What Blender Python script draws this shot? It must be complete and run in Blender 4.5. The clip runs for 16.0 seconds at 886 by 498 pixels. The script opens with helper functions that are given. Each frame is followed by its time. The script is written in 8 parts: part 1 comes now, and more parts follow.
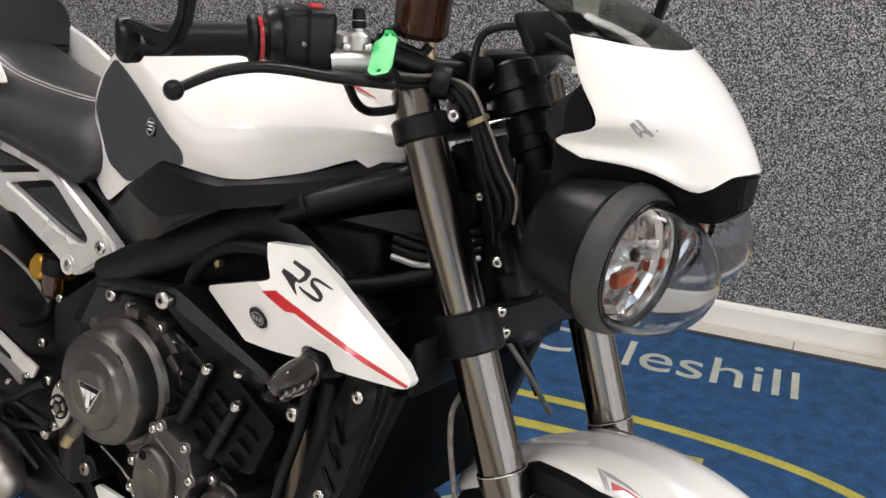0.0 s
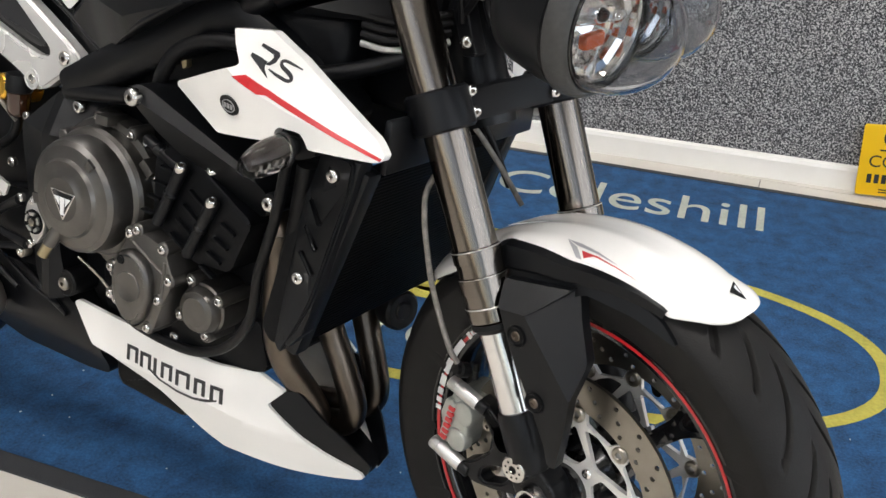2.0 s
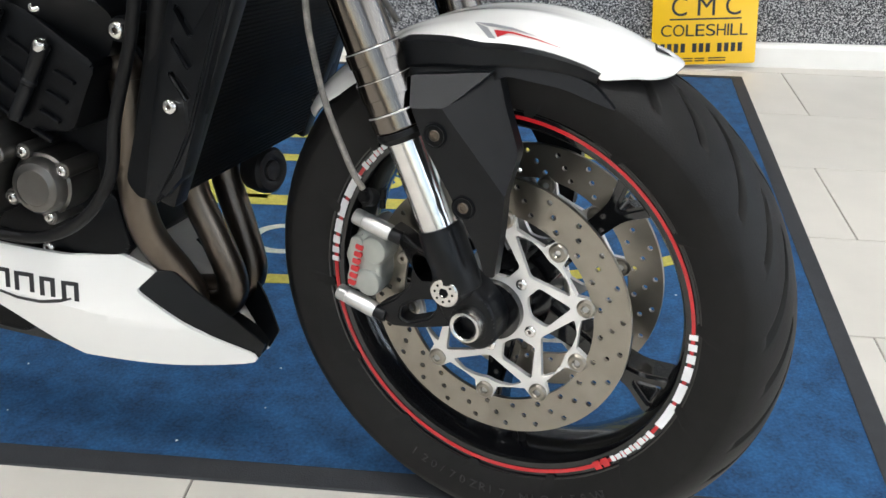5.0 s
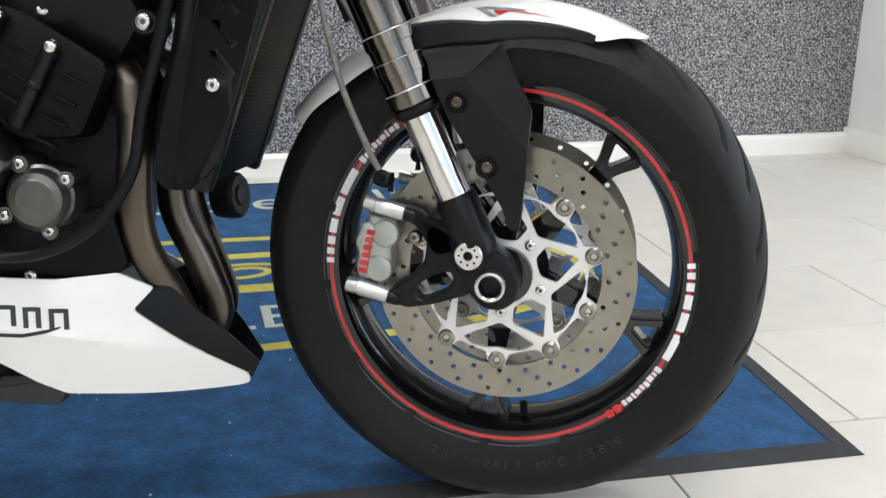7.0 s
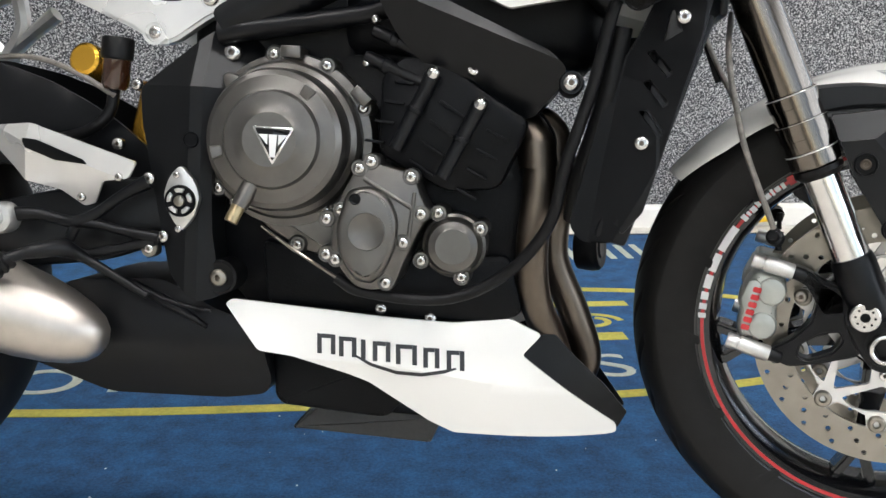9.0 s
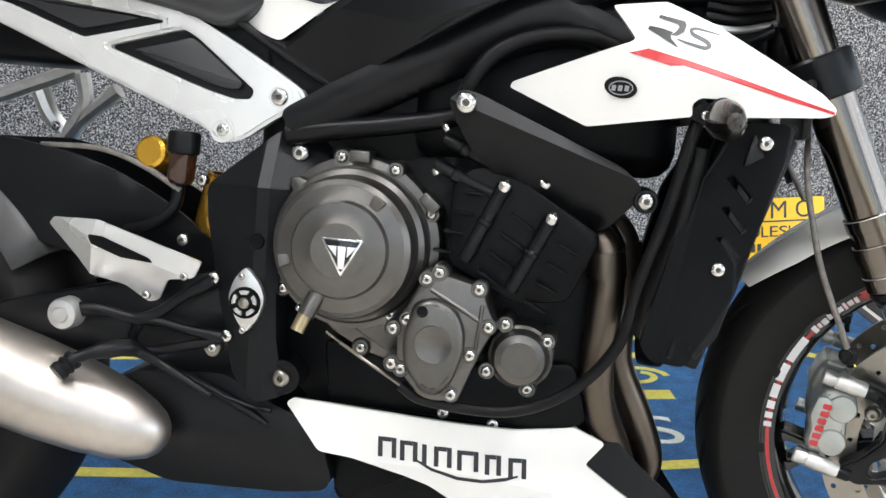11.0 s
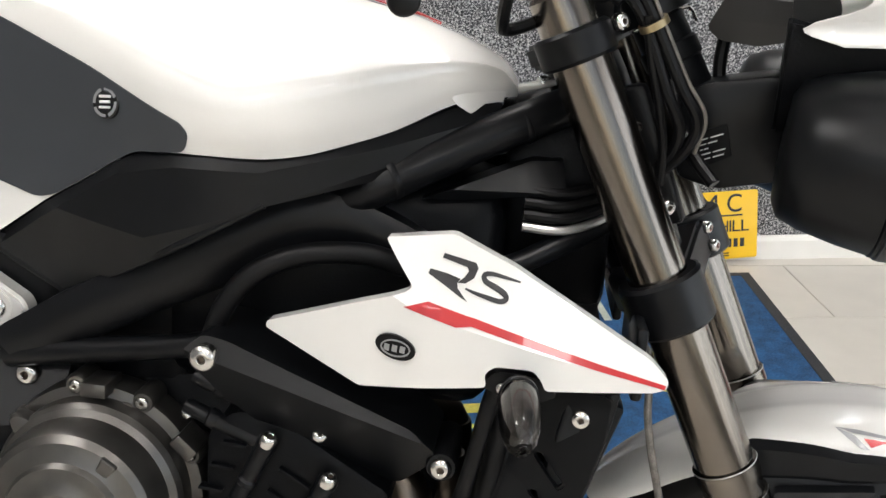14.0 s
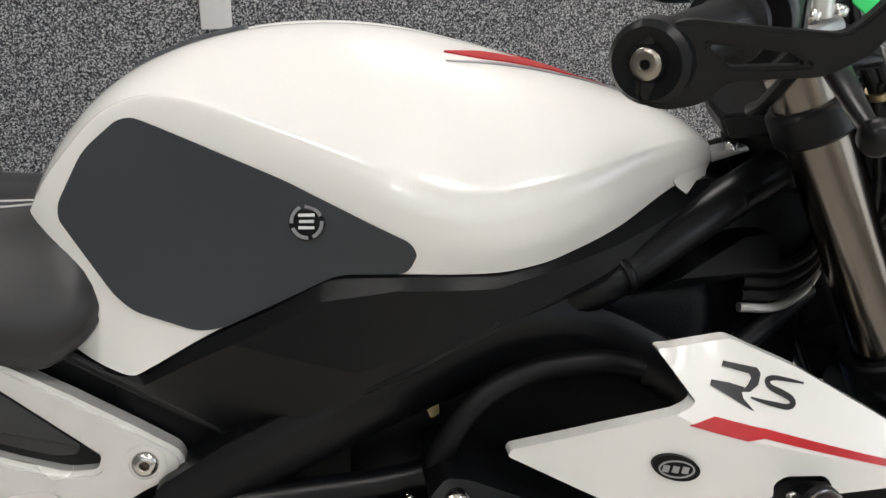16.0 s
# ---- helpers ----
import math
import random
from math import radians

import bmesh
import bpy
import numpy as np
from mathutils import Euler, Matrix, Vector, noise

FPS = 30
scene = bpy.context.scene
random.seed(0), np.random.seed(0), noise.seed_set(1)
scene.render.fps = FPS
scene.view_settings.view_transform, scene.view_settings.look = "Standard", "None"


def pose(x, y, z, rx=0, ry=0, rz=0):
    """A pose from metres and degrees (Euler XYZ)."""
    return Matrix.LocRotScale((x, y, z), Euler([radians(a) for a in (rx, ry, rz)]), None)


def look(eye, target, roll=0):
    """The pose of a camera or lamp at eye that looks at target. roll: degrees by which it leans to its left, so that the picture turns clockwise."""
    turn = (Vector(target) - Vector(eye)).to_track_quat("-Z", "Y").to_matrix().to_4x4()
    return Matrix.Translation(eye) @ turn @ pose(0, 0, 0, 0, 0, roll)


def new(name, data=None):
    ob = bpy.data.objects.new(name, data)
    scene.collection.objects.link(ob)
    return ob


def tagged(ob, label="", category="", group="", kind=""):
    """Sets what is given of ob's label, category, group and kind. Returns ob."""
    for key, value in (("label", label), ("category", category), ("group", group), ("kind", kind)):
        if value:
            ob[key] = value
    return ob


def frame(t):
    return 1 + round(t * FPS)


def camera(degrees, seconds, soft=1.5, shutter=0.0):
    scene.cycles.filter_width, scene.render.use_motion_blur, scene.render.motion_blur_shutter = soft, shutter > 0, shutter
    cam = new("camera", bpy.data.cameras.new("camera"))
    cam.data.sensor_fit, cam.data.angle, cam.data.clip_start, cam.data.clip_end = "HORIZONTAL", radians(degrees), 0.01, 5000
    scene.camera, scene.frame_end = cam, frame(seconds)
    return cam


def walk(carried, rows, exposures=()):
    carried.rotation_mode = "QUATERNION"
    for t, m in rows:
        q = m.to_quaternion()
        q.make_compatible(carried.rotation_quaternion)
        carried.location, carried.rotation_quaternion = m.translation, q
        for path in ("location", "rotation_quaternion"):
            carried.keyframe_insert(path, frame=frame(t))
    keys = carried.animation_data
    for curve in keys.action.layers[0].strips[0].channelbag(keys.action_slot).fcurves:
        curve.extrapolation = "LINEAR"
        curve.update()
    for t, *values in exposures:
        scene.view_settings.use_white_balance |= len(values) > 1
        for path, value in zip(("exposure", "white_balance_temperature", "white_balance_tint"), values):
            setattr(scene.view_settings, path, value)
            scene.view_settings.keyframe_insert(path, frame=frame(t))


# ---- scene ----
cam = camera(48.5, 16.0)
PATH = [
    (0, (0.104, -0.019, 1.196), (-0.519, 1.753, 0.509), 3.1),
    (0.5, (0.102, -0.034, 1.174), (-0.492, 1.735, 0.452), 2.9),
    (1, (0.106, -0.048, 1.147), (-0.46, 1.704, 0.366), 2.7),
    (1.5, (0.115, -0.059, 1.119), (-0.431, 1.666, 0.268), 2.5),
    (2, (0.125, -0.072, 1.091), (-0.402, 1.638, 0.197), 2.5),
    (2.5, (0.132, -0.078, 1.063), (-0.377, 1.622, 0.141), 2.0),
    (3, (0.14, -0.091, 1.023), (-0.351, 1.606, 0.086), 1.8),
    (3.5, (0.145, -0.096, 0.98), (-0.318, 1.594, 0.016), 1.9),
    (4, (0.143, -0.094, 0.949), (-0.285, 1.596, -0.03), 1.7),
    (4.5, (0.097, -0.08, 0.924), (-0.204, 1.642, -0.049), 1.6),
    (4.7, (0.046, -0.066, 0.908), (-0.156, 1.676, -0.054), 1.4),
    (6.8, (-0.303, -0.184, 0.687), (0.132, 1.674, 0.088), 0.3),
    (7, (-0.355, -0.189, 0.682), (0.14, 1.66, 0.102), 0.7),
    (7.5, (-0.456, -0.196, 0.679), (0.079, 1.649, 0.123), 0.7),
    (8, (-0.529, -0.189, 0.678), (-0.057, 1.678, 0.138), 0.8),
    (8.5, (-0.576, -0.18, 0.683), (-0.242, 1.723, 0.168), 0.8),
    (9, (-0.641, -0.168, 0.688), (-0.427, 1.762, 0.208), 0.6),
    (9.2, (-0.663, -0.164, 0.69), (-0.497, 1.774, 0.224), 0.4),
    (11.3, (-0.696, -0.114, 0.854), (-0.524, 1.813, 0.347), 1.9),
    (11.5, (-0.707, -0.113, 0.882), (-0.48, 1.813, 0.391), 2.5),
    (12, (-0.691, -0.086, 0.977), (-0.378, 1.805, 0.408), 2.8),
    (12.5, (-0.587, -0.001, 1.005), (-0.347, 1.873, 0.348), 0.5),
    (13, (-0.503, 0.082, 1.03), (-0.328, 1.939, 0.308), 1.1),
    (13.5, (-0.476, 0.148, 1.041), (-0.282, 2.0, 0.31), 1.1),
    (14, (-0.471, 0.181, 1.076), (-0.255, 2.037, 0.363), 1.3),
    (14.5, (-0.502, 0.206, 1.111), (-0.273, 2.058, 0.392), 1.5),
    (15, (-0.601, 0.269, 1.123), (-0.254, 2.102, 0.403), 1.4),
    (15.5, (-0.722, 0.336, 1.139), (-0.179, 2.11, 0.391), 0.8),
    (16, (-0.782, 0.374, 1.141), (-0.163, 2.113, 0.371), 0.8),
]
EXPOSURES = [(0, -0.14, 6600, 13), (1, -0.08, 6550, 12), (2, 0.14, 6500, 12), (3.5, 0.23, 6250, 10), (4.5, 0.30, 6200, 9), (7.5, 0.23, 6150, 9), (9, 0.40, 6300, 10), (11.5, 0.52, 6150, 10), (12, 0.32, 6300, 10), (12.5, 0.25, 6450, 11), (13.5, 0.30, 6500, 11), (14.5, -0.12, 6500, 11), (15, -0.17, 6450, 11), (15.5, -0.33, 6500, 11), (16, -0.31, 6500, 11)]
walk(cam, [(t, look(eye, target, roll)) for t, eye, target, roll in PATH], EXPOSURES)

# ---- light ----
world = bpy.data.worlds.new("world")
scene.world = world
world.use_nodes = True
wn = world.node_tree
sky = wn.nodes.new("ShaderNodeTexSky")
sky.sky_type, sky.sun_disc = "NISHITA", False
sky.sun_elevation, sky.sun_rotation = radians(40), radians(200)
wn.links.new(sky.outputs[0], wn.nodes["Background"].inputs[0])
wn.nodes["Background"].inputs[1].default_value = 0.12


def area_lamp(name, place, target, sx, sy, watts, colour):
    data = bpy.data.lights.new(name, "AREA")
    data.shape, data.size, data.size_y, data.energy, data.color = "RECTANGLE", sx, sy, watts, colour
    ob = new(name, data)
    ob.matrix_world = look(place, target)
    return ob


# ---- materials ----
def material(name, base, rough=0.5, metal=0.0, vary=0.12, scale=30.0, bump=0.0, bump_scale=200.0, coat=0.0, dark=None, rough_vary=0.08, random_tone=0.0, aniso=None, spec=0.5):
    m = bpy.data.materials.new(name)
    m.use_nodes = True
    t = m.node_tree
    b = t.nodes["Principled BSDF"]
    b.inputs["Metallic"].default_value = metal
    b.inputs["Coat Weight"].default_value = coat
    b.inputs["Coat Roughness"].default_value = 0.04
    b.inputs["Specular IOR Level"].default_value = spec
    co = t.nodes.new("ShaderNodeTexCoord")
    n1 = t.nodes.new("ShaderNodeTexNoise")
    n1.inputs["Scale"].default_value, n1.inputs["Detail"].default_value = scale, 6
    n2 = t.nodes.new("ShaderNodeTexNoise")
    n2.inputs["Scale"].default_value, n2.inputs["Detail"].default_value = scale / 9, 3
    src = co.outputs["Object"]
    if aniso:
        mp = t.nodes.new("ShaderNodeMapping")
        mp.inputs["Scale"].default_value = aniso
        t.links.new(src, mp.inputs[0])
        src = mp.outputs[0]
    t.links.new(src, n1.inputs["Vector"])
    t.links.new(src, n2.inputs["Vector"])
    add = t.nodes.new("ShaderNodeMath")
    add.operation = "ADD"
    t.links.new(n1.outputs[0], add.inputs[0])
    t.links.new(n2.outputs[0], add.inputs[1])
    ramp = t.nodes.new("ShaderNodeMapRange")
    ramp.inputs["From Min"].default_value, ramp.inputs["From Max"].default_value = 0.7, 1.3
    t.links.new(add.outputs[0], ramp.inputs["Value"])
    mix = t.nodes.new("ShaderNodeMix")
    mix.data_type = "RGBA"
    lo = dark or [c * (1 - vary) for c in base]
    hi = [min(1, c * (1 + vary)) for c in base] if dark is None else base
    mix.inputs[6].default_value, mix.inputs[7].default_value = (*lo, 1), (*hi, 1)
    t.links.new(ramp.outputs[0], mix.inputs[0])
    colour = mix.outputs[2]
    if random_tone:
        oi = t.nodes.new("ShaderNodeObjectInfo")
        hsv = t.nodes.new("ShaderNodeHueSaturation")
        mr = t.nodes.new("ShaderNodeMapRange")
        mr.inputs["To Min"].default_value, mr.inputs["To Max"].default_value = 1 - random_tone, 1 + random_tone
        t.links.new(oi.outputs["Random"], mr.inputs["Value"])
        t.links.new(mr.outputs[0], hsv.inputs["Value"])
        t.links.new(colour, hsv.inputs["Color"])
        colour = hsv.outputs[0]
    t.links.new(colour, b.inputs["Base Color"])
    rr = t.nodes.new("ShaderNodeMapRange")
    rr.inputs["To Min"].default_value, rr.inputs["To Max"].default_value = max(0.02, rough - rough_vary), min(1, rough + rough_vary)
    t.links.new(n2.outputs[0], rr.inputs["Value"])
    t.links.new(rr.outputs[0], b.inputs["Roughness"])
    if bump:
        n3 = t.nodes.new("ShaderNodeTexNoise")
        n3.inputs["Scale"].default_value, n3.inputs["Detail"].default_value = bump_scale, 4
        t.links.new(src, n3.inputs["Vector"])
        bp = t.nodes.new("ShaderNodeBump")
        bp.inputs["Strength"].default_value, bp.inputs["Distance"].default_value = bump, 0.002
        t.links.new(n3.outputs[0], bp.inputs["Height"])
        t.links.new(bp.outputs[0], b.inputs["Normal"])
    return m


def speckle(name, dark, mid, light, scale=320.0):
    """A flecked woven wall covering: fine flecks of three tones."""
    m = material(name, mid, 0.9, vary=0.1, scale=60)
    t = m.node_tree
    b = t.nodes["Principled BSDF"]
    co = t.nodes.new("ShaderNodeTexCoord")
    v = t.nodes.new("ShaderNodeTexNoise")
    v.inputs["Scale"].default_value, v.inputs["Detail"].default_value, v.inputs["Roughness"].default_value = scale, 2.5, 0.65
    v.inputs["Distortion"].default_value = 0.4
    t.links.new(co.outputs["Object"], v.inputs["Vector"])
    r = t.nodes.new("ShaderNodeValToRGB")
    e = r.color_ramp.elements
    e[0].position, e[0].color = 0.43, (*dark, 1)
    e[1].position, e[1].color = 0.62, (*light, 1)
    k = e.new(0.52)
    k.color = (*mid, 1)
    t.links.new(v.outputs[0], r.inputs[0])
    t.links.new(r.outputs[0], b.inputs["Base Color"])
    bp = t.nodes.new("ShaderNodeBump")
    bp.inputs["Strength"].default_value, bp.inputs["Distance"].default_value = 0.6, 0.002
    t.links.new(v.outputs[0], bp.inputs["Height"])
    t.links.new(bp.outputs[0], b.inputs["Normal"])
    return m


M_WHITE = material("pearl_white_paint", (0.86, 0.845, 0.81), 0.22, vary=0.015, scale=8, coat=0.8, rough_vary=0.03)
# blue share in these two blacks imitates cool window reflections, the slight lift haze
M_BLACKP = material("matt_black_plastic", (0.0046, 0.0050, 0.0058), 0.34, spec=0.24, vary=0.2, scale=60, bump=0.07, bump_scale=900)
M_FRAME = material("satin_black_frame", (0.0038, 0.0041, 0.0050), 0.35, spec=0.25, vary=0.2, scale=40, bump=0.04, bump_scale=500)
M_GLOSSB = material("gloss_black", (0.004, 0.004, 0.0045), 0.12, spec=0.5, vary=0.2, scale=20, coat=0.3)
M_RUBBER = material("tyre_rubber", (0.0088, 0.0083, 0.0079), 0.55, spec=0.22, vary=0.25, scale=50, bump=0.15, bump_scale=500)
M_SIDETEXT = material("moulded_rubber", (0.022, 0.022, 0.022), 0.5, spec=0.4, vary=0.2, scale=60)
M_SOFT = material("black_rubber", (0.004, 0.004, 0.0045), 0.42, spec=0.22, vary=0.2, scale=80, bump=0.1, bump_scale=700)
M_BOLT = material("zinc_bolt", (0.64, 0.62, 0.595), 0.22, metal=1.0, vary=0.15, scale=120)
M_ENGINE = material("engine_grey", (0.135, 0.128, 0.119), 0.34, metal=0.9, vary=0.12, scale=60, bump=0.06, bump_scale=700)
M_CORE = material("radiator_black", (0.0020, 0.0020, 0.0021), 0.5, spec=0.06, vary=0.2, scale=60)
# bluish base again imitates cool reflected daylight
M_BLOCK = material("engine_black", (0.0028, 0.0031, 0.0038), 0.40, spec=0.13, vary=0.25, scale=40, bump=0.15, bump_scale=400)
M_CALIPER = material("cast_caliper", (0.40, 0.415, 0.385), 0.36, metal=0.6, vary=0.12, scale=60, bump=0.12, bump_scale=500)
M_CHROME = material("bright_steel", (0.78, 0.77, 0.75), 0.18, metal=1.0, vary=0.08, scale=80)
M_ALU = material("cast_aluminium", (0.62, 0.61, 0.59), 0.36, metal=0.85, vary=0.1, scale=90, bump=0.08, bump_scale=500)
M_SILVER = material("silver_paint", (0.75, 0.74, 0.715), 0.25, metal=0.48, vary=0.04, scale=40, coat=0.4)
M_FORK = material("anodised_fork", (0.190, 0.168, 0.146), 0.17, metal=1.0, vary=0.1, scale=30, aniso=(1, 1, 0.05))
M_STEELD = material("brake_disc_steel", (0.31, 0.285, 0.245), 0.30, metal=1.0, vary=0.18, scale=25, bump=0.05, bump_scale=300)
M_HEADER = material("exhaust_steel", (0.13, 0.108, 0.088), 0.34, metal=1.0, vary=0.3, scale=18)
M_MUFFLER = material("brushed_silencer", (0.56, 0.515, 0.465), 0.40, metal=1.0, vary=0.08, scale=60)
M_RED = material("red_vinyl", (0.50, 0.015, 0.02), 0.3, vary=0.05, coat=0.4)
M_SILVERINK = material("silver_decal", (0.36, 0.36, 0.37), 0.35, metal=0.4, vary=0.05)
M_BLACKINK = material("black_decal", (0.02, 0.02, 0.022), 0.3, vary=0.1)
M_WHITEINK = material("white_decal", (0.78, 0.78, 0.78), 0.4, vary=0.04)
M_PAD = material("grip_pad", (0.044, 0.049, 0.056), 0.5, spec=0.4, vary=0.12, scale=14, bump=0.1, bump_scale=900)
M_SEAT = material("seat_vinyl", (0.020, 0.020, 0.0215), 0.38, spec=0.5, vary=0.12, scale=30, bump=0.10, bump_scale=1100)
M_THREAD = material("grey_thread", (0.45, 0.45, 0.44), 0.7)
M_AMBER = material("amber_plastic", (0.030, 0.011, 0.005), 0.12, vary=0.2, coat=0.5)
M_GOLD = material("gold_anodised", (0.75, 0.42, 0.05), 0.25, metal=0.8, vary=0.08)
M_BRASS = material("brass", (0.42, 0.34, 0.2), 0.4, metal=0.9)
M_GREEN = material("green_tag_plastic", (0.02, 0.50, 0.12), 0.35, vary=0.06)
M_HOSE = material("braided_hose", (0.20, 0.185, 0.165), 0.5, metal=0.3, vary=0.4, scale=900)
M_CARPET = material("blue_carpet", (0.022, 0.112, 0.270), 0.95, scale=210, bump=1.0, bump_scale=900, dark=(0.006, 0.036, 0.102))
M_YELLOWC = material("yellow_carpet", (0.50, 0.44, 0.08), 0.95, vary=0.2, scale=120, bump=1.0, bump_scale=900)
M_CREAMC = material("cream_carpet", (0.50, 0.52, 0.44), 0.95, vary=0.15, scale=120, bump=1.0, bump_scale=900)
M_REDMAT = material("red_carpet", (0.42, 0.035, 0.02), 0.95, vary=0.2, scale=80, bump=0.8, bump_scale=800)
M_EDGE = material("mat_rubber_edge", (0.022, 0.023, 0.026), 0.7, vary=0.2, bump=0.3, bump_scale=400)
M_TILE = material("beige_floor_tile", (0.63, 0.59, 0.525), 0.42, vary=0.05, scale=9, random_tone=0.03, rough_vary=0.05)
M_GROUT = material("grout", (0.20, 0.18, 0.16), 0.9, vary=0.2)
M_WALL = speckle("flecked_wall_covering", (0.021, 0.022, 0.024), (0.165, 0.165, 0.17), (0.59, 0.58, 0.565), 225.0)
# tone of the unseen walls, kept dark to cut fill light and reflections
M_GREYWALL = material("unseen_wall_grey", (0.22, 0.22, 0.22), 0.8, vary=0.04, scale=5)
M_PLASTER = material("white_plaster", (0.78, 0.77, 0.75), 0.7, vary=0.03, scale=6)
M_SKIRT = material("white_gloss_skirting", (0.83, 0.81, 0.76), 0.35, vary=0.04, scale=12)
M_SIGN = material("yellow_sign_plastic", (0.86, 0.52, 0.006), 0.35, vary=0.04, scale=12)
M_BEZEL = material("grained_grey_bezel", (0.042, 0.042, 0.041), 0.42, metal=0.2, vary=0.2, scale=200, bump=0.3, bump_scale=900)
M_INNER = material("dark_grey_plastic", (0.030, 0.029, 0.028), 0.33, spec=0.5, vary=0.15, scale=30, bump=0.08, bump_scale=600)
M_LAMPRED = material("orange_lamp_plastic", (0.55, 0.10, 0.03), 0.25, vary=0.15, coat=0.5)
M_HLBACK = material("reflector", (0.92, 0.88, 0.84), 0.06, metal=1.0, vary=0.05)


def lamp_panel(name, colour, power):
    m = bpy.data.materials.new(name)
    m.use_nodes = True
    b = m.node_tree.nodes["Principled BSDF"]
    b.inputs["Emission Color"].default_value = (*colour, 1)
    b.inputs["Emission Strength"].default_value = power
    return m


def glass(name, colour, rough=0.02, ior=1.45):
    m = bpy.data.materials.new(name)
    m.use_nodes = True
    b = m.node_tree.nodes["Principled BSDF"]
    b.inputs["Base Color"].default_value = (*colour, 1)
    b.inputs["Roughness"].default_value = rough
    b.inputs["IOR"].default_value = ior
    b.inputs["Transmission Weight"].default_value = 1.0
    return m


# clear lens with a grey tint in place of dark reflections in the dome
M_GLASS = glass("grey_tinted_clear_lens", (0.76, 0.77, 0.79), 0.01, 1.22)
M_PANE = glass("window_pane", (0.95, 0.97, 0.97), 0.0, 1.45)
M_SMOKE = glass("smoked_screen", (0.25, 0.27, 0.24), 0.03, 1.15)
M_SMOKELENS = glass("smoked_lens", (0.58, 0.56, 0.56), 0.08, 1.30)

# ---- shape helpers ----
I4 = Matrix.Identity(4)
# the motorcycle leans on its side stand: axes (forward, left, up) and a point on the floor
BIKE = Matrix(((0.97508, 0.2127, 0.063, -0.67709), (-0.21938, 0.96672, 0.13163, 1.03382), (-0.03291, -0.14217, 0.9893, 0.00203), (0, 0, 0, 1)))
HEAD = Vector((0.4671, 0.0, 0.7545))            # a point of the steering axis
RAKE = radians(23.9)
AXIS = Vector((-math.sin(RAKE), 0, math.cos(RAKE)))
STEER = Matrix.Translation(HEAD) @ Matrix.Rotation(radians(-13.5), 4, AXIS) @ Matrix.Translation(-HEAD)


def finish(bm, m=None, smooth=True, angle=35):
    bmesh.ops.recalc_face_normals(bm, faces=bm.faces)
    if m is not None:
        bm.transform(m)
    me = bpy.data.meshes.new("m")
    bm.to_mesh(me)
    bm.free()
    if smooth and len(me.polygons):
        me.polygons.foreach_set("use_smooth", [True] * len(me.polygons))
        me.set_sharp_from_angle(angle=radians(angle))
    return me


def part(name, bm, mat, parent, label="", m=None, smooth=True, angle=35):
    me = finish(bm, m, smooth, angle)
    me.name = name
    me.materials.append(mat)
    ob = new(name, me)
    ob.parent = parent
    if label:
        tagged(ob, label)
    return ob


def thing(name, bm, mat, label, category, kind="", group="", smooth=True, angle=35):
    me = finish(bm, None, smooth, angle)
    me.name = name
    me.materials.append(mat)
    return tagged(new(name, me), label, category, group, kind)


def catmull(pts, n):
    pts = [Vector(p) for p in pts]
    out = []
    for i in range(len(pts) - 1):
        a, b = pts[i], pts[i + 1]
        p = pts[i - 1] if i else a * 2 - b
        q = pts[i + 2] if i + 2 < len(pts) else b * 2 - a
        for k in range(n):
            u = k / n
            out.append(0.5 * ((2 * a) + (b - p) * u + (2 * p - 5 * a + 4 * b - q) * u * u + (3 * a - p - 3 * b + q) * u ** 3))
    return out + [pts[-1]]


def tube(pts, r, n=12, steps=6, bm=None, caps=True):
    """A round tube along a smooth line; r is one radius or one for each control point."""
    bm = bm or bmesh.new()
    rs = r if isinstance(r, (list, tuple)) else [r] * len(pts)
    path = catmull(pts, steps) if steps > 1 else [Vector(p) for p in pts]
    rad = [rs[min(int(i / steps), len(rs) - 2)] * (1 - (i / steps) % 1) + rs[min(int(i / steps) + 1, len(rs) - 1)] * ((i / steps) % 1) if i < len(path) - 1 else rs[-1] for i in range(len(path))]
    up = Vector((0.13, 0.31, 0.94))
    rings = []
    for i, p in enumerate(path):
        d = (path[min(i + 1, len(path) - 1)] - path[max(i - 1, 0)]).normalized()
        s = d.cross(up)
        if s.length < 0.1:
            s = d.cross(Vector((1, 0, 0)))
        s.normalize()
        up = s.cross(d).normalized()
        rings.append([bm.verts.new(p + (s * math.cos(a) + up * math.sin(a)) * rad[i]) for a in [2 * math.pi * k / n for k in range(n)]])
    for a, b in zip(rings, rings[1:]):
        for k in range(n):
            bm.faces.new((a[k], a[(k + 1) % n], b[(k + 1) % n], b[k]))
    if caps:
        bm.faces.new(rings[0])
        bm.faces.new(rings[-1][::-1])
    return bm


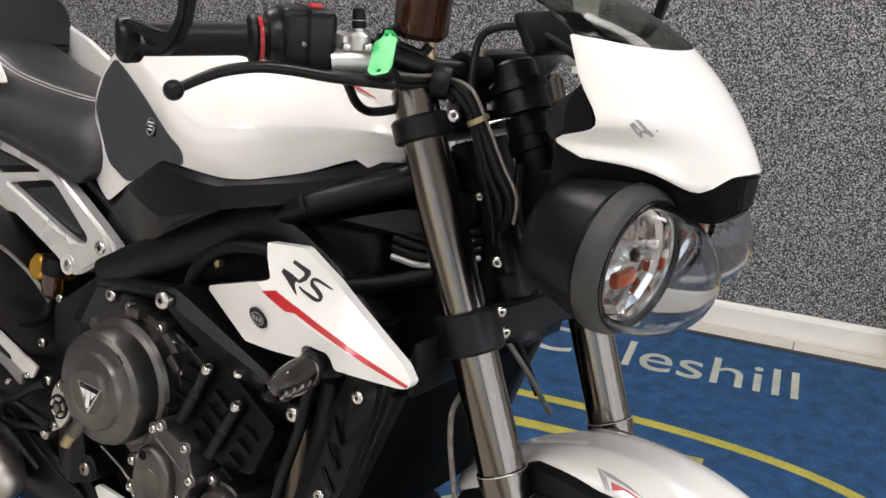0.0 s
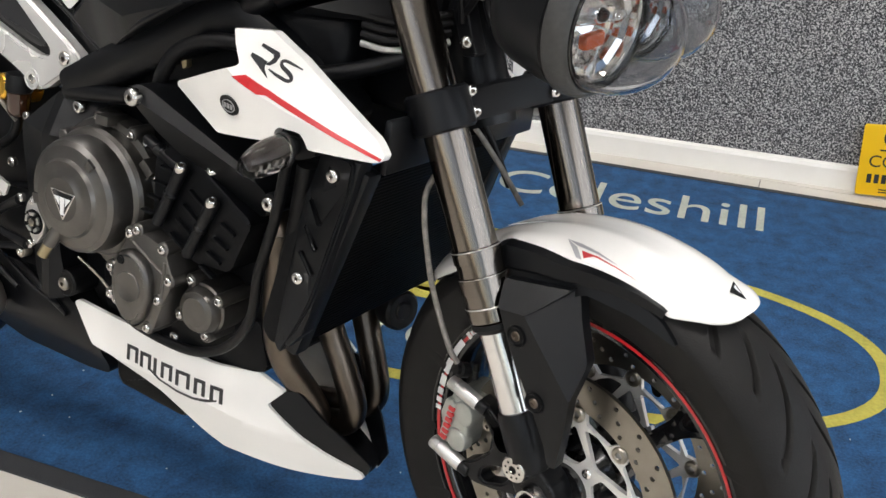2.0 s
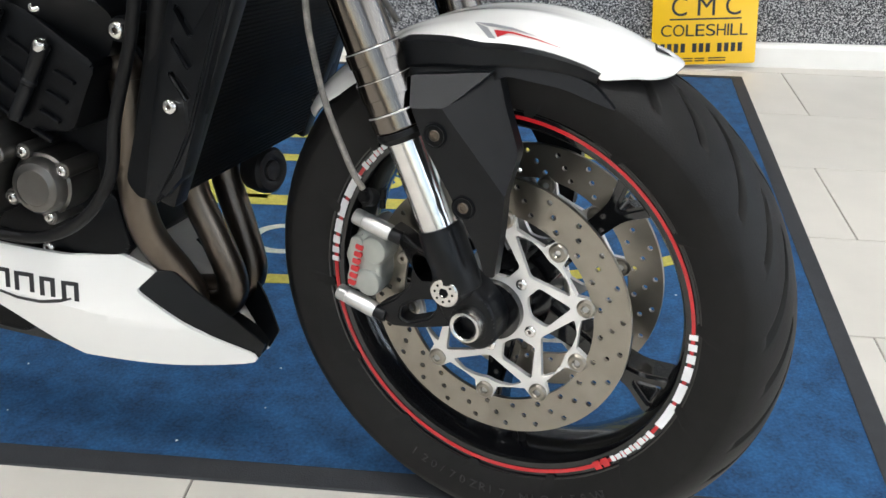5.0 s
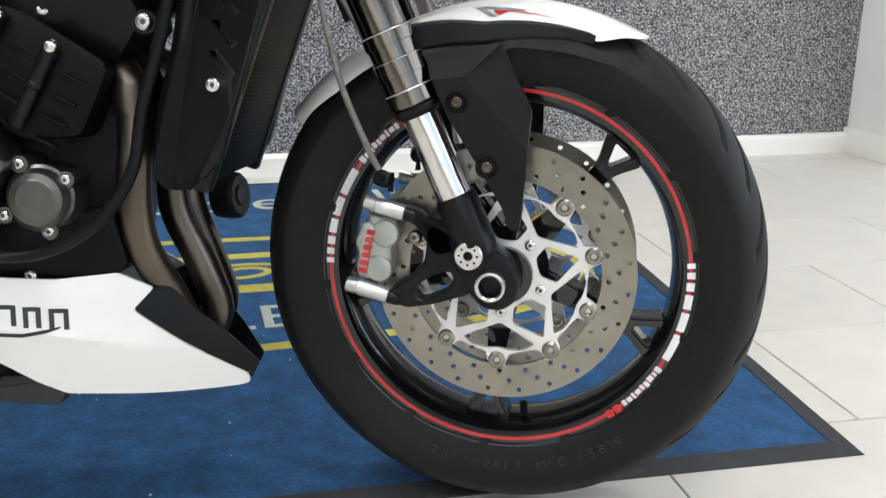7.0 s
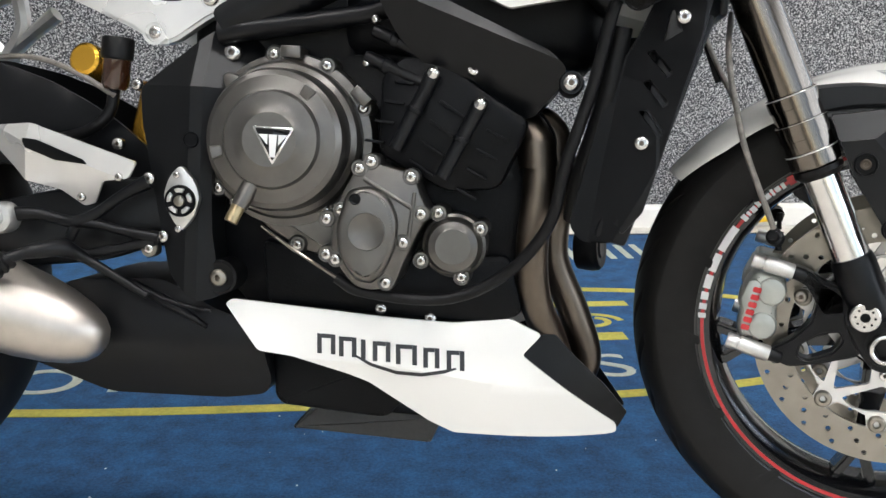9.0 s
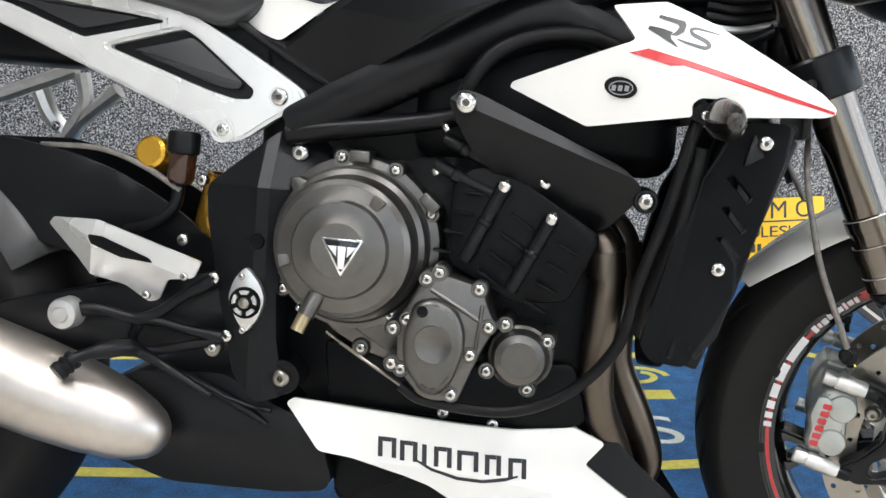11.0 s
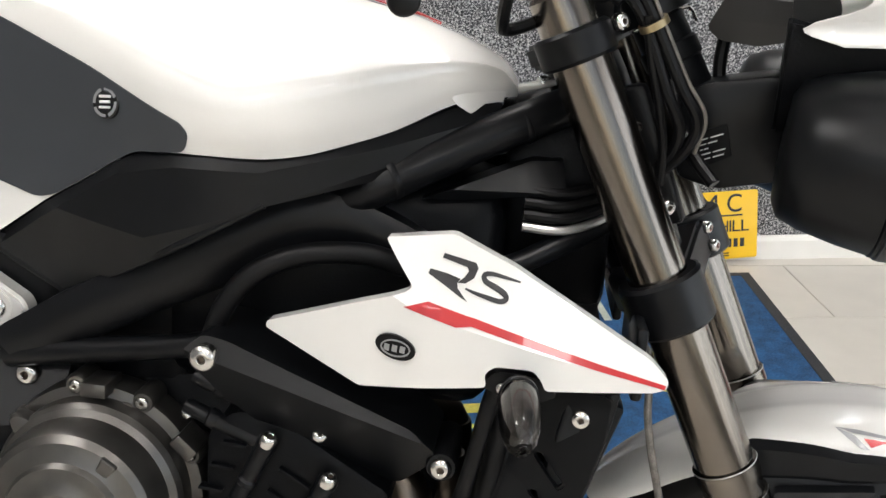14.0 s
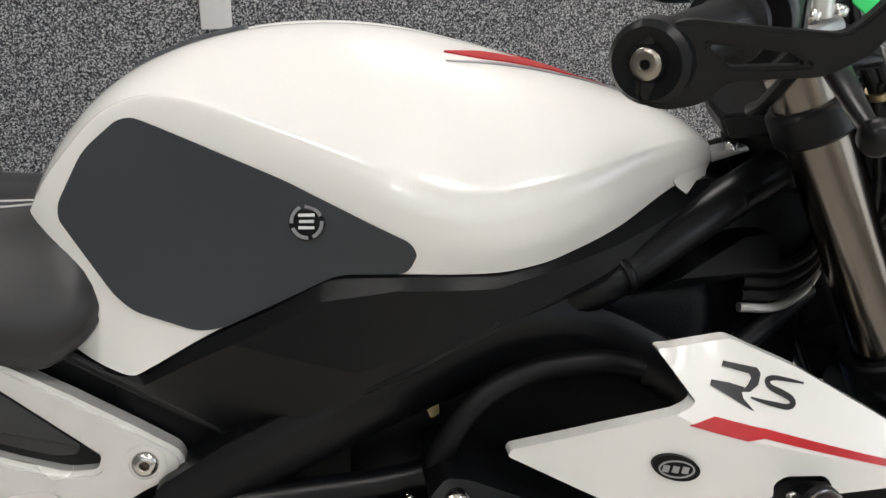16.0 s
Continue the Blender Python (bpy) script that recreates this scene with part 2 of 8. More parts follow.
def lathe(profile, centre=(0, 0, 0), axis=(0, -1, 0), n=48, bm=None, closed=False, arc=None):
    """Turns a profile of (radius, along) about an axis through centre."""
    bm = bm or bmesh.new()
    q = Vector((0, 0, 1)).rotation_difference(Vector(axis).normalized()).to_matrix()
    c = Vector(centre)
    full = arc is None
    lo, hi = (0, 2 * math.pi) if full else arc
    cnt = n if full else n + 1
    rings = []
    for r, h in profile:
        if r < 1e-6:
            rings.append([bm.verts.new(c + q @ Vector((0, 0, h)))])
        else:
            rings.append([bm.verts.new(c + q @ Vector((r * math.cos(lo + (hi - lo) * k / n), r * math.sin(lo + (hi - lo) * k / n), h))) for k in range(cnt)])
    pairs = list(zip(rings, rings[1:])) + ([(rings[-1], rings[0])] if closed else [])
    for a, b in pairs:
        for k in range(n):
            j = (k + 1) % n if full else k + 1
            if len(a) == 1 and len(b) == 1:
                continue
            if len(a) == 1:
                bm.faces.new((a[0], b[j], b[k]))
            elif len(b) == 1:
                bm.faces.new((a[k], a[j], b[0]))
            else:
                bm.faces.new((a[k], a[j], b[j], b[k]))
    return bm


def rounded(poly, r=0.006, n=3, skip=()):
    """Rounds the corners of a 2D outline."""
    out = []
    c = len(poly)
    for i, p in enumerate(poly):
        p = Vector(p)
        if i in skip:
            out.append(p)
            continue
        a, b = Vector(poly[i - 1]) - p, Vector(poly[(i + 1) % c]) - p
        k = min(r, a.length * 0.4, b.length * 0.4)
        s, e = p + a.normalized() * k, p + b.normalized() * k
        for j in range(n + 1):
            u = j / n
            out.append(s * (1 - u) ** 2 + p * 2 * u * (1 - u) + e * u * u)
    return out


def plate(poly, lat, thick, bevel=0.002, bm=None, seg=2):
    """A flat outline in (x, z), standing at lat metres to the right of the middle, thick inwards, its edges bevelled."""
    bm0 = bmesh.new()
    vs = [bm0.verts.new((p[0], -lat, p[1])) for p in poly]
    f = bm0.faces.new(vs)
    r = bmesh.ops.extrude_face_region(bm0, geom=[f])
    bmesh.ops.translate(bm0, verts=[v for v in r["geom"] if isinstance(v, bmesh.types.BMVert)], vec=(0, thick, 0))
    if bevel:
        bmesh.ops.bevel(bm0, geom=bm0.edges[:], offset=bevel, segments=seg, affect="EDGES", profile=0.5)
    if bm is None:
        return bm0
    me = bpy.data.meshes.new("tmp")
    bm0.to_mesh(me)
    bm0.free()
    bm.from_mesh(me)
    bpy.data.meshes.remove(me)
    return bm


def skin(poly, latfn, off=0.0, thick=0.004, step=0.012, edge=0.002, side=1, roll=None, folds=()):
    """A curved panel: an outline in (x, z) laid on the surface y = -latfn(x, z), off metres proud and thick metres deep, its rim rolled in by edge over a width of roll. folds: lines across the outline along which the surface is creased."""
    bm = bmesh.new()
    depth = bm.verts.layers.float.new("depth")
    inner = bm.faces.new([bm.verts.new((p[0], 0, p[1])) for p in poly])
    w = roll or 1.5 * edge
    if edge:
        d = 0.0
        for k in (0.12, 0.22, 0.30, 0.36):
            bmesh.ops.inset_region(bm, faces=[inner], thickness=w * k, use_even_offset=True)
            d += k
            for v in inner.verts:
                v[depth] = d
    for ax in (0, 2):
        lo, hi = min(v.co[ax] for v in bm.verts), max(v.co[ax] for v in bm.verts)
        k = lo + step
        while k < hi:
            no = Vector((0, 0, 0))
            no[ax] = 1
            bmesh.ops.bisect_plane(bm, geom=bm.verts[:] + bm.edges[:] + bm.faces[:], plane_co=no * k, plane_no=no, dist=1e-6)
            k += step
    for (xa, za), (xb, zb) in folds:
        bmesh.ops.bisect_plane(bm, geom=bm.verts[:] + bm.edges[:] + bm.faces[:], plane_co=(xa, 0, za), plane_no=Vector((zb - za, 0, xa - xb)).normalized(), dist=1e-6)
    bmesh.ops.triangulate(bm, faces=[f for f in bm.faces if len(f.verts) > 4])
    for v in bm.verts:
        u = 1 - min(1.0, max(0.0, v[depth]))
        drop = edge * (1 - math.sqrt(max(0.0, 1 - u * u)))
        v.co.y = -side * (latfn(v.co.x, v.co.z) + off - drop)
    if thick:
        r = bmesh.ops.extrude_face_region(bm, geom=bm.faces[:])
        for v in r["geom"]:
            if isinstance(v, bmesh.types.BMVert):
                v.co.y += side * thick
    return bm


def box(lo, hi, bevel=0.0, bm=None, seg=2):
    b0 = bmesh.new()
    bmesh.ops.create_cube(b0, size=1)
    for v in b0.verts:
        v.co = Vector([lo[i] if v.co[i] < 0 else hi[i] for i in range(3)])
    if bevel:
        bmesh.ops.bevel(b0, geom=b0.edges[:], offset=bevel, segments=seg, affect="EDGES", profile=0.5)
    if bm is None:
        return b0
    me = bpy.data.meshes.new("tmp")
    b0.to_mesh(me)
    b0.free()
    bm.from_mesh(me)
    bpy.data.meshes.remove(me)
    return bm


def interp(table, x):
    if x <= table[0][0]:
        return table[0][1]
    for (a, u), (b, v) in zip(table, table[1:]):
        if x <= b:
            k = (x - a) / (b - a)
            return u + (v - u) * k
    return table[-1][1]


def smooth_interp(table, x):
    """A soft curve through a table of (x, value)."""
    if x <= table[0][0]:
        return table[0][1]
    n = len(table)
    for i in range(n - 1):
        a, b = table[i], table[i + 1]
        if x <= b[0]:
            p = table[i - 1] if i else a
            q = table[i + 2] if i + 2 < n else b
            h = b[0] - a[0]
            u = (x - a[0]) / h
            ma = (b[1] - p[1]) / (b[0] - p[0]) * h
            mb = (q[1] - a[1]) / (q[0] - a[0]) * h
            return (2 * u ** 3 - 3 * u * u + 1) * a[1] + (u ** 3 - 2 * u * u + u) * ma + (-2 * u ** 3 + 3 * u * u) * b[1] + (u ** 3 - u * u) * mb
    return table[-1][1]


BOLT_MESH = {}


def bolt(place, r, parent, axis=(0, -1, 0), mat=None, name="bolt", m=None, h=0.5, label=""):
    """A button-head socket bolt whose head faces along axis."""
    r *= 0.9
    key = (round(r, 4), round(h, 2), (mat or M_BOLT).name)
    if key not in BOLT_MESH:
        bm = lathe([(0, h * r - 0.30 * r), (0.28 * r, h * r - 0.30 * r), (0.31 * r, h * r - 0.03 * r)], axis=(0, 0, 1), n=6)
        # socket faces take a darker metal, which paints in the shade of the recess
        for f in bm.faces:
            f.material_index = 1
        lathe([(0.29 * r, h * r - 0.08 * r), (0.36 * r, h * r), (0.62 * r, h * r), (0.86 * r, 0.74 * h * r), (r, 0.25 * h * r), (r, -0.6 * r)], axis=(0, 0, 1), n=18, bm=bm)
        me = finish(bm)
        me.name = "bolt"
        me.materials.append(mat or M_BOLT)
        me.materials.append(M_HEADER)
        BOLT_MESH[key] = me
    ob = new(name, BOLT_MESH[key])
    ob.parent = parent
    q = Vector((0, 0, 1)).rotation_difference(Vector(axis).normalized()).to_matrix().to_4x4()
    mm = Matrix.Translation(place) @ q
    ob.matrix_local = (m @ mm) if m is not None else mm
    if label:
        tagged(ob, label)
    return ob


def writing(text, height, mat, parent, m, name="lettering", label="", width=None, depth=0.0006, track=1.0):
    """Raised letters in the built-in font, as a mesh of their own, standing on the origin of m."""
    cu = bpy.data.curves.new("text", "FONT")
    cu.body, cu.size, cu.extrude, cu.space_character = text, 1.0, 0.0, track
    tmp = bpy.data.objects.new("text", cu)
    scene.collection.objects.link(tmp)
    bpy.context.view_layer.update()
    me0 = bpy.data.meshes.new_from_object(tmp.evaluated_get(bpy.context.evaluated_depsgraph_get()))
    bpy.data.objects.remove(tmp)
    bm = bmesh.new()
    bm.from_mesh(me0)
    bpy.data.meshes.remove(me0)
    ys = [v.co.y for v in bm.verts]
    xs = [v.co.x for v in bm.verts]
    s = height / (max(ys) - min(ys))
    sx = width / (max(xs) - min(xs)) if width else s
    y0 = min(ys)
    x0 = min(xs)
    for v in bm.verts:
        v.co = Vector(((v.co.x - x0) * sx, (v.co.y - y0) * s, 0))
    r = bmesh.ops.extrude_face_region(bm, geom=bm.faces[:])
    bmesh.ops.translate(bm, verts=[v for v in r["geom"] if isinstance(v, bmesh.types.BMVert)], vec=(0, 0, depth))
    return part(name, bm, mat, parent, label, m, smooth=False)


def stroke(pts, width, latfn, off, parent, mat, name, m=None, thick=0.0006, side=1, label=""):
    """A flat drawn line in (x, z) on a panel."""
    pts = [Vector(p) for p in pts]
    left, right = [], []
    for i, p in enumerate(pts):
        d = (pts[min(i + 1, len(pts) - 1)] - pts[max(i - 1, 0)]).normalized()
        n = Vector((-d.y, d.x)) * (width[i] if isinstance(width, (list, tuple)) else width) / 2
        left.append(p + n)
        right.append(p - n)
    return part(name, skin(left + right[::-1], latfn, off, thick, step=0.01, edge=0, side=side), mat, parent, label, m)

# ---- the showroom ----
WALL_Y = 2.861
X0, X1, Y0, TOP = -3.6, 3.2, -3.4, 2.9


def wall_box(name, lo, hi, mat, label):
    return thing(name, box(lo, hi), mat, label, "wall", "structure", smooth=False)


wall_box("wall_north", (X0, WALL_Y, 0), (1.975, WALL_Y + 0.15, TOP), M_WALL, "wall clad in grey flecked woven covering")
wall_box("wall_pier", (1.975, 2.603, 0), (X1, WALL_Y + 0.15, TOP), M_PLASTER, "plain white plastered pier beside the cladding")
# walls out of view, added to close the room; their grey limits the fill
wall_box("wall_west", (X0 - 0.15, Y0, 0), (X0, WALL_Y + 0.15, TOP), M_GREYWALL, "unseen wall, grey to cut the fill light")
# the glazed side towards the street: a sill wall, a head and a window between
wall_box("wall_east", (X1, Y0, 0), (X1 + 0.15, WALL_Y + 0.15, 0.3), M_GREYWALL, "unseen low wall under the side window, grey to cut the fill light")
wall_box("wall_east_head", (X1, Y0, 2.4), (X1 + 0.15, WALL_Y + 0.15, TOP), M_GREYWALL, "unseen wall over the side window, grey to cut the fill light")
side_window = tagged(new("window_2"), "side window with white posts and clear panes", "window", kind="structure")
for i in range(4):
    yy = Y0 + 0.06 + (WALL_Y - Y0 - 0.12) * i / 3
    part("window_post", box((X1 + 0.02, yy - 0.05, 0.3), (X1 + 0.12, yy + 0.05, 2.4), 0.004), M_SKIRT, side_window)
# the shop front behind the camera: a low sill wall, posts and large panes
wall_box("wall_south", (X0, Y0 - 0.15, 0), (X1, Y0, 0.5), M_GREYWALL, "unseen low wall under the shop window, grey to cut the fill light")
wall_box("wall_south_head", (X0, Y0 - 0.15, 2.5), (X1, Y0, TOP), M_GREYWALL, "unseen wall over the shop window, grey to cut the fill light")
shop_window = tagged(new("window_1"), "large shop window with white posts and clear panes", "window", kind="structure")
for i in range(5):
    xx = X0 + (X1 - X0) * i / 4
    part("window_post", box((xx - 0.05, Y0 - 0.12, 0.5), (xx + 0.05, Y0 - 0.02, 2.5), 0.004), M_SKIRT, shop_window)
for k in range(4):
    xa, xb = X0 + (X1 - X0) * k / 4 + 0.05, X0 + (X1 - X0) * (k + 1) / 4 - 0.05
    pane = part("pane", box((xa, Y0 - 0.075, 0.5), (xb, Y0 - 0.069, 2.5)), M_PANE, shop_window, smooth=False)
    pane.visible_shadow = False
for k in range(3):
    ya, yb = Y0 + 0.11 + (WALL_Y - Y0 - 0.12) * k / 3, Y0 + 0.01 + (WALL_Y - Y0 - 0.12) * (k + 1) / 3
    pane = part("pane", box((X1 + 0.067, ya, 0.3), (X1 + 0.073, yb, 2.4)), M_PANE, side_window, smooth=False)
    pane.visible_shadow = False
# ceiling out of view, its white chosen to bounce more light down
thing("ceiling", box((X0, Y0 - 0.15, TOP), (X1, WALL_Y + 0.15, TOP + 0.12)), M_PLASTER, "unseen ceiling, white to add soft fill light", "ceiling", "structure", smooth=False)

skirt = [(WALL_Y, 0.0), (WALL_Y - 0.018, 0.0), (WALL_Y - 0.018, 0.058), (WALL_Y - 0.014, 0.068), (WALL_Y - 0.006, 0.072), (WALL_Y, 0.072)]
bm = bmesh.new()
ends = [[bm.verts.new((x, y, z)) for y, z in skirt] for x in (X0, 1.9575)]
for k in range(len(skirt)):
    j = (k + 1) % len(skirt)
    bm.faces.new((ends[0][k], ends[0][j], ends[1][j], ends[1][k]))
bm.faces.new(ends[1])
bm.faces.new(ends[0][::-1])
thing("baseboard", bm, M_SKIRT, "off-white painted skirting board along the clad wall", "skirting", "structure", angle=20)
thing("baseboard", box((1.958, 2.586, 0), (1.9745, WALL_Y, 0.090), 0.004), M_SKIRT, "off-white skirting on the side of the white pier", "skirting", "structure")
thing("baseboard", box((1.9750, 2.586, 0), (X1, 2.6025, 0.090), 0.004), M_SKIRT, "off-white skirting along the white pier", "skirting", "structure")
thing("floor_runner", box((1.97, 1.4, 0.0005), (X1 - 0.02, 2.578, 0.006), 0.002), M_REDMAT, "red carpet runner in front of the white pier", "carpet")

thing("trim", box((-0.574, WALL_Y - 0.012, 0.0725), (-0.505, WALL_Y - 0.0005, 0.64), 0.003), M_SKIRT, "narrow white painted batten on the clad wall", "trim", "structure")
thing("trim", box((-0.534, WALL_Y - 0.010, 0.703), (-0.458, WALL_Y - 0.0005, 1.10), 0.003), M_SKIRT, "narrow white painted batten on the clad wall", "trim", "structure")
# light fittings: bright panels in the ceiling and the daylight of the shop front
M_PANEL = lamp_panel("lamp_panel", (1.0, 0.98, 0.95), 23.0)
for px, py in ((-1.75, 0.0), (0.15, 0.0), (-1.75, 2.05), (0.15, 2.05), (-1.75, -2.0), (0.15, -2.0)):
    root = tagged(new("ceiling_light"), "square white ceiling light panel with bright diffuser", "ceiling light", "ceiling light panels")
    root.location = (px, py, TOP)
    part("frame", box((-0.31, -0.31, -0.02), (0.31, 0.31, -0.002), 0.004), M_SKIRT, root)
    part("diffuser", box((-0.28, -0.28, -0.026), (0.28, 0.28, -0.0205)), M_PANEL, root)
area_lamp("window_light", (X0 / 2 + X1 / 2 - 0.2, Y0 + 0.03, 1.5), (-0.3, 1.2, 0.6), 6.2, 1.9, 13, (0.90, 0.96, 1.0))
area_lamp("side_window_light", (X1 + 0.02, -0.2, 1.35), (0.2, 0.8, 0.2), 4.6, 2.0, 62, (0.92, 0.96, 1.0))

# ---- floor: large tiles with open joints ----
floor_base = thing("floor", box((X0, Y0 - 0.15, -0.06), (X1, WALL_Y + 0.15, -0.004)), M_GROUT, "beige glossy tiled showroom floor", "floor", "structure", smooth=False)

# ---- door mat under the motorcycle ----
MAT = Matrix.Translation((0.557, 0.872, 0.0))
mat_root = tagged(new("floor_mat"), "large blue logo mat with black rubber edge and yellow emblem", "floor mat")
mat_root.matrix_world = MAT
MH = 0.006
outer = [(-2.75, 0.135), (0, 0), (0.176, 1.868), (-2.75, 1.950)]


def inset(d):
    """The mat's outline, d metres inside its edge."""
    c = [Vector(p) for p in outer]
    out = []
    for i, p in enumerate(c):
        a, b = (c[i - 1] - p).normalized(), (c[(i + 1) % 4] - p).normalized()
        out.append(p + (a + b) * d)
    return out


bm = bmesh.new()
rows = [[bm.verts.new((*p, z)) for p in inset(d)] for d, z in ((0.036, 0.0005), (0.036, MH))]
for k in range(4):
    bm.faces.new((rows[0][k], rows[0][(k + 1) % 4], rows[1][(k + 1) % 4], rows[1][k]))
bm.faces.new(rows[1])
part("carpet", bm, M_CARPET, mat_root, "blue cut-pile carpet", smooth=False)
bm = bmesh.new()
rows = [[bm.verts.new((*p, z)) for p in inset(d)] for d, z in ((0.0, 0.0002), (0.003, 0.0025), (0.034, MH + 0.0012), (0.0365, MH + 0.001), (0.0365, 0.0002))]
for ra, rb in zip(rows, rows[1:]):
    for k in range(4):
        bm.faces.new((ra[k], ra[(k + 1) % 4], rb[(k + 1) % 4], rb[k]))
part("rubber_edge", bm, M_EDGE, mat_root, "black rubber edge", smooth=False)


def on_mat(poly, mat, name, h=0.0008, label=""):
    """A flat inlay, given by its outline on the floor in room coordinates."""
    bm = bmesh.new()
    inv = MAT.inverted()
    vs = [bm.verts.new(inv @ Vector((x, y, MH + 0.0002))) for x, y in poly]
    f = bm.faces.new(vs)
    bmesh.ops.triangulate(bm, faces=[f])
    r = bmesh.ops.extrude_face_region(bm, geom=bm.faces[:])
    bmesh.ops.translate(bm, verts=[v for v in r["geom"] if isinstance(v, bmesh.types.BMVert)], vec=(0, 0, h))
    return part(name, bm, mat, mat_root, label, smooth=False)


def band(pts, w, mat, name):
    pts = [Vector(p) for p in pts]
    l, r = [], []
    for i, p in enumerate(pts):
        d = (pts[min(i + 1, len(pts) - 1)] - pts[max(i - 1, 0)]).normalized()
        n = Vector((-d.y, d.x)) * w / 2
        l.append(p + n)
        r.append(p - n)
    return on_mat(l + r[::-1], mat, name)


CX, CY, RX, RY = -0.65, 1.80, 1.15, 0.354


def oval(a):
    return (CX + math.copysign(abs(math.cos(a)) ** 0.62, math.cos(a)) * RX, CY + math.copysign(abs(math.sin(a)) ** 0.9, math.sin(a)) * RY)


for k in range(2):
    band([oval(math.pi * (k - 0.5) + math.pi * i / 48) for i in range(49)], 0.032, M_YELLOWC, "oval_line")
inv = MAT.inverted()
writing("Coleshill", 0.165, M_CREAMC, mat_root, inv @ Matrix.Translation((-0.505, 2.427, MH + 0.0002)), "lettering", "cream lettering woven into the mat", width=0.74, depth=0.0009)
writing("MOTORCYCLES", 0.124, M_CREAMC, mat_root, inv @ Matrix.Translation((-1.396, 1.544, MH + 0.0002)), "lettering", "cream lettering woven into the mat", width=1.326, depth=0.0009)
band([(-1.34, 2.010), (0.04, 2.010)], 0.038, M_YELLOWC, "emblem_bar")
band([(-1.24, 1.782), (-0.03, 1.777)], 0.048, M_YELLOWC, "emblem_bar")
band([(-0.62, 1.847), (-0.46, 1.821)], 0.075, M_YELLOWC, "emblem_bar")
band([(-0.25 + 0.10 * math.cos(a) * (1 - a / 14), 1.892 + 0.060 * math.sin(a) * (1 - a / 14)) for a in [i * 0.35 for i in range(26)]], 0.018, M_YELLOWC, "emblem_scroll")
band([(-0.08 + 0.07 * math.cos(a) * (1 - a / 14), 1.882 + 0.054 * math.sin(a) * (1 - a / 14)) for a in [i * 0.35 for i in range(22)]], 0.016, M_YELLOWC, "emblem_scroll")

# ---- yellow sign board leaning on the skirting ----
sign = tagged(new("sign_board"), "yellow plastic dealer plate with black print leaning on the skirting board", "sign")
SIGN = Matrix(((0.9985, -0.0545, 0, 0.477), (0.0082, 0.1500, -0.9887, 2.805), (0.0539, 0.9872, 0.1502, 0.007), (0, 0, 0, 1)))
sign.matrix_world = SIGN
SW, SH = 0.305, 0.205
bm = plate(rounded([(0, 0), (SW, 0), (SW, SH), (0, SH)], 0.008), 0, 0.003, 0.0006)
part("plate", bm, M_SIGN, sign, m=Matrix(((1, 0, 0, 0), (0, 0, 1, 0), (0, -1, 0, 0), (0, 0, 0, 1))))


def sign_bar(x, y, w, h):
    part("printed_bar", box((x, y, 0.0004), (x + w, y + h, 0.0014)), M_BLACKINK, sign, smooth=False)


for letter, x, w in (("C", 0.055, 0.044), ("M", 0.130, 0.050), ("C", 0.211, 0.044)):
    writing(letter, 0.054, M_BLACKINK, sign, Matrix.Translation((x, 0.142, 0.0004)), "lettering", "black printed initial", width=w, depth=0.001)
sign_bar(0.050, 0.130, 0.208, 0.0045)
at = 0.026
for letter, w in zip("COLESHILL", (0.031, 0.033, 0.024, 0.026, 0.027, 0.026, 0.005, 0.023, 0.023)):
    writing(letter, 0.034, M_BLACKINK, sign, Matrix.Translation((at, 0.083, 0.0004)), "lettering", "", width=w, depth=0.001)
    at += w + 0.0043
for k in range(11):
    sign_bar(0.026 + 0.0198 * k + 0.014 * ((k > 3) + (k > 6)), 0.036, 0.0125, 0.026)
for x, w in ((0.062, 0.028), (0.094, 0.028), (0.128, 0.028), (0.168, 0.050)):
    for y in (0.009, 0.0165):
        sign_bar(x, y, w, 0.0035)

# ---- tiny bits of lint lying on the mat and the tiles ----
rnd = random.Random(11)
bm = bmesh.new()
for i in range(46):
    x, y = rnd.uniform(-1.4, 0.5), rnd.uniform(0.98, 1.6)
    r = rnd.uniform(0.0008, 0.0022)
    top = MH + 0.0004
    c = bm.verts.new((x, y, top + r * 0.8))
    ring = [bm.verts.new((x + r * rnd.uniform(0.6, 1.5) * math.cos(k * 1.2566), y + r * rnd.uniform(0.6, 1.5) * math.sin(k * 1.2566), top)) for k in range(5)]
    for k in range(5):
        bm.faces.new((c, ring[k], ring[(k + 1) % 5]))
    bm.faces.new(ring[::-1])
thing("lint", bm, M_PLASTER, "tiny pale bits of lint scattered on the blue mat", "lint", "stuff")

# ---- motorcycle ----
bike = tagged(new("motorcycle"), "white naked sports motorcycle with black frame leaning on its side stand", "motorcycle")
bike.matrix_world = BIKE


def holed(outer, holes, lat, thick, bevel=0.0):
    """A flat sheet in (x, z) with holes, at lat metres right of the middle."""
    bm = bmesh.new()
    edges = []
    for loop in [outer] + list(holes):
        vs = [bm.verts.new((p[0], -lat, p[1])) for p in loop]
        edges += [bm.edges.new((vs[i], vs[(i + 1) % len(vs)])) for i in range(len(vs))]
    bmesh.ops.triangle_fill(bm, edges=edges, use_beauty=True)
    bmesh.ops.dissolve_limit(bm, angle_limit=0.02, verts=bm.verts[:], edges=bm.edges[:])
    r = bmesh.ops.extrude_face_region(bm, geom=bm.faces[:])
    bmesh.ops.translate(bm, verts=[v for v in r["geom"] if isinstance(v, bmesh.types.BMVert)], vec=(0, thick, 0))
    return bm


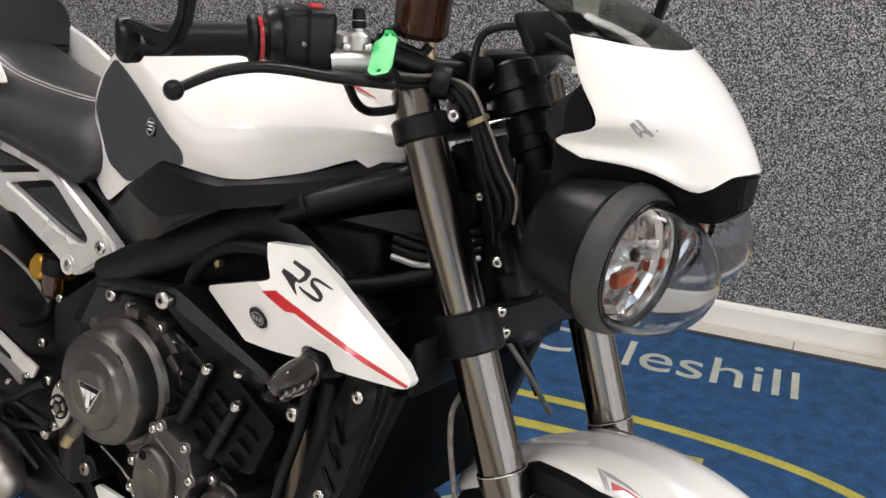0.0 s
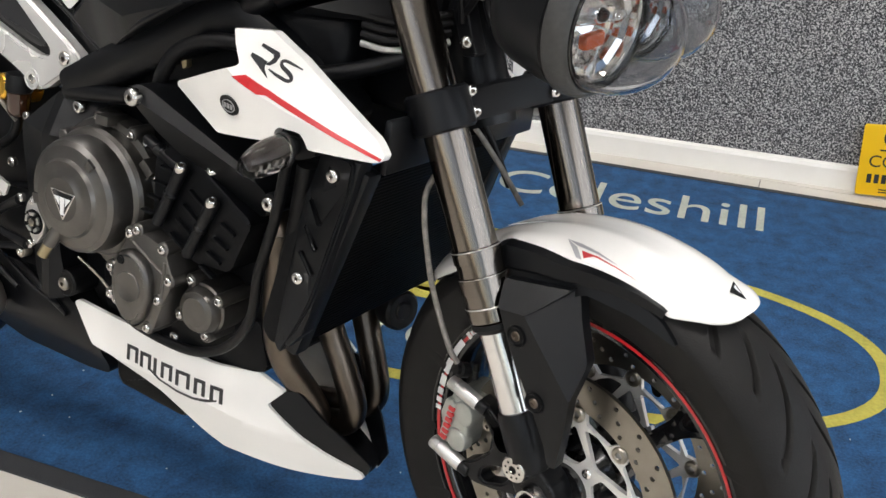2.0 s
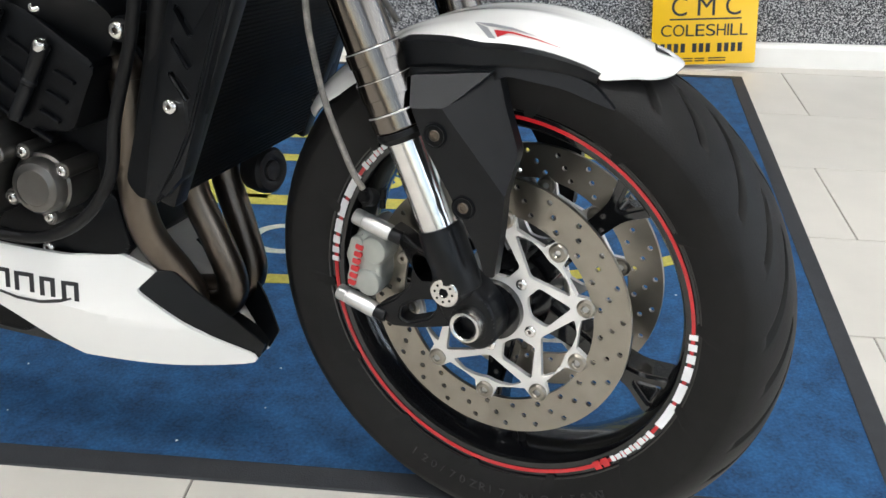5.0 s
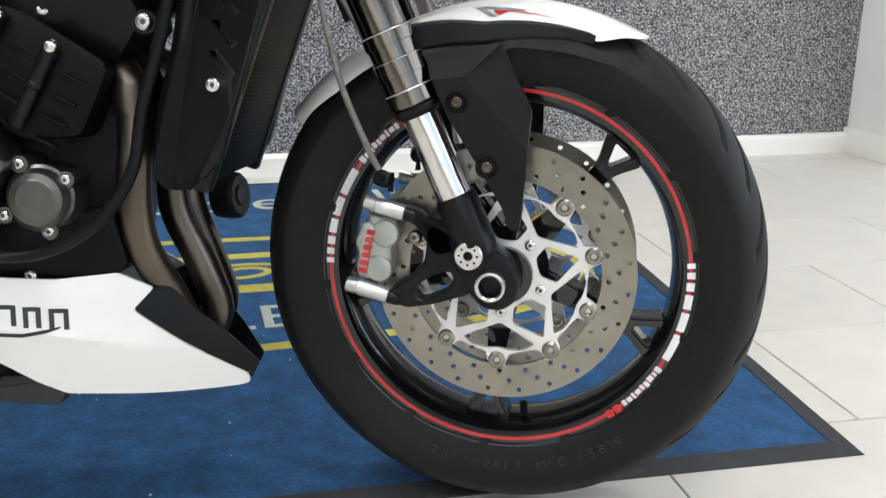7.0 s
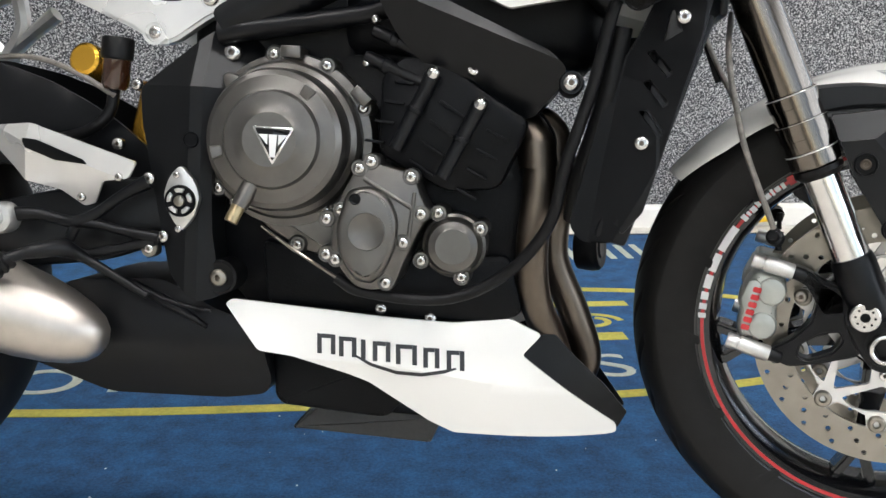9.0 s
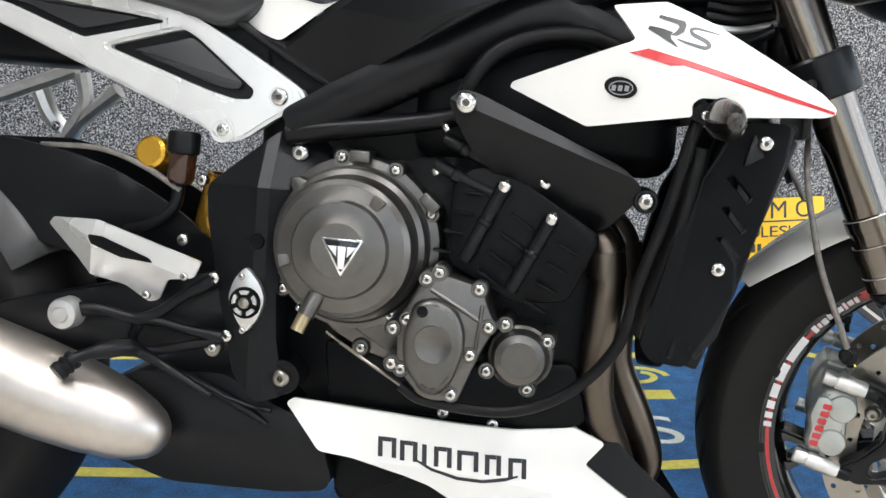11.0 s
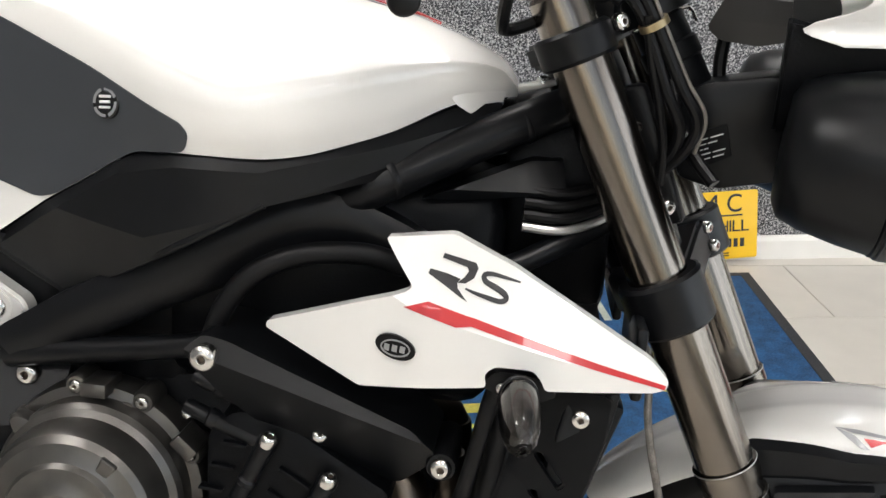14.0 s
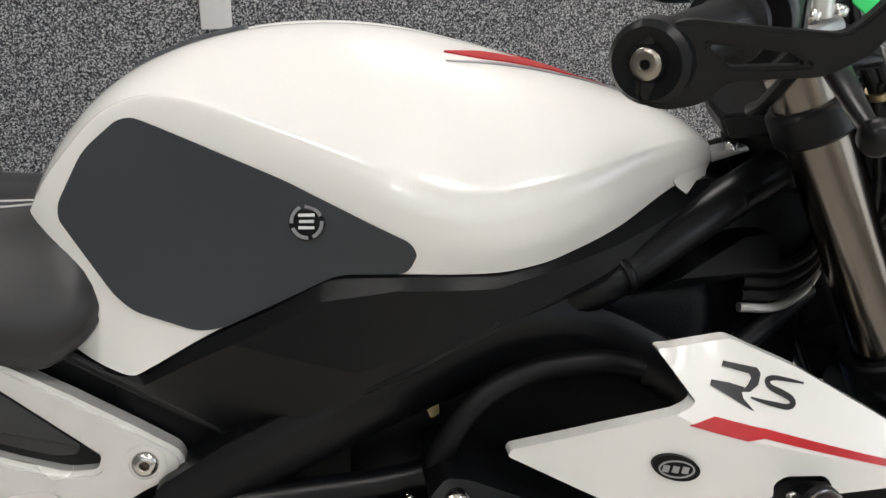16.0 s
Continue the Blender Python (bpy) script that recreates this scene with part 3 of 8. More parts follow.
def circle(cx, cz, r, n=24, a0=0.0):
    return [(cx + r * math.cos(a0 + 2 * math.pi * i / n), cz + r * math.sin(a0 + 2 * math.pi * i / n)) for i in range(n)]


# -- front wheel
WX, WZ = 0.703, 0.338
wheel = new("front_wheel")
wheel.parent = bike
tagged(wheel, "front wheel with black five-spoke rim and sport tyre")


def tyre(cx, cz, radius, half, bead, seg, parent, m=None, grooves=True):
    bm = bmesh.new()
    prof = []
    n = 46 if grooves else 24
    for i in range(n + 1):
        a = math.pi * (i / n - 0.5)
        lat = half * math.sin(a) * (1 - 0.04 * math.cos(2 * a))
        r = radius - (radius - bead - 0.045) * (1 - abs(math.cos(a)) ** 1.15)
        prof.append((r, lat))
    prof = [(bead, -half * 0.80), (bead + 0.012, -half * 0.90), (bead + 0.028, -half * 0.985)] + prof[1:-1] + [(bead + 0.028, half * 0.985), (bead + 0.012, half * 0.90), (bead, half * 0.80)]
    rings = []
    # the rows of the mesh lean with the sweep of the tread, so that the grooves run along them
    pitch = 2 * math.pi / 14
    for k in range(seg):
        ring = []
        for r, lat in prof:
            u = abs(lat) / half
            th = 2 * math.pi * k / seg
            d = 0.0
            if grooves:
                ph = (th + (0.5 * pitch if lat > 0 else 0.0)) % pitch / pitch
                for c0, u0, u1 in ((0.25, 0.07, 0.84), (0.75, 0.22, 0.74)):
                    e = abs(ph - c0) * pitch / radians(1.6)
                    if u0 < u < u1 and e < 1:
                        d = max(d, 0.0065 * min(1.0, (1 - e) * 3.5) * min(1.0, (u - u0) / 0.05, (u1 - u) / 0.08))
                th -= radians(24) * (min(u, 0.95) / 0.85) ** 0.65
            rr = r - d
            ring.append(bm.verts.new((cx + rr * math.cos(th), lat, cz + rr * math.sin(th))))
        rings.append(ring)
    for k in range(seg):
        a, b = rings[k], rings[(k + 1) % seg]
        for i in range(len(prof) - 1):
            bm.faces.new((a[i], b[i], b[i + 1], a[i + 1]))
    return part("tyre", bm, M_RUBBER, parent, "black sport tyre with curved grooves", m, angle=40)


tyre(WX, WZ, 0.3065, 0.0615, 0.222, 1260, wheel, STEER)
for i, ch in enumerate("120/70ZR17 M/C (58W)"):
    if ch != " ":
        th = radians(-112 + 3.1 * i)
        rr = 0.252
        spot = Vector((WX + rr * math.cos(th), -0.0597, WZ + rr * math.sin(th)))
        up_ = Vector((-math.cos(th), 0, -math.sin(th)))
        ax_ = Vector((-math.sin(th), 0, math.cos(th)))
        nn_ = ax_.cross(up_)
        writing(ch, 0.0115, M_SIDETEXT, wheel, STEER @ Matrix(((ax_.x, up_.x, nn_.x, spot.x), (ax_.y, up_.y, nn_.y, spot.y), (ax_.z, up_.z, nn_.z, spot.z), (0, 0, 0, 1))), "size_letter", depth=0.0012)
rimprof = [(0.223, 0.050), (0.229, 0.052), (0.2295, 0.0475), (0.226, 0.0475), (0.219, 0.0470), (0.207, 0.0445), (0.203, 0.038), (0.199, 0.022), (0.196, 0.0), (0.199, -0.022), (0.203, -0.038), (0.207, -0.0445), (0.219, -0.0470), (0.226, -0.0475), (0.2295, -0.0475), (0.229, -0.052), (0.223, -0.050), (0.21, 0.0)]
rim = part("rim", lathe(rimprof, (WX, 0, WZ), (0, -1, 0), 128, closed=True), M_GLOSSB, wheel, "gloss black alloy rim", STEER)
part("rim_stripe", lathe([(0.2135, 0.0463), (0.2135, 0.0475), (0.2175, 0.0481), (0.2175, 0.0471)], (WX, 0, WZ), (0, -1, 0), 128, closed=True), M_RED, rim, "thin red rim stripe", STEER)

def arc_band(a0, a1, r0, r1, lat, mat, name, parent, h=0.0009, n=None):
    n = n or max(2, int(abs(a1 - a0) / 3) + 1)
    bm = bmesh.new()
    rows = []
    for i in range(n + 1):
        a = radians(a0 + (a1 - a0) * i / n)
        rows.append([bm.verts.new((WX + r * math.cos(a), -l, WZ + r * math.sin(a))) for r, l in ((r0, lat), (r0, lat + h), (r1, lat + h), (r1, lat))])
    for a, b in zip(rows, rows[1:]):
        for j in range(4):
            bm.faces.new((a[j], a[(j + 1) % 4], b[(j + 1) % 4], b[j]))
    bm.faces.new(rows[0])
    bm.faces.new(rows[-1][::-1])
    return part(name, bm, mat, parent, "", STEER, smooth=False)


for base, sgn in ((181.5, -1), (7, -1)):
    # a row of white dashes of growing length, then a run of small marks
    a = base
    for w in (1.6, 2.0, 2.6, 4.6, 6.2, 9.0):
        arc_band(a, a + sgn * w, 0.2115, 0.2205, 0.0478, M_WHITEINK, "rim_mark", rim)
        a += sgn * (w + 1.3)
    a += sgn * 2
    for i in range(9):
        w = (1.6, 1.0, 1.9, 1.3, 1.1, 1.8, 0.9, 1.7, 1.2)[i]
        arc_band(a, a + sgn * w, 0.2115 + 0.001 * (i % 2), 0.2185 + 0.0015 * ((i * 5) % 3 == 0), 0.0478, M_WHITEINK, "rim_mark", rim)
        a += sgn * (w + 0.55)
    for w in (2.2, 2.2):
        a += sgn * 0.8
        arc_band(a, a + sgn * w, 0.2105, 0.2210, 0.0482, M_RED, "rim_mark", rim)
        a += sgn * w

for ang in (49, -23, -95, -167, 121):
    c, s = math.cos(radians(ang)), math.sin(radians(ang))

    def pol(r, w):
        return (WX + r * c - w * s, WZ + r * s + w * c)
    outer = [pol(0.035, -0.019), pol(0.12, -0.0105), pol(0.165, -0.012), pol(0.203, -0.032), pol(0.203, 0.032), pol(0.165, 0.012), pol(0.12, 0.0105), pol(0.035, 0.019)]
    hole = rounded([pol(0.171, -0.002), pol(0.196, -0.013), pol(0.196, 0.013), pol(0.171, 0.002)], 0.004)
    bm = holed(rounded(outer, 0.012), [hole], 0.020, 0.040)
    bmesh.ops.bevel(bm, geom=[e for e in bm.edges if len(e.link_faces) == 2 and e.calc_face_angle(0) > 0.8], offset=0.004, segments=2, affect="EDGES")
    part("spoke", bm, M_GLOSSB, wheel, "", STEER)
part("hub", lathe([(0.012, -0.07), (0.034, -0.07), (0.036, -0.035), (0.05, -0.02), (0.05, 0.02), (0.036, 0.035), (0.034, 0.07), (0.012, 0.07)], (WX, 0, WZ), (0, -1, 0), 32, closed=True), M_GLOSSB, wheel, "", STEER)
part("valve", tube([(WX + 0.03, -0.012, WZ - 0.198), (WX + 0.028, -0.016, WZ - 0.178)], 0.005, 8, 1), M_SOFT, wheel, "", STEER)


def brake_disc(sd):
    lat = 0.058 * sd
    disc = new("brake_disc")
    disc.parent = wheel
    tagged(disc, "drilled steel brake disc on an alloy carrier")
    holes = [circle(WX, WZ, 0.114, 72)]
    for i in range(24):
        a = 2 * math.pi * i / 24
        for r, da in ((0.122, 0.0), (0.134, 0.09), (0.146, 0.17)):
            holes.append(circle(WX + r * math.cos(a + da), WZ + r * math.sin(a + da), 0.0032, 9))
    part("rotor", holed(circle(WX, WZ, 0.155, 120), holes, lat + 0.0025, 0.005), M_STEELD, disc, "drilled steel rotor with brushed braking band", STEER)
    def pq(r, deg):
        return (WX + r * math.cos(radians(deg)), WZ + r * math.sin(radians(deg)))
    outline, openings = [], [circle(WX, WZ, 0.030, 24)]
    for i in range(10):
        h = 16 + 36 * i
        outline += [pq(0.098, h - 18), pq(0.100, h - 8), pq(0.115, h - 5), pq(0.115, h + 5), pq(0.100, h + 8)]
    for i in range(5):
        h = -20 + 72 * i
        openings.append(rounded([pq(0.060, h), pq(0.093, h - 28), pq(0.097, h - 18), pq(0.095, h - 8), pq(0.092, h), pq(0.095, h + 8), pq(0.097, h + 18), pq(0.093, h + 28)], 0.004))
        openings.append(rounded([pq(0.091, h + 36), pq(0.062, h + 14), pq(0.043, h + 20), pq(0.040, h + 36), pq(0.043, h + 52), pq(0.062, h + 58)], 0.004))
    part("carrier", holed(outline, openings, lat + 0.003, 0.006), M_SILVER, disc, "silver alloy carrier", STEER, smooth=False)
    for i in range(10):
        a = radians(16 + 36 * i)
        bm = lathe([(0.0035, 0.0045), (0.0048, 0.0062), (0.0085, 0.0058), (0.0105, 0.0038), (0.0105, -0.004)], (WX + 0.1075 * math.cos(a), -lat - 0.001, WZ + 0.1075 * math.sin(a)), (0, -1, 0), 18)
        part("rivet", bm, M_STEELD, disc, "", STEER)
        if i % 2 == 0:
            h = radians(-20 + 36 * i)
            bolt((WX + 0.047 * math.cos(h), -lat - 0.003 * sd, WZ + 0.047 * math.sin(h)), 0.0075, disc, (0, -1, 0), M_CHROME, m=STEER)
    return disc


brake_disc(1)
brake_disc(-1)

# -- fork
FX, FZ = 0.4905, 0.769


def fork_at(z, lat):
    return Vector((FX - 0.4669 * (z - FZ), -lat * (1 + 0.27 * (z - FZ)), z))


for lat in (0.105, -0.105):
    leg = new("fork_leg")
    leg.parent = bike
    tagged(leg, "upside-down fork leg with bronze-grey tube and bright slider")
    top, low = fork_at(1.005, lat), fork_at(0.535, lat)
    ax = (low - top).normalized()
    ln = (top - low).length
    prof = [(0.0, -0.004), (0.014, -0.004), (0.0230, 0.0), (0.0250, 0.004), (0.0250, ln * 0.14), (0.0256, ln * 0.20), (0.0256, ln * 0.49), (0.0262, ln * 0.55), (0.0262, ln - 0.088), (0.0288, ln - 0.087), (0.0288, ln - 0.072), (0.0272, ln - 0.0715), (0.0272, ln - 0.056), (0.0290, ln - 0.0555), (0.0290, ln - 0.036), (0.0274, ln - 0.0355), (0.0274, ln - 0.021), (0.0286, ln - 0.0205), (0.0286, ln - 0.003), (0.026, ln), (0.0, ln)]
    part("outer_tube", lathe(prof, top, ax, 40), M_FORK, leg, "bronze-grey anodised outer tube", STEER, angle=25)
    for k in (0.0862, 0.0545, 0.0195):
        part("fork_ring", lathe([(0.0268, -0.0010), (0.0287, -0.0008), (0.0291, 0.0), (0.0287, 0.0008), (0.0268, 0.0010)], top + ax * (ln - k), ax, 40), M_ALU, leg, "bright turned ring", STEER)
    part("dust_seal", lathe([(0.019, 0), (0.0275, 0.0), (0.0275, 0.006), (0.022, 0.012), (0.019, 0.012)], low, ax, 32), M_SOFT, leg, "", STEER)
    end = fork_at(0.425, lat)
    part("slider", lathe([(0.0205, 0), (0.0205, (end - low).length)], low, ax, 32), M_CHROME, leg, "polished chrome slider", STEER)
    bm = lathe([(0.0, -0.012), (0.0225, -0.012), (0.0245, -0.004), (0.0245, 0.045), (0.0225, 0.062), (0.017, 0.068), (0.0, 0.068)], end, ax, 28)
    lathe([(0.0, 0.010), (0.0225, 0.010), (0.0245, 0.006), (0.0245, -0.045), (0.0, -0.045)], (0.693, -lat * 0.90, 0.336), (0, -1 if lat > 0 else 1, 0), 28, bm)
    part("axle_clamp", bm, M_FRAME, leg, "black cast axle clamp", STEER)
for sd in (1, -1):
    nut = part("axle_nut", lathe([(0.0128, 0.004), (0.0132, 0.0095), (0.0150, 0.0108), (0.0172, 0.0102), (0.0188, 0.006), (0.0190, -0.004)], (0.693, -0.1065 * sd, 0.336), (0, -sd, 0), 32), M_BOLT, bike, "bright hollow axle end", STEER)
    # black lining paints the dark of the hollow axle
    part("axle_hex", lathe([(0, -0.006), (0.0118, -0.006), (0.0130, 0.0085), (0.0136, 0.0088)], (0.693, -0.1065 * sd, 0.336), (0, -sd, 0), 6), M_BLOCK, nut, "", STEER, smooth=False)
axle_lug = rounded([(0.641, 0.392), (0.661, 0.398), (0.684, 0.384), (0.712, 0.366), (0.724, 0.344), (0.723, 0.318), (0.706, 0.304), (0.682, 0.306), (0.664, 0.328), (0.648, 0.356)], 0.008)
for sd in (1, -1):
    part("axle_lug", plate(axle_lug, 0.104 * sd, 0.040 * sd, 0.005, seg=3), M_FRAME, bike, "black cast axle lug", STEER)
part("pinch_boss", lathe([(0, 0.116), (0.0165, 0.116), (0.0185, 0.112), (0.0185, 0.085)], (0.667, 0, 0.371), (0, -1, 0), 24), M_FRAME, bike, "", STEER)
pinch = part("pinch_bolt", lathe([(0.0040, 0.1155), (0.0055, 0.1180), (0.0150, 0.1180), (0.0165, 0.1168), (0.0168, 0.1150)], (0.667, 0, 0.371), (0, -1, 0), 32), M_BOLT, bike, "bright round pinch bolt with eight holes", STEER)
# black socket and eight flat black discs in place of the holes' shade
part("bolt_socket", lathe([(0, 0.1160), (0.0050, 0.1165), (0.0058, 0.1182)], (0.667, 0, 0.371), (0, -1, 0), 6), M_BLOCK, pinch, "", STEER)
for k in range(8):
    part("bolt_hole", lathe([(0, 0.1183), (0.0014, 0.1183), (0.0015, 0.1170)], (0.667 + 0.0104 * math.cos(k * math.pi / 4), 0, 0.371 + 0.0104 * math.sin(k * math.pi / 4)), (0, -1, 0), 10), M_BLOCK, pinch, "", STEER)


def clamp(z0, z1, r, name, label):
    bm = bmesh.new()
    for lat in (0.105, -0.105):
        a, b = fork_at(z1, lat), fork_at(z0, lat)
        l = (b - a).length
        lathe([(0.0252, 0), (r - 0.003, 0), (r, 0.003), (r, l - 0.003), (r - 0.003, l), (0.0252, l)], a, (b - a).normalized(), 32, bm, closed=True)
    zc = (z0 + z1) / 2
    c = fork_at(zc, 0)
    h = (z1 - z0) / 2
    b0 = bmesh.new()
    pts = [(-0.105, 0.028), (-0.06, 0.020), (0.06, 0.020), (0.105, 0.028), (0.105, -0.012), (0.05, -0.058), (-0.05, -0.058), (-0.105, -0.012)]
    vs = [b0.verts.new((p[1], p[0], -h * 0.9)) for p in pts]
    f = b0.faces.new(vs)
    r2 = bmesh.ops.extrude_face_region(b0, geom=[f])
    bmesh.ops.translate(b0, verts=[v for v in r2["geom"] if isinstance(v, bmesh.types.BMVert)], vec=(0, 0, 2 * h * 0.9))
    bmesh.ops.bevel(b0, geom=b0.edges[:], offset=0.004, segments=2, affect="EDGES")
    b0.transform(Matrix.Translation(c) @ Matrix.Rotation(-RAKE, 4, "Y"))
    me = bpy.data.meshes.new("tmp")
    b0.to_mesh(me)
    b0.free()
    bm.from_mesh(me)
    return part(name, bm, M_FRAME, bike, label, STEER)


clamp(0.951, 0.976, 0.0325, "top_yoke", "black cast top yoke")
clamp(0.735, 0.778, 0.0365, "lower_yoke", "black cast lower yoke")
bolt((0.433, -0.098, 0.984), 0.0085, bike, (0.75, -0.62, 0.2), m=STEER)
bolt((0.514, -0.076, 0.780), 0.0075, bike, (0.9, -0.4, 0.1), m=STEER)
bolt((0.521, -0.073, 0.757), 0.0075, bike, (0.9, -0.4, 0.1), m=STEER)
for p in ((0.5152, 0.070, 0.7762), (0.5243, 0.070, 0.7584)):
    bolt(p, 0.0075, bike, (0.9, -0.4, 0.1), m=STEER)
bolt((0.484, -0.057, 0.825), 0.0085, bike, (0.6, -0.75, 0.1), m=STEER)

# -- front mudguard
FEND = [(148, 0.323, 0.030), (142, 0.320, 0.052), (130, 0.316, 0.062), (115, 0.314, 0.066), (100, 0.316, 0.068), (90, 0.317, 0.067), (80, 0.317, 0.065), (73, 0.3165, 0.0640), (69, 0.3160, 0.0610), (66, 0.3160, 0.0545), (63.8, 0.316, 0.043), (62.5, 0.316, 0.028), (62.1, 0.316, 0.012)]
FEND_EDGE = [(148, 0.306), (135, 0.292), (120, 0.288), (116, 0.304), (113, 0.307), (103, 0.297), (97, 0.290), (84, 0.291), (73.5, 0.2915), (71.5, 0.2900), (69, 0.2975), (66.5, 0.3055), (63.8, 0.311), (62.1, 0.3155)]


def fender_pt(a, u):
    r = smooth_interp([(-x[0], x[1]) for x in FEND], -a)
    w = smooth_interp([(-x[0], x[2]) for x in FEND], -a)
    drop = r - interp([(-e[0], e[1]) for e in FEND_EDGE], -a)
    rr = r - 0.5 * drop * u * u - 0.5 * drop * abs(u) ** 6 + 0.0025 * max(0, 1 - abs(abs(u) - 0.35) / 0.25) * max(0.0, min(1.0, (a - 70) / 20))
    return Vector((WX + rr * math.cos(radians(a)), -w * u, WZ + rr * math.sin(radians(a))))


bm = bmesh.new()
rows = [[bm.verts.new(fender_pt(62.1 + 85.9 * (1 - i / 60) ** 1.5, -1 + 2 * j / 28)) for j in range(29)] for i in range(61)]
for a, b in zip(rows, rows[1:]):
    for j in range(28):
        bm.faces.new((a[j], a[j + 1], b[j + 1], b[j]))
r = bmesh.ops.extrude_face_region(bm, geom=bm.faces[:])
for v in r["geom"]:
    if isinstance(v, bmesh.types.BMVert):
        d = Vector((v.co.x - WX, 0, v.co.z - WZ)).normalized()
        v.co -= d * 0.003
fender = part("front_mudguard", bm, M_WHITE, bike, "gloss white front mudguard", STEER, angle=50)
for sd in (1, -1):
    # black band under the white edge, tapering towards the tip
    bm = bmesh.new()
    rows = []
    for i in range(33):
        a = 72.3 + 43 * i / 32
        p = fender_pt(a, 0.985)
        o = Vector((p.x - WX, 0, p.z - WZ)).normalized()
        k = min(1.0, 0.35 + (a - 72.3) / 20)
        s = 0.004 + 0.020 * min(1.0, (a - 72.3) / 38)
        wl = 0.001 + 0.010 * min(1.0, max(0.0, a - 73) / 28)
        lat = -p.y + 0.0015
        row = []
        for dr, dl in ((0.001, -0.004), (0.0, 0.0), (-0.003 * k, wl), (-0.003 - s, wl + 0.10 * s), (-0.006 - s, wl + 0.05 * s), (-0.008 - s, -0.010)):
            q = p + o * dr
            row.append(bm.verts.new((q.x, -sd * (lat + dl), q.z)))
        rows.append(row)
    for ra, rb in zip(rows, rows[1:]):
        for j in range(5):
            bm.faces.new((ra[j], ra[j + 1], rb[j + 1], rb[j]))
    part("mudguard_band", bm, M_BLACKP, bike, "matt black lower edge of the mudguard", STEER, angle=12)
    # black side piece between the white top and the fork
    poly = [(0.585, 0.616), (0.634, 0.621), (0.700, 0.622), (0.750, 0.617), (0.790, 0.604), (0.815, 0.585), (0.76, 0.598), (0.70, 0.602), (0.672, 0.584), (0.659, 0.567), (0.632, 0.550), (0.600, 0.572)]
    part("mudguard_side", skin(rounded(poly, 0.008), lambda x, z: 0.073 + 0.35 * max(0, 0.612 - z) - 0.10 * max(0, x - 0.70), 0, 0.006, step=0.015, side=sd, folds=[((0.5, 0.612), (0.9, 0.612)), ((0.70, 0.5), (0.70, 0.7))]), M_BLACKP, bike, "matt black mudguard side bracket", STEER, angle=8)
    poly = [(0.619, 0.566), (0.639, 0.525), (0.679, 0.466), (0.703, 0.428), (0.712, 0.404), (0.723, 0.404), (0.727, 0.462), (0.728, 0.533), (0.706, 0.573), (0.691, 0.605), (0.655, 0.570)]
    part("fork_guard", skin(rounded(poly, 0.005), lambda x, z: 0.118 - 0.9 * max(0, (x - 0.655) * 0.718 + (z - 0.569) * 0.696), 0, 0.014, step=0.012, side=sd, folds=[((0.600, 0.6257), (0.760, 0.4607))]), M_BLACKP, bike, "matt black fork guard plate", STEER, angle=14)
    # sloping top of the guard and its recessed fixing holes
    poly = [(0.608, 0.592), (0.691, 0.606), (0.655, 0.569), (0.619, 0.565)]
    part("guard_shoulder", skin(rounded(poly, 0.003), lambda x, z: 0.096 + 0.80 * (0.594 - z), 0.001, 0.012, step=0.02, side=sd), M_BLACKP, bike, "matt black sloping shoulder of the fork guard", STEER, angle=10)
    for hx, hz in ((0.648, 0.542), (0.684, 0.473)):
        part("guard_hole", lathe([(0.0130, 0.1180), (0.0126, 0.1202), (0.0112, 0.1206), (0.0104, 0.1198), (0.0100, 0.1192), (0.0, 0.1192)], (hx, 0, hz), (0, -sd, 0), 28), M_BLOCK, bike, "", STEER)
        part("guard_screw", lathe([(0.0, 0.1196), (0.0022, 0.1196), (0.0026, 0.1206), (0.0050, 0.1208), (0.0062, 0.1196)], (hx, 0, hz), (0, -sd, 0), 16), M_HEADER, bike, "", STEER)

# -- fuel tank: outline tables along the length
T_TOP = [(-0.222, 0.862), (-0.215, 0.880), (-0.198, 0.912), (-0.165, 0.952), (-0.12, 0.983), (-0.06, 1.004), (0.0, 1.012), (0.06, 1.010), (0.12, 0.999), (0.18, 0.984), (0.24, 0.966), (0.29, 0.948), (0.318, 0.932), (0.330, 0.915)]
T_BOT = [(-0.222, 0.835), (-0.205, 0.795), (-0.188, 0.772), (-0.173, 0.760), (-0.152, 0.750), (-0.137, 0.747), (-0.123, 0.755), (-0.077, 0.786), (-0.03, 0.813), (0.005, 0.834), (0.020, 0.841), (0.059, 0.844), (0.131, 0.845), (0.165, 0.850), (0.182, 0.855), (0.231, 0.872), (0.279, 0.896), (0.31, 0.902), (0.330, 0.903)]
T_HALF = [(-0.222, 0.057), (-0.205, 0.074), (-0.19, 0.084), (-0.15, 0.098), (-0.10, 0.114), (-0.05, 0.132), (0.0, 0.151), (0.05, 0.169), (0.10, 0.176), (0.15, 0.172), (0.20, 0.154), (0.25, 0.122), (0.29, 0.094), (0.315, 0.066), (0.330, 0.040)]
T_CREASE = [(-0.222, 0.850), (-0.205, 0.880), (-0.19, 0.902), (-0.15, 0.945), (-0.11, 0.958), (-0.06, 0.948), (-0.02, 0.934), (0.054, 0.908), (0.105, 0.894), (0.15, 0.902), (0.20, 0.914), (0.24, 0.924), (0.28, 0.931), (0.315, 0.927), (0.330, 0.911)]
T_WAIST = [(-0.222, 0.95), (-0.15, 0.94), (-0.05, 0.93), (0.05, 0.92), (0.15, 0.90), (0.25, 0.90), (0.330, 0.92)]
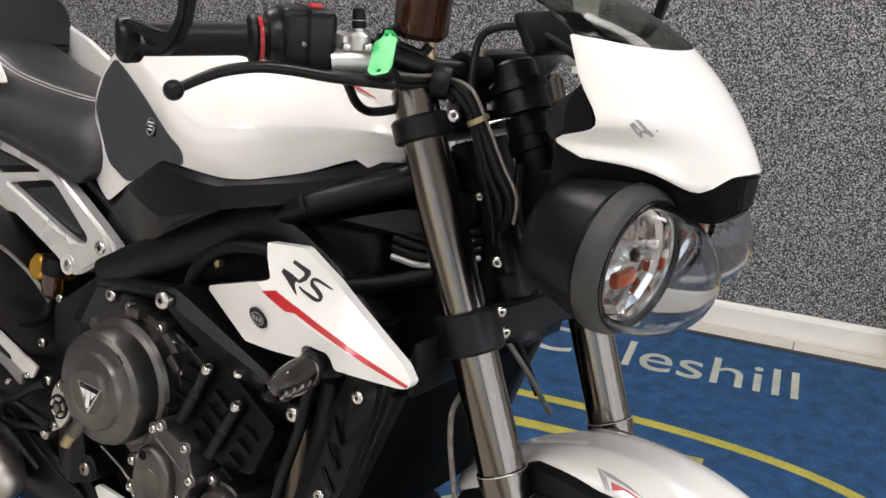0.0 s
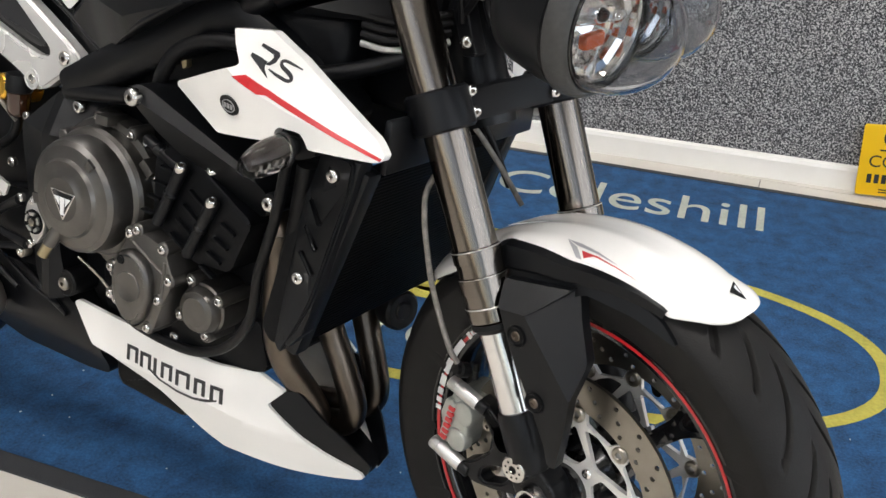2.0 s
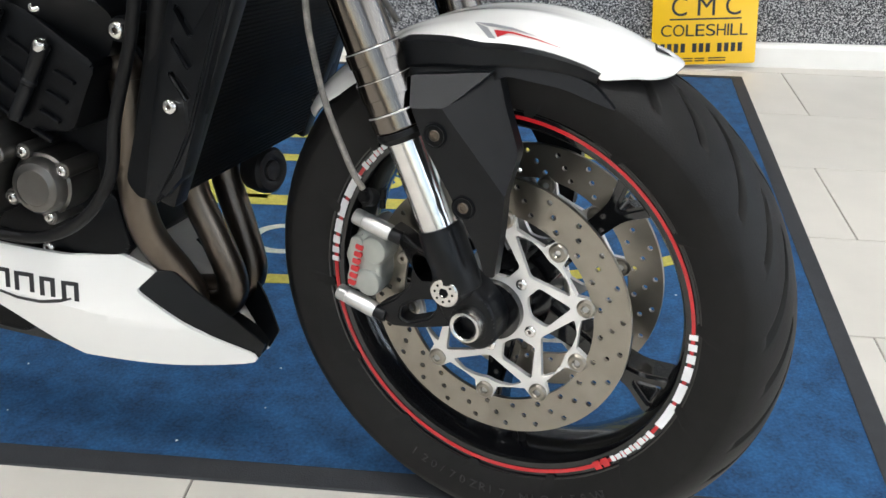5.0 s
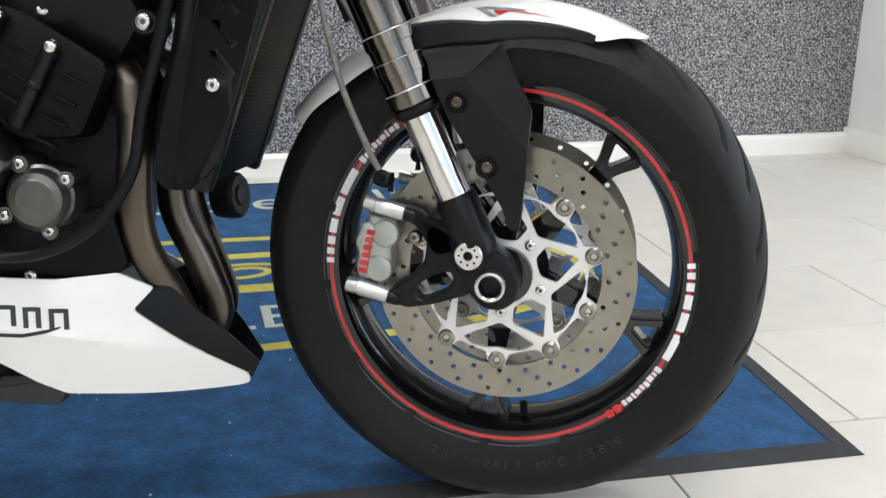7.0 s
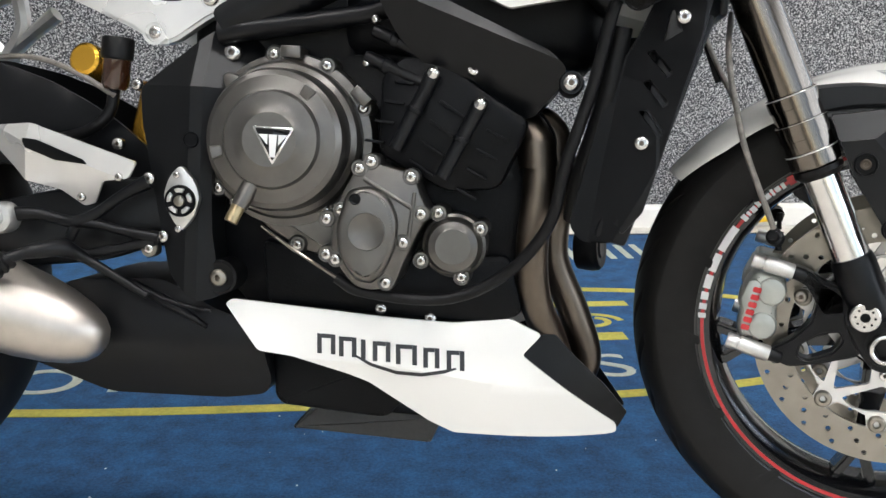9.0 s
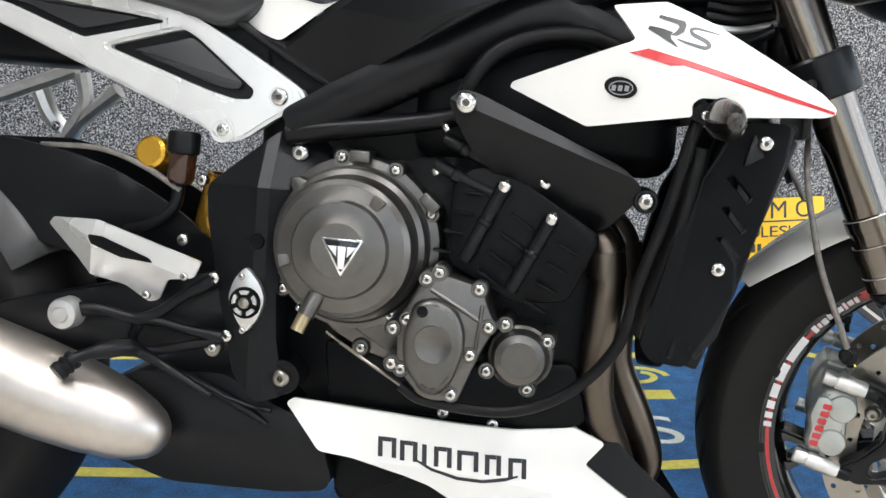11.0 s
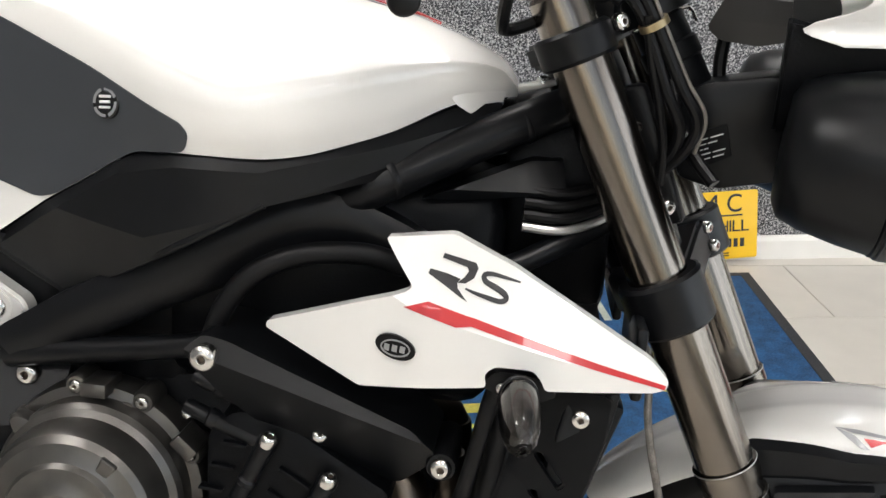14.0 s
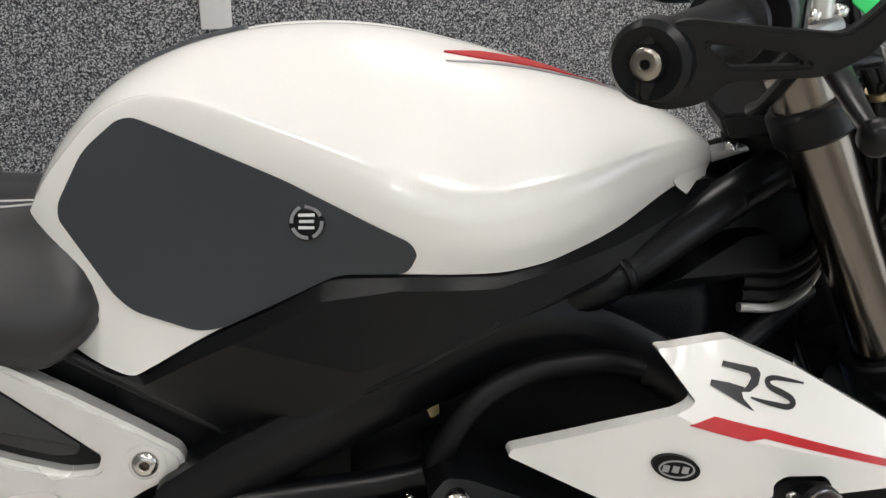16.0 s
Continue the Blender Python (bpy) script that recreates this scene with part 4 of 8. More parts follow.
T_DIP = [(-0.20, 0.0), (-0.10, 0.005), (0.0, 0.007), (0.07, 0.005), (0.12, 0.001), (0.30, 0.0)]


def tank_section(x):
    zt, zb, w, zc = (smooth_interp(t, x) for t in (T_TOP, T_BOT, T_HALF, T_CREASE))
    k = smooth_interp(T_WAIST, x)
    dip = interp(T_DIP, x)
    h = zt - zc
    d = zc - zb
    r = min(0.046, 0.40 * w)
    return [(0, zt - dip), (0.65 * r, zt - 0.55 * dip), (r, zt), (r + 0.30 * (w - r), zt - 0.16 * h), (r + 0.62 * (w - r), zt - 0.46 * h), (0.940 * w, zc + 0.17 * h), (0.984 * w, zc + 0.045 * h), (1.0 * w, zc - 0.10 * d), (0.996 * w, zc - 0.28 * d), (0.965 * w, zc - 0.62 * d), (k * w - 0.001, zb)]


def tank_half(x, n=5):
    return catmull([Vector((a, b, 0)) for a, b in tank_section(x)], n)


bm = bmesh.new()
rows = []
NT = 96
for i in range(NT + 1):
    x = -0.222 + 0.552 * i / NT
    half = tank_half(x)
    ring = [(p.x, p.y) for p in half]
    rows.append([bm.verts.new((x, -a, b)) for a, b in ring[::-1]] + [bm.verts.new((x, a, b)) for a, b in ring[1:]])
for a, b in zip(rows, rows[1:]):
    for j in range(len(a) - 1):
        bm.faces.new((a[j], a[j + 1], b[j + 1], b[j]))
bm.faces.new(rows[0])
bm.faces.new(rows[-1][::-1])
tank = part("fuel_tank", bm, M_WHITE, bike, "pearl white fuel tank", angle=60)


def tank_lat(x, z):
    half = tank_half(x)
    for p, q in zip(half, half[1:]):
        if q.y <= z <= p.y:
            k = (p.y - z) / max(1e-6, p.y - q.y)
            return p.x + (q.x - p.x) * k
    return half[-1].x if z < half[-1].y else 0.0


pad_poly = rounded([(-0.139, 0.943), (-0.128, 0.946), (-0.112, 0.941), (-0.019, 0.908), (0.066, 0.870), (0.072, 0.861), (0.066, 0.8450), (0.018, 0.8415), (-0.066, 0.7925), (-0.086, 0.788), (-0.133, 0.800), (-0.148, 0.812), (-0.187, 0.868), (-0.186, 0.880), (-0.165, 0.920)], 0.010)
for sd in (1, -1):
    pad = part("grip_pad", skin(pad_poly, tank_lat, 0.0018, 0.003, step=0.008, edge=0.001, side=sd), M_PAD, tank, "dark grey rubber knee grip pad", angle=60)
BX, BZ = -0.004, 0.880
bn = Vector((-0.30, -0.95, 0.10))
bc = Vector((BX, -tank_lat(BX, BZ) - 0.0022, BZ))
badge = part("badge", lathe([(0, 0.0016), (0.0125, 0.0016), (0.0135, 0.0008), (0.0135, -0.004)], bc, bn, 32), M_GLOSSB, pad, "round black badge with grey ring")
for a0 in range(4):
    part("badge_ring", lathe([(0.0098, 0.0017), (0.0098, 0.0023), (0.0122, 0.0023), (0.0122, 0.0017)], bc, bn, 10, closed=True, arc=(a0 * math.pi / 2 + 0.15, a0 * math.pi / 2 + 1.40)), M_SILVERINK, badge)
for dz, w in ((0.0045, 0.0055), (0.0, 0.0050), (-0.0045, 0.0055)):
    part("badge_bar", tube([bc + bn * 0.0016 + Vector((-w + 0.0008 * dz, 0.0016, dz)), bc + bn * 0.0016 + Vector((w, -0.0016, dz + 0.0008))], 0.0012, 6, 1), M_WHITEINK, badge)

# rubber pad over the tank's rear crown
bm = bmesh.new()
rows = []
for i in range(15):
    x = -0.142 + 0.088 * i / 14
    w = 0.050 * min(1.0, 0.35 + 1.3 * math.sin(math.pi * (i + 1) / 16))
    rows.append([bm.verts.new((x, w * (j / 6 - 1), smooth_interp(T_TOP, x) + 0.0034 - 0.006 * abs(j / 6 - 1) ** 3)) for j in range(13)])
for a, b in zip(rows, rows[1:]):
    for j in range(12):
        bm.faces.new((a[j], a[j + 1], b[j + 1], b[j]))
r = bmesh.ops.extrude_face_region(bm, geom=bm.faces[:])
bmesh.ops.translate(bm, verts=[v for v in r["geom"] if isinstance(v, bmesh.types.BMVert)], vec=(0.002, 0, -0.006))
part("crown_pad", bm, M_PAD, tank, "dark grey rubber pad on the rear of the tank")

# black trim under the tank
trim = [(-0.200, 0.778), (-0.173, 0.757), (-0.152, 0.747), (-0.137, 0.745), (-0.123, 0.753), (-0.077, 0.784), (-0.03, 0.811), (0.005, 0.833), (0.020, 0.840), (0.059, 0.843), (0.131, 0.844), (0.182, 0.854), (0.231, 0.871), (0.279, 0.894), (0.322, 0.900), (0.300, 0.872), (0.224, 0.832), (0.133, 0.806), (0.044, 0.754), (-0.060, 0.698), (-0.075, 0.700), (-0.150, 0.738), (-0.190, 0.762)]
TRIM_LAT = [(-0.17, 0.092), (-0.10, 0.110), (0.0, 0.143), (0.10, 0.158), (0.2, 0.136), (0.28, 0.094), (0.34, 0.055)]
TRIM_FOLD = [(-0.17, 0.77), (-0.07, 0.785), (0.03, 0.770), (0.12, 0.800), (0.30, 0.87)]
TRIM_BAND = [(-0.20, 0.772), (-0.130, 0.738), (-0.077, 0.772), (0.005, 0.822), (0.059, 0.833), (0.131, 0.834), (0.231, 0.860), (0.330, 0.893)]
for sd in (1, -1):
    def trim_lat(x, z):
        return smooth_interp(TRIM_LAT, x) + 0.005 - 0.36 * max(0, interp(TRIM_FOLD, x) - z) - 0.75 * max(0, z - interp(TRIM_BAND, x))
    part("side_trim", skin(rounded(trim, 0.008), trim_lat, 0.001, 0.03, step=0.012, edge=0.004, side=sd, folds=list(zip(TRIM_FOLD, TRIM_FOLD[1:])) + list(zip(TRIM_BAND, TRIM_BAND[1:]))), M_BLACKP, bike, "matt black side trim below the tank", angle=14)

# rolled lip along the lower and rear edge of the trim
for sd in (1, -1):
    lip = [(-0.196, 0.770), (-0.150, 0.741), (-0.078, 0.702), (-0.062, 0.701), (0.044, 0.757), (0.090, 0.783), (0.133, 0.808)]
    part("trim_lip", tube([(x, -sd * (smooth_interp(TRIM_LAT, x) + 0.003 - 0.36 * max(0, interp(TRIM_FOLD, x) - z)), z) for x, z in lip], 0.0042, 10, 5), M_BLACKP, bike)
# -- frame
SPAR_MID = [(-0.12, 0.648), (-0.085, 0.664), (0.035, 0.731), (0.10, 0.766), (0.150, 0.789), (0.192, 0.794), (0.230, 0.780), (0.283, 0.750), (0.348, 0.695)]
for sd in (1, -1):
    spar = [(-0.125, 0.664), (-0.095, 0.682), (-0.068, 0.700), (0.042, 0.758), (0.105, 0.796), (0.150, 0.815), (0.190, 0.816), (0.235, 0.800), (0.291, 0.770), (0.36, 0.715), (0.335, 0.675), (0.275, 0.728), (0.225, 0.760), (0.195, 0.760), (0.156, 0.751), (0.093, 0.724), (0.028, 0.693), (-0.070, 0.642), (-0.10, 0.632)]
    part("frame_spar", skin(rounded(spar, 0.02), lambda x, z: 0.130 + 0.02 * min(0, x - 0.0) - 0.10 * max(0, x - 0.18) - 11.0 * (z - 0.002 - interp(SPAR_MID, x)) ** 2, 0, 0.05, step=0.007, edge=0.010, side=sd, roll=0.014), M_FRAME, bike, "satin black frame spar", angle=60)
    up = part("frame_tube", tube([(0.165, -0.098 * sd, 0.790), (0.196, -0.108 * sd, 0.810), (0.230, -0.114 * sd, 0.830), (0.303, -0.085 * sd, 0.867), (0.360, -0.055 * sd, 0.892), (0.385, -0.042 * sd, 0.902)], 0.0180, 20, 4), M_FRAME, bike, "satin black upper frame tube")
    for k in (0.02, 0.97):
        p, q = Vector((0.230, -0.118 * sd, 0.831)), Vector((0.340, -0.066 * sd, 0.883))
        part("weld_bead", lathe([(0.0176, -0.0035), (0.0184, -0.0020), (0.0188, 0.0), (0.0184, 0.0020), (0.0176, 0.0035)], p + (q - p) * k, q - p, 24), M_FRAME, up)
part("head_tube", lathe([(0, 0.12), (0.034, 0.12), (0.036, 0.10), (0.036, -0.10), (0.034, -0.12), (0, -0.12)], HEAD + AXIS * 0.08, AXIS, 24), M_FRAME, bike)

# -- white wing panel with turn signal
STR = [(0.14, 0.732), (0.250, 0.753), (0.272, 0.742), (0.30, 0.735), (0.47, 0.697)]

WING_FOLD = [((xa, za + 0.004), (xb, zb + 0.004)) for (xa, za), (xb, zb) in zip(STR, STR[1:])]


def wing_lat(x, z):
    zc = interp(STR, x) + 0.004
    base = smooth_interp(WING_LAT, x)
    return base - 0.45 * max(0, z - zc) - 0.16 * max(0, zc - z)


WING_LAT = [(0.14, 0.174), (0.20, 0.194), (0.26, 0.212), (0.33, 0.219), (0.40, 0.217), (0.475, 0.208)]
wing = [(0.241, 0.7975), (0.295, 0.8045), (0.345, 0.7835), (0.402, 0.752), (0.455, 0.7215), (0.4685, 0.708), (0.467, 0.702), (0.458, 0.6985), (0.375, 0.6925), (0.3715, 0.701), (0.3645, 0.709), (0.335, 0.709), (0.3275, 0.702), (0.3295, 0.690), (0.2255, 0.6725), (0.1415, 0.708), (0.1435, 0.714), (0.226, 0.7465), (0.262, 0.760), (0.2665, 0.764)]
for sd in (1, -1):
    wp = part("wing_panel", skin(rounded(wing, 0.004), wing_lat, 0, 0.014, step=0.010, edge=0.003, side=sd, folds=WING_FOLD), M_WHITE, bike, "gloss white radiator wing panel with red stripe", angle=25)
    part("stripe", skin([(0.2610, 0.7488), (0.2798, 0.7545), (0.3098, 0.7470), (0.3165, 0.7457), (0.3577, 0.7345), (0.4113, 0.7195), (0.4665, 0.7048), (0.4655, 0.7020), (0.4113, 0.7146), (0.3560, 0.7290), (0.3150, 0.7396), (0.3026, 0.7381)], wing_lat, 0.0009, 0.0009, step=0.01, edge=0, side=sd, folds=WING_FOLD), M_RED, wp, "red tapering stripe")

# -- belly pan
BELLY_LAT = [(-0.11, 0.121), (0.0, 0.121), (0.12, 0.119), (0.22, 0.108), (0.286, 0.093), (0.34, 0.068), (0.39, 0.036)]


def belly_lat(x, z):
    c = 0.262 - 0.12 * max(0, x - 0.1)
    return smooth_interp(BELLY_LAT, x) - 0.35 * max(0, c - z) - 0.10 * max(0, z - c)


belly = [(-0.097, 0.320), (-0.089, 0.3265), (0.10, 0.318), (0.180, 0.316), (0.245, 0.324), (0.284, 0.306), (0.262, 0.281), (0.384, 0.190), (0.386, 0.178), (0.375, 0.176), (0.185, 0.178), (0.155, 0.192), (0.082, 0.238), (0.055, 0.247), (-0.010, 0.2635), (-0.053, 0.2670)]
for sd in (1, -1):
    bp = part("belly_pan", skin(rounded(belly, 0.005), belly_lat, 0, 0.006, step=0.014, edge=0.002, side=sd, folds=[((-0.1, 0.262), (0.1, 0.262)), ((0.1, 0.262), (0.4, 0.226))]), M_WHITE, bike, "gloss white belly pan", angle=25)

# -- engine
eng = new("engine")
eng.parent = bike
tagged(eng, "black three-cylinder engine with dark grey covers")
bm = plate(rounded([(-0.12, 0.36), (-0.10, 0.56), (-0.02, 0.62), (0.09, 0.63), (0.24, 0.60), (0.29, 0.54), (0.25, 0.40), (0.24, 0.31), (-0.05, 0.29)], 0.02), 0.085, 0.17, 0.006)
part("crankcase", bm, M_BLOCK, eng, "black cast crankcase")
CLX, CLZ = -0.027, 0.519
prof = [(0, 0.2005), (0.030, 0.2005), (0.036, 0.1975), (0.044, 0.1965), (0.052, 0.1955), (0.055, 0.190), (0.060, 0.188), (0.071, 0.186), (0.077, 0.181), (0.080, 0.172), (0.081, 0.150), (0.087, 0.146), (0.0905, 0.140), (0.0905, 0.122), (0.100, 0.120), (0.102, 0.112), (0.102, 0.09)]
part("clutch_cover", lathe(prof, (CLX, 0, CLZ), (0, -1, 0), 72), M_ENGINE, eng, "dark grey stepped clutch cover", angle=25)
for x, z in ((-0.100, 0.580), (-0.047, 0.617), (0.016, 0.607), (0.061, 0.561), (0.022, 0.44), (-0.01, 0.398), (-0.108, 0.459)):
    lathe_bm = lathe([(0, 0.122), (0.009, 0.122), (0.0115, 0.118), (0.0115, 0.09)], (x, 0, z), (0, -1, 0), 16)
    part("bolt_boss", lathe_bm, M_ENGINE, eng)
    bolt((x, -0.1225, z), 0.0072, eng)
c2 = [(0.0798, 0.5015), (0.1313, 0.4895), (0.1368, 0.4701), (0.1493, 0.4473), (0.1353, 0.4200), (0.1228, 0.3875), (0.1148, 0.3630), (0.0878, 0.3560), (0.0678, 0.3605), (0.0398, 0.3945), (0.0408, 0.4420), (0.0488, 0.4615), (0.0648, 0.4925)]
part("side_cover", plate(rounded(c2, 0.008), 0.168, 0.07, 0.003), M_ENGINE, eng, "dark grey oval engine side cover")
dome = [(0.0578, 0.4670), (0.0798, 0.4750), (0.1038, 0.4650), (0.1168, 0.4390), (0.1148, 0.4090), (0.1048, 0.3810), (0.0888, 0.3660), (0.0718, 0.3690), (0.0508, 0.3950), (0.0468, 0.4290)]
part("cover_dome", plate(rounded(dome, 0.016, 6), 0.183, 0.02, 0.008, seg=4), M_ENGINE, eng)
part("cover_face", lathe([(0, 0.1842), (0.0195, 0.1842), (0.0205, 0.1848), (0.0215, 0.1836), (0.0215, 0.180)], (0.0825, 0, 0.424), (0, -1, 0), 40), M_ENGINE, eng)
part("cover_plug", lathe([(0, 0.1836), (0.0035, 0.1836), (0.0055, 0.1850), (0.0065, 0.1836), (0.0065, 0.178)], (0.068, 0, 0.459), (0, -1, 0), 18), M_BLOCK, eng)
for k in range(2):
    (xa, za), (xb, zb) = (((0.074, 0.482), (0.130, 0.452)), ((0.132, 0.470), (0.128, 0.420)))[k]
    part("cover_rib", tube([(xa, -0.168, za), (xb, -0.168, zb)], 0.0025, 8, 1), M_ENGINE, eng)
for x, z in ((0.0816, 0.5012), (0.0685, 0.4930), (0.1271, 0.4872), (0.1404, 0.4464), (0.1223, 0.4132), (0.1049, 0.3667), (0.0468, 0.3897), (0.0355, 0.3947), (0.0499, 0.4460), (0.0346, 0.4343)):
    part("bolt_boss", lathe([(0, 0.1692), (0.0085, 0.1692), (0.0098, 0.1675), (0.0098, 0.13)], (x, 0, z), (0, -1, 0), 16), M_ENGINE, eng)
    bolt((x, -0.1700, z), 0.0072, eng)
part("small_cover", lathe([(0, 0.1585), (0.020, 0.1583), (0.0225, 0.1568), (0.028, 0.1555), (0.0315, 0.150), (0.033, 0.142), (0.0365, 0.140), (0.0365, 0.08)], (0.1772, 0, 0.4110), (0, -1, 0), 48), M_ENGINE, eng, "small round dark grey engine cover", angle=30)
for x, z in ((0.1575, 0.4472), (0.2058, 0.4323), (0.1880, 0.3760), (0.1405, 0.3920)):
    part("bolt_boss", lathe([(0, 0.1455), (0.009, 0.1455), (0.010, 0.142), (0.010, 0.09)], (x, 0, z), (0, -1, 0), 14), M_ENGINE, eng)
    bolt((x, -0.1462, z), 0.0072, eng)

# -- headlights
for sd in (1, -1):
    hl = new("headlight")
    hl.parent = bike
    tagged(hl, "round bug-eye headlight in a black shell with grey bezel")
    c = Vector((0.6546, -0.0765, 0.8876) if sd == 1 else (0.607, 0.076, 0.8876))
    fw = Vector((0.985, 0.014 * sd, -0.057)).normalized()

    def turned(name, prof, mat, label="", n=48, closed=False, at=c, smooth=True, parent=hl, angle=35):
        return part(name, lathe(prof, at, fw, n, closed=closed), mat, parent, label, STEER, smooth=smooth, angle=angle)
    turned("shell", [(0.0, -0.086), (0.044, -0.085), (0.056, -0.079), (0.063, -0.062), (0.070, -0.030), (0.0735, -0.006), (0.070, -0.003)], M_BLACKP, "matt black headlight shell", angle=50)
    turned("shell_seam", [(0.0730, -0.006), (0.0748, -0.0045), (0.0748, -0.0015), (0.0730, 0.0)], M_BLOCK, closed=True)
    turned("bezel", [(0.0742, -0.0015), (0.0762, 0.0), (0.0768, 0.004), (0.0758, 0.012), (0.0735, 0.019), (0.0700, 0.0240), (0.0675, 0.0252), (0.0662, 0.0235), (0.0680, 0.0)], M_BEZEL, "dark grey grained bezel ring", 64, True)
    turned("lamp_ring", [(0.0668, 0.0240), (0.0662, 0.0275), (0.0635, 0.0280), (0.0618, 0.0235), (0.0625, 0.010), (0.0655, 0.010)], M_GLOSSB, "gloss black inner ring", 56, True)
    turned("lamp_shroud", [(0.0622, 0.0245), (0.0580, 0.0215), (0.0580, 0.0120), (0.0620, 0.0120)], M_GLOSSB, "", 56, True)
    # reflector bowl in facets of two sizes
    turned("reflector", [(0.0580, 0.0215), (0.0555, 0.0090), (0.0505, -0.0040), (0.0420, -0.0170), (0.0300, -0.0260), (0.0150, -0.0310), (0.0, -0.0320)], M_HLBACK, "faceted chrome reflector", 15, smooth=False)
    turned("reflector_rim", [(0.0585, 0.0225), (0.0575, 0.0235), (0.0562, 0.0215), (0.0570, 0.0195)], M_CHROME, "", 40, True)
    turned("reflector_step", [(0.0560, 0.0130), (0.0490, 0.0090), (0.0470, 0.0020), (0.0530, -0.0010)], M_HLBACK, "", 11, True, smooth=False)
    shield = turned("bulb_shield", [(0, 0.016), (0.009, 0.014), (0.013, 0.006), (0.014, -0.02), (0.0, -0.02)], M_CHROME, "chrome bulb shield", 12, at=c + Vector((0, 0, 0.008)), smooth=False)
    turned("bulb_cap", [(0, 0.020), (0.006, 0.019), (0.0075, 0.015), (0, 0.015)], M_AMBER, "", 16, at=c + Vector((0, 0, 0.008)), parent=shield)
    part("lamp_bar", box((0.002, -0.020, -0.026), (0.014, 0.012, -0.010), 0.004), M_LAMPRED, hl, "orange-red lamp bar", STEER @ Matrix.Translation(c) @ Matrix.Rotation(radians(8), 4, "X"))
    part("lamp_fin", box((-0.006, -0.030, -0.0025), (0.012, 0.040, 0.0005), 0.001), M_CHROME, hl, "chrome divider across the reflector", STEER @ Matrix.Translation(c))
    part("lamp_fin", box((-0.010, -0.0020, -0.054), (0.016, 0.0010, -0.026), 0.001), M_CHROME, hl, "", STEER @ Matrix.Translation(c))
    part("lamp_fin", box((-0.010, -0.0020, 0.022), (0.016, 0.0010, 0.054), 0.001), M_CHROME, hl, "", STEER @ Matrix.Translation(c))
    arc = [math.pi / 2 * k / 10 for k in range(11)]
    turned("lens", [(0.0630 * math.sin(q), 0.0262 + 0.0735 * math.cos(q)) for q in arc] + [(0.0653 * math.cos(q), 0.0262 + 0.0760 * math.sin(q)) for q in arc], M_GLASS, "clear domed lens", 64, angle=80)

# -- fly screen
ROWS_F = [((0.640, 1.084), (0.566, 1.090, 0.083)), ((0.676, 1.058), (0.592, 1.052, 0.092)), ((0.707, 1.026), (0.620, 1.014, 0.096)), ((0.727, 1.004), (0.574, 0.991, 0.094)), ((0.738, 0.984), (0.606, 0.979, 0.092))]


def fly(v, u):
    n = len(ROWS_F) - 1
    tab = lambda k: [(i / n, k(r)) for i, r in enumerate(ROWS_F)]
    xc, zc = smooth_interp(tab(lambda r: r[0][0]), v), smooth_interp(tab(lambda r: r[0][1]), v)
    xs, zs, w = (smooth_interp(tab(lambda r, q=q: r[1][q]), v) for q in range(3))
    k = 1 - abs(u) ** 2.0
    low = 0.018 * v ** 3 * math.exp(-((abs(u) - 0.45) / (0.22 if abs(u) > 0.45 else 0.15)) ** 2)
    return Vector((xs + (xc - xs) * k, -w * math.copysign(abs(u) ** 0.85, u), zs + (zc - zs) * k - low))


bm = bmesh.new()
rows = [[bm.verts.new(fly(i / 20, -1 + 2 * j / 32)) for j in range(33)] for i in range(21)]
for a, b in zip(rows, rows[1:]):
    for j in range(32):
        bm.faces.new((a[j], a[j + 1], b[j + 1], b[j]))
r = bmesh.ops.extrude_face_region(bm, geom=bm.faces[:])
bmesh.ops.translate(bm, verts=[v for v in r["geom"] if isinstance(v, bmesh.types.BMVert)], vec=(-0.003, 0, -0.002))
part("fly_screen", bm, M_WHITE, bike, "gloss white fly screen", STEER, angle=60)

# -- subframe, seat and rear parts
hole_a = rounded([(-0.347, 0.725), (-0.295, 0.739), (-0.250, 0.751), (-0.233, 0.742), (-0.161, 0.686), (-0.165, 0.675), (-0.187, 0.674), (-0.222, 0.683)], 0.006)
hole_b = rounded([(-0.530, 0.780), (-0.450, 0.780), (-0.374, 0.771), (-0.303, 0.763), (-0.270, 0.758), (-0.376, 0.733), (-0.470, 0.767)], 0.006)
sub_out = rounded([(-0.56, 0.812), (-0.397, 0.799), (-0.340, 0.795), (-0.290, 0.787), (-0.252, 0.774), (-0.184, 0.738), (-0.132, 0.708), (-0.103, 0.690), (-0.098, 0.678), (-0.107, 0.667), (-0.130, 0.657), (-0.172, 0.627), (-0.194, 0.622), (-0.223, 0.640), (-0.320, 0.680), (-0.56, 0.775)], 0.012)
for sd in (1, -1):
    bm = holed(sub_out, [hole_a, hole_b], 0.110 * sd, 0.024 * sd)
    bmesh.ops.bevel(bm, geom=[e for e in bm.edges if len(e.link_faces) == 2 and e.calc_face_angle(0) > 0.8], offset=0.0042, segments=4, affect="EDGES")
    sub = part("subframe", bm, M_SILVER, bike, "silver painted cast subframe")
    for hole in (hole_a, hole_b):
        c = sum((Vector(p) for p in hole), Vector((0, 0))) / len(hole)
        bm = plate([c + (Vector(p) - c) * 1.05 for p in hole], 0.096 * sd, 0.010 * sd, 0.0)
        part("infill", bm, M_BLACKP, sub, "matt black infill")
        bm = plate([c + (Vector(p) - c) * 0.74 + Vector((0.003, 0.002)) for p in hole], 0.103 * sd, 0.008 * sd, 0.002)
        part("infill_rib", bm, M_SEAT, sub)
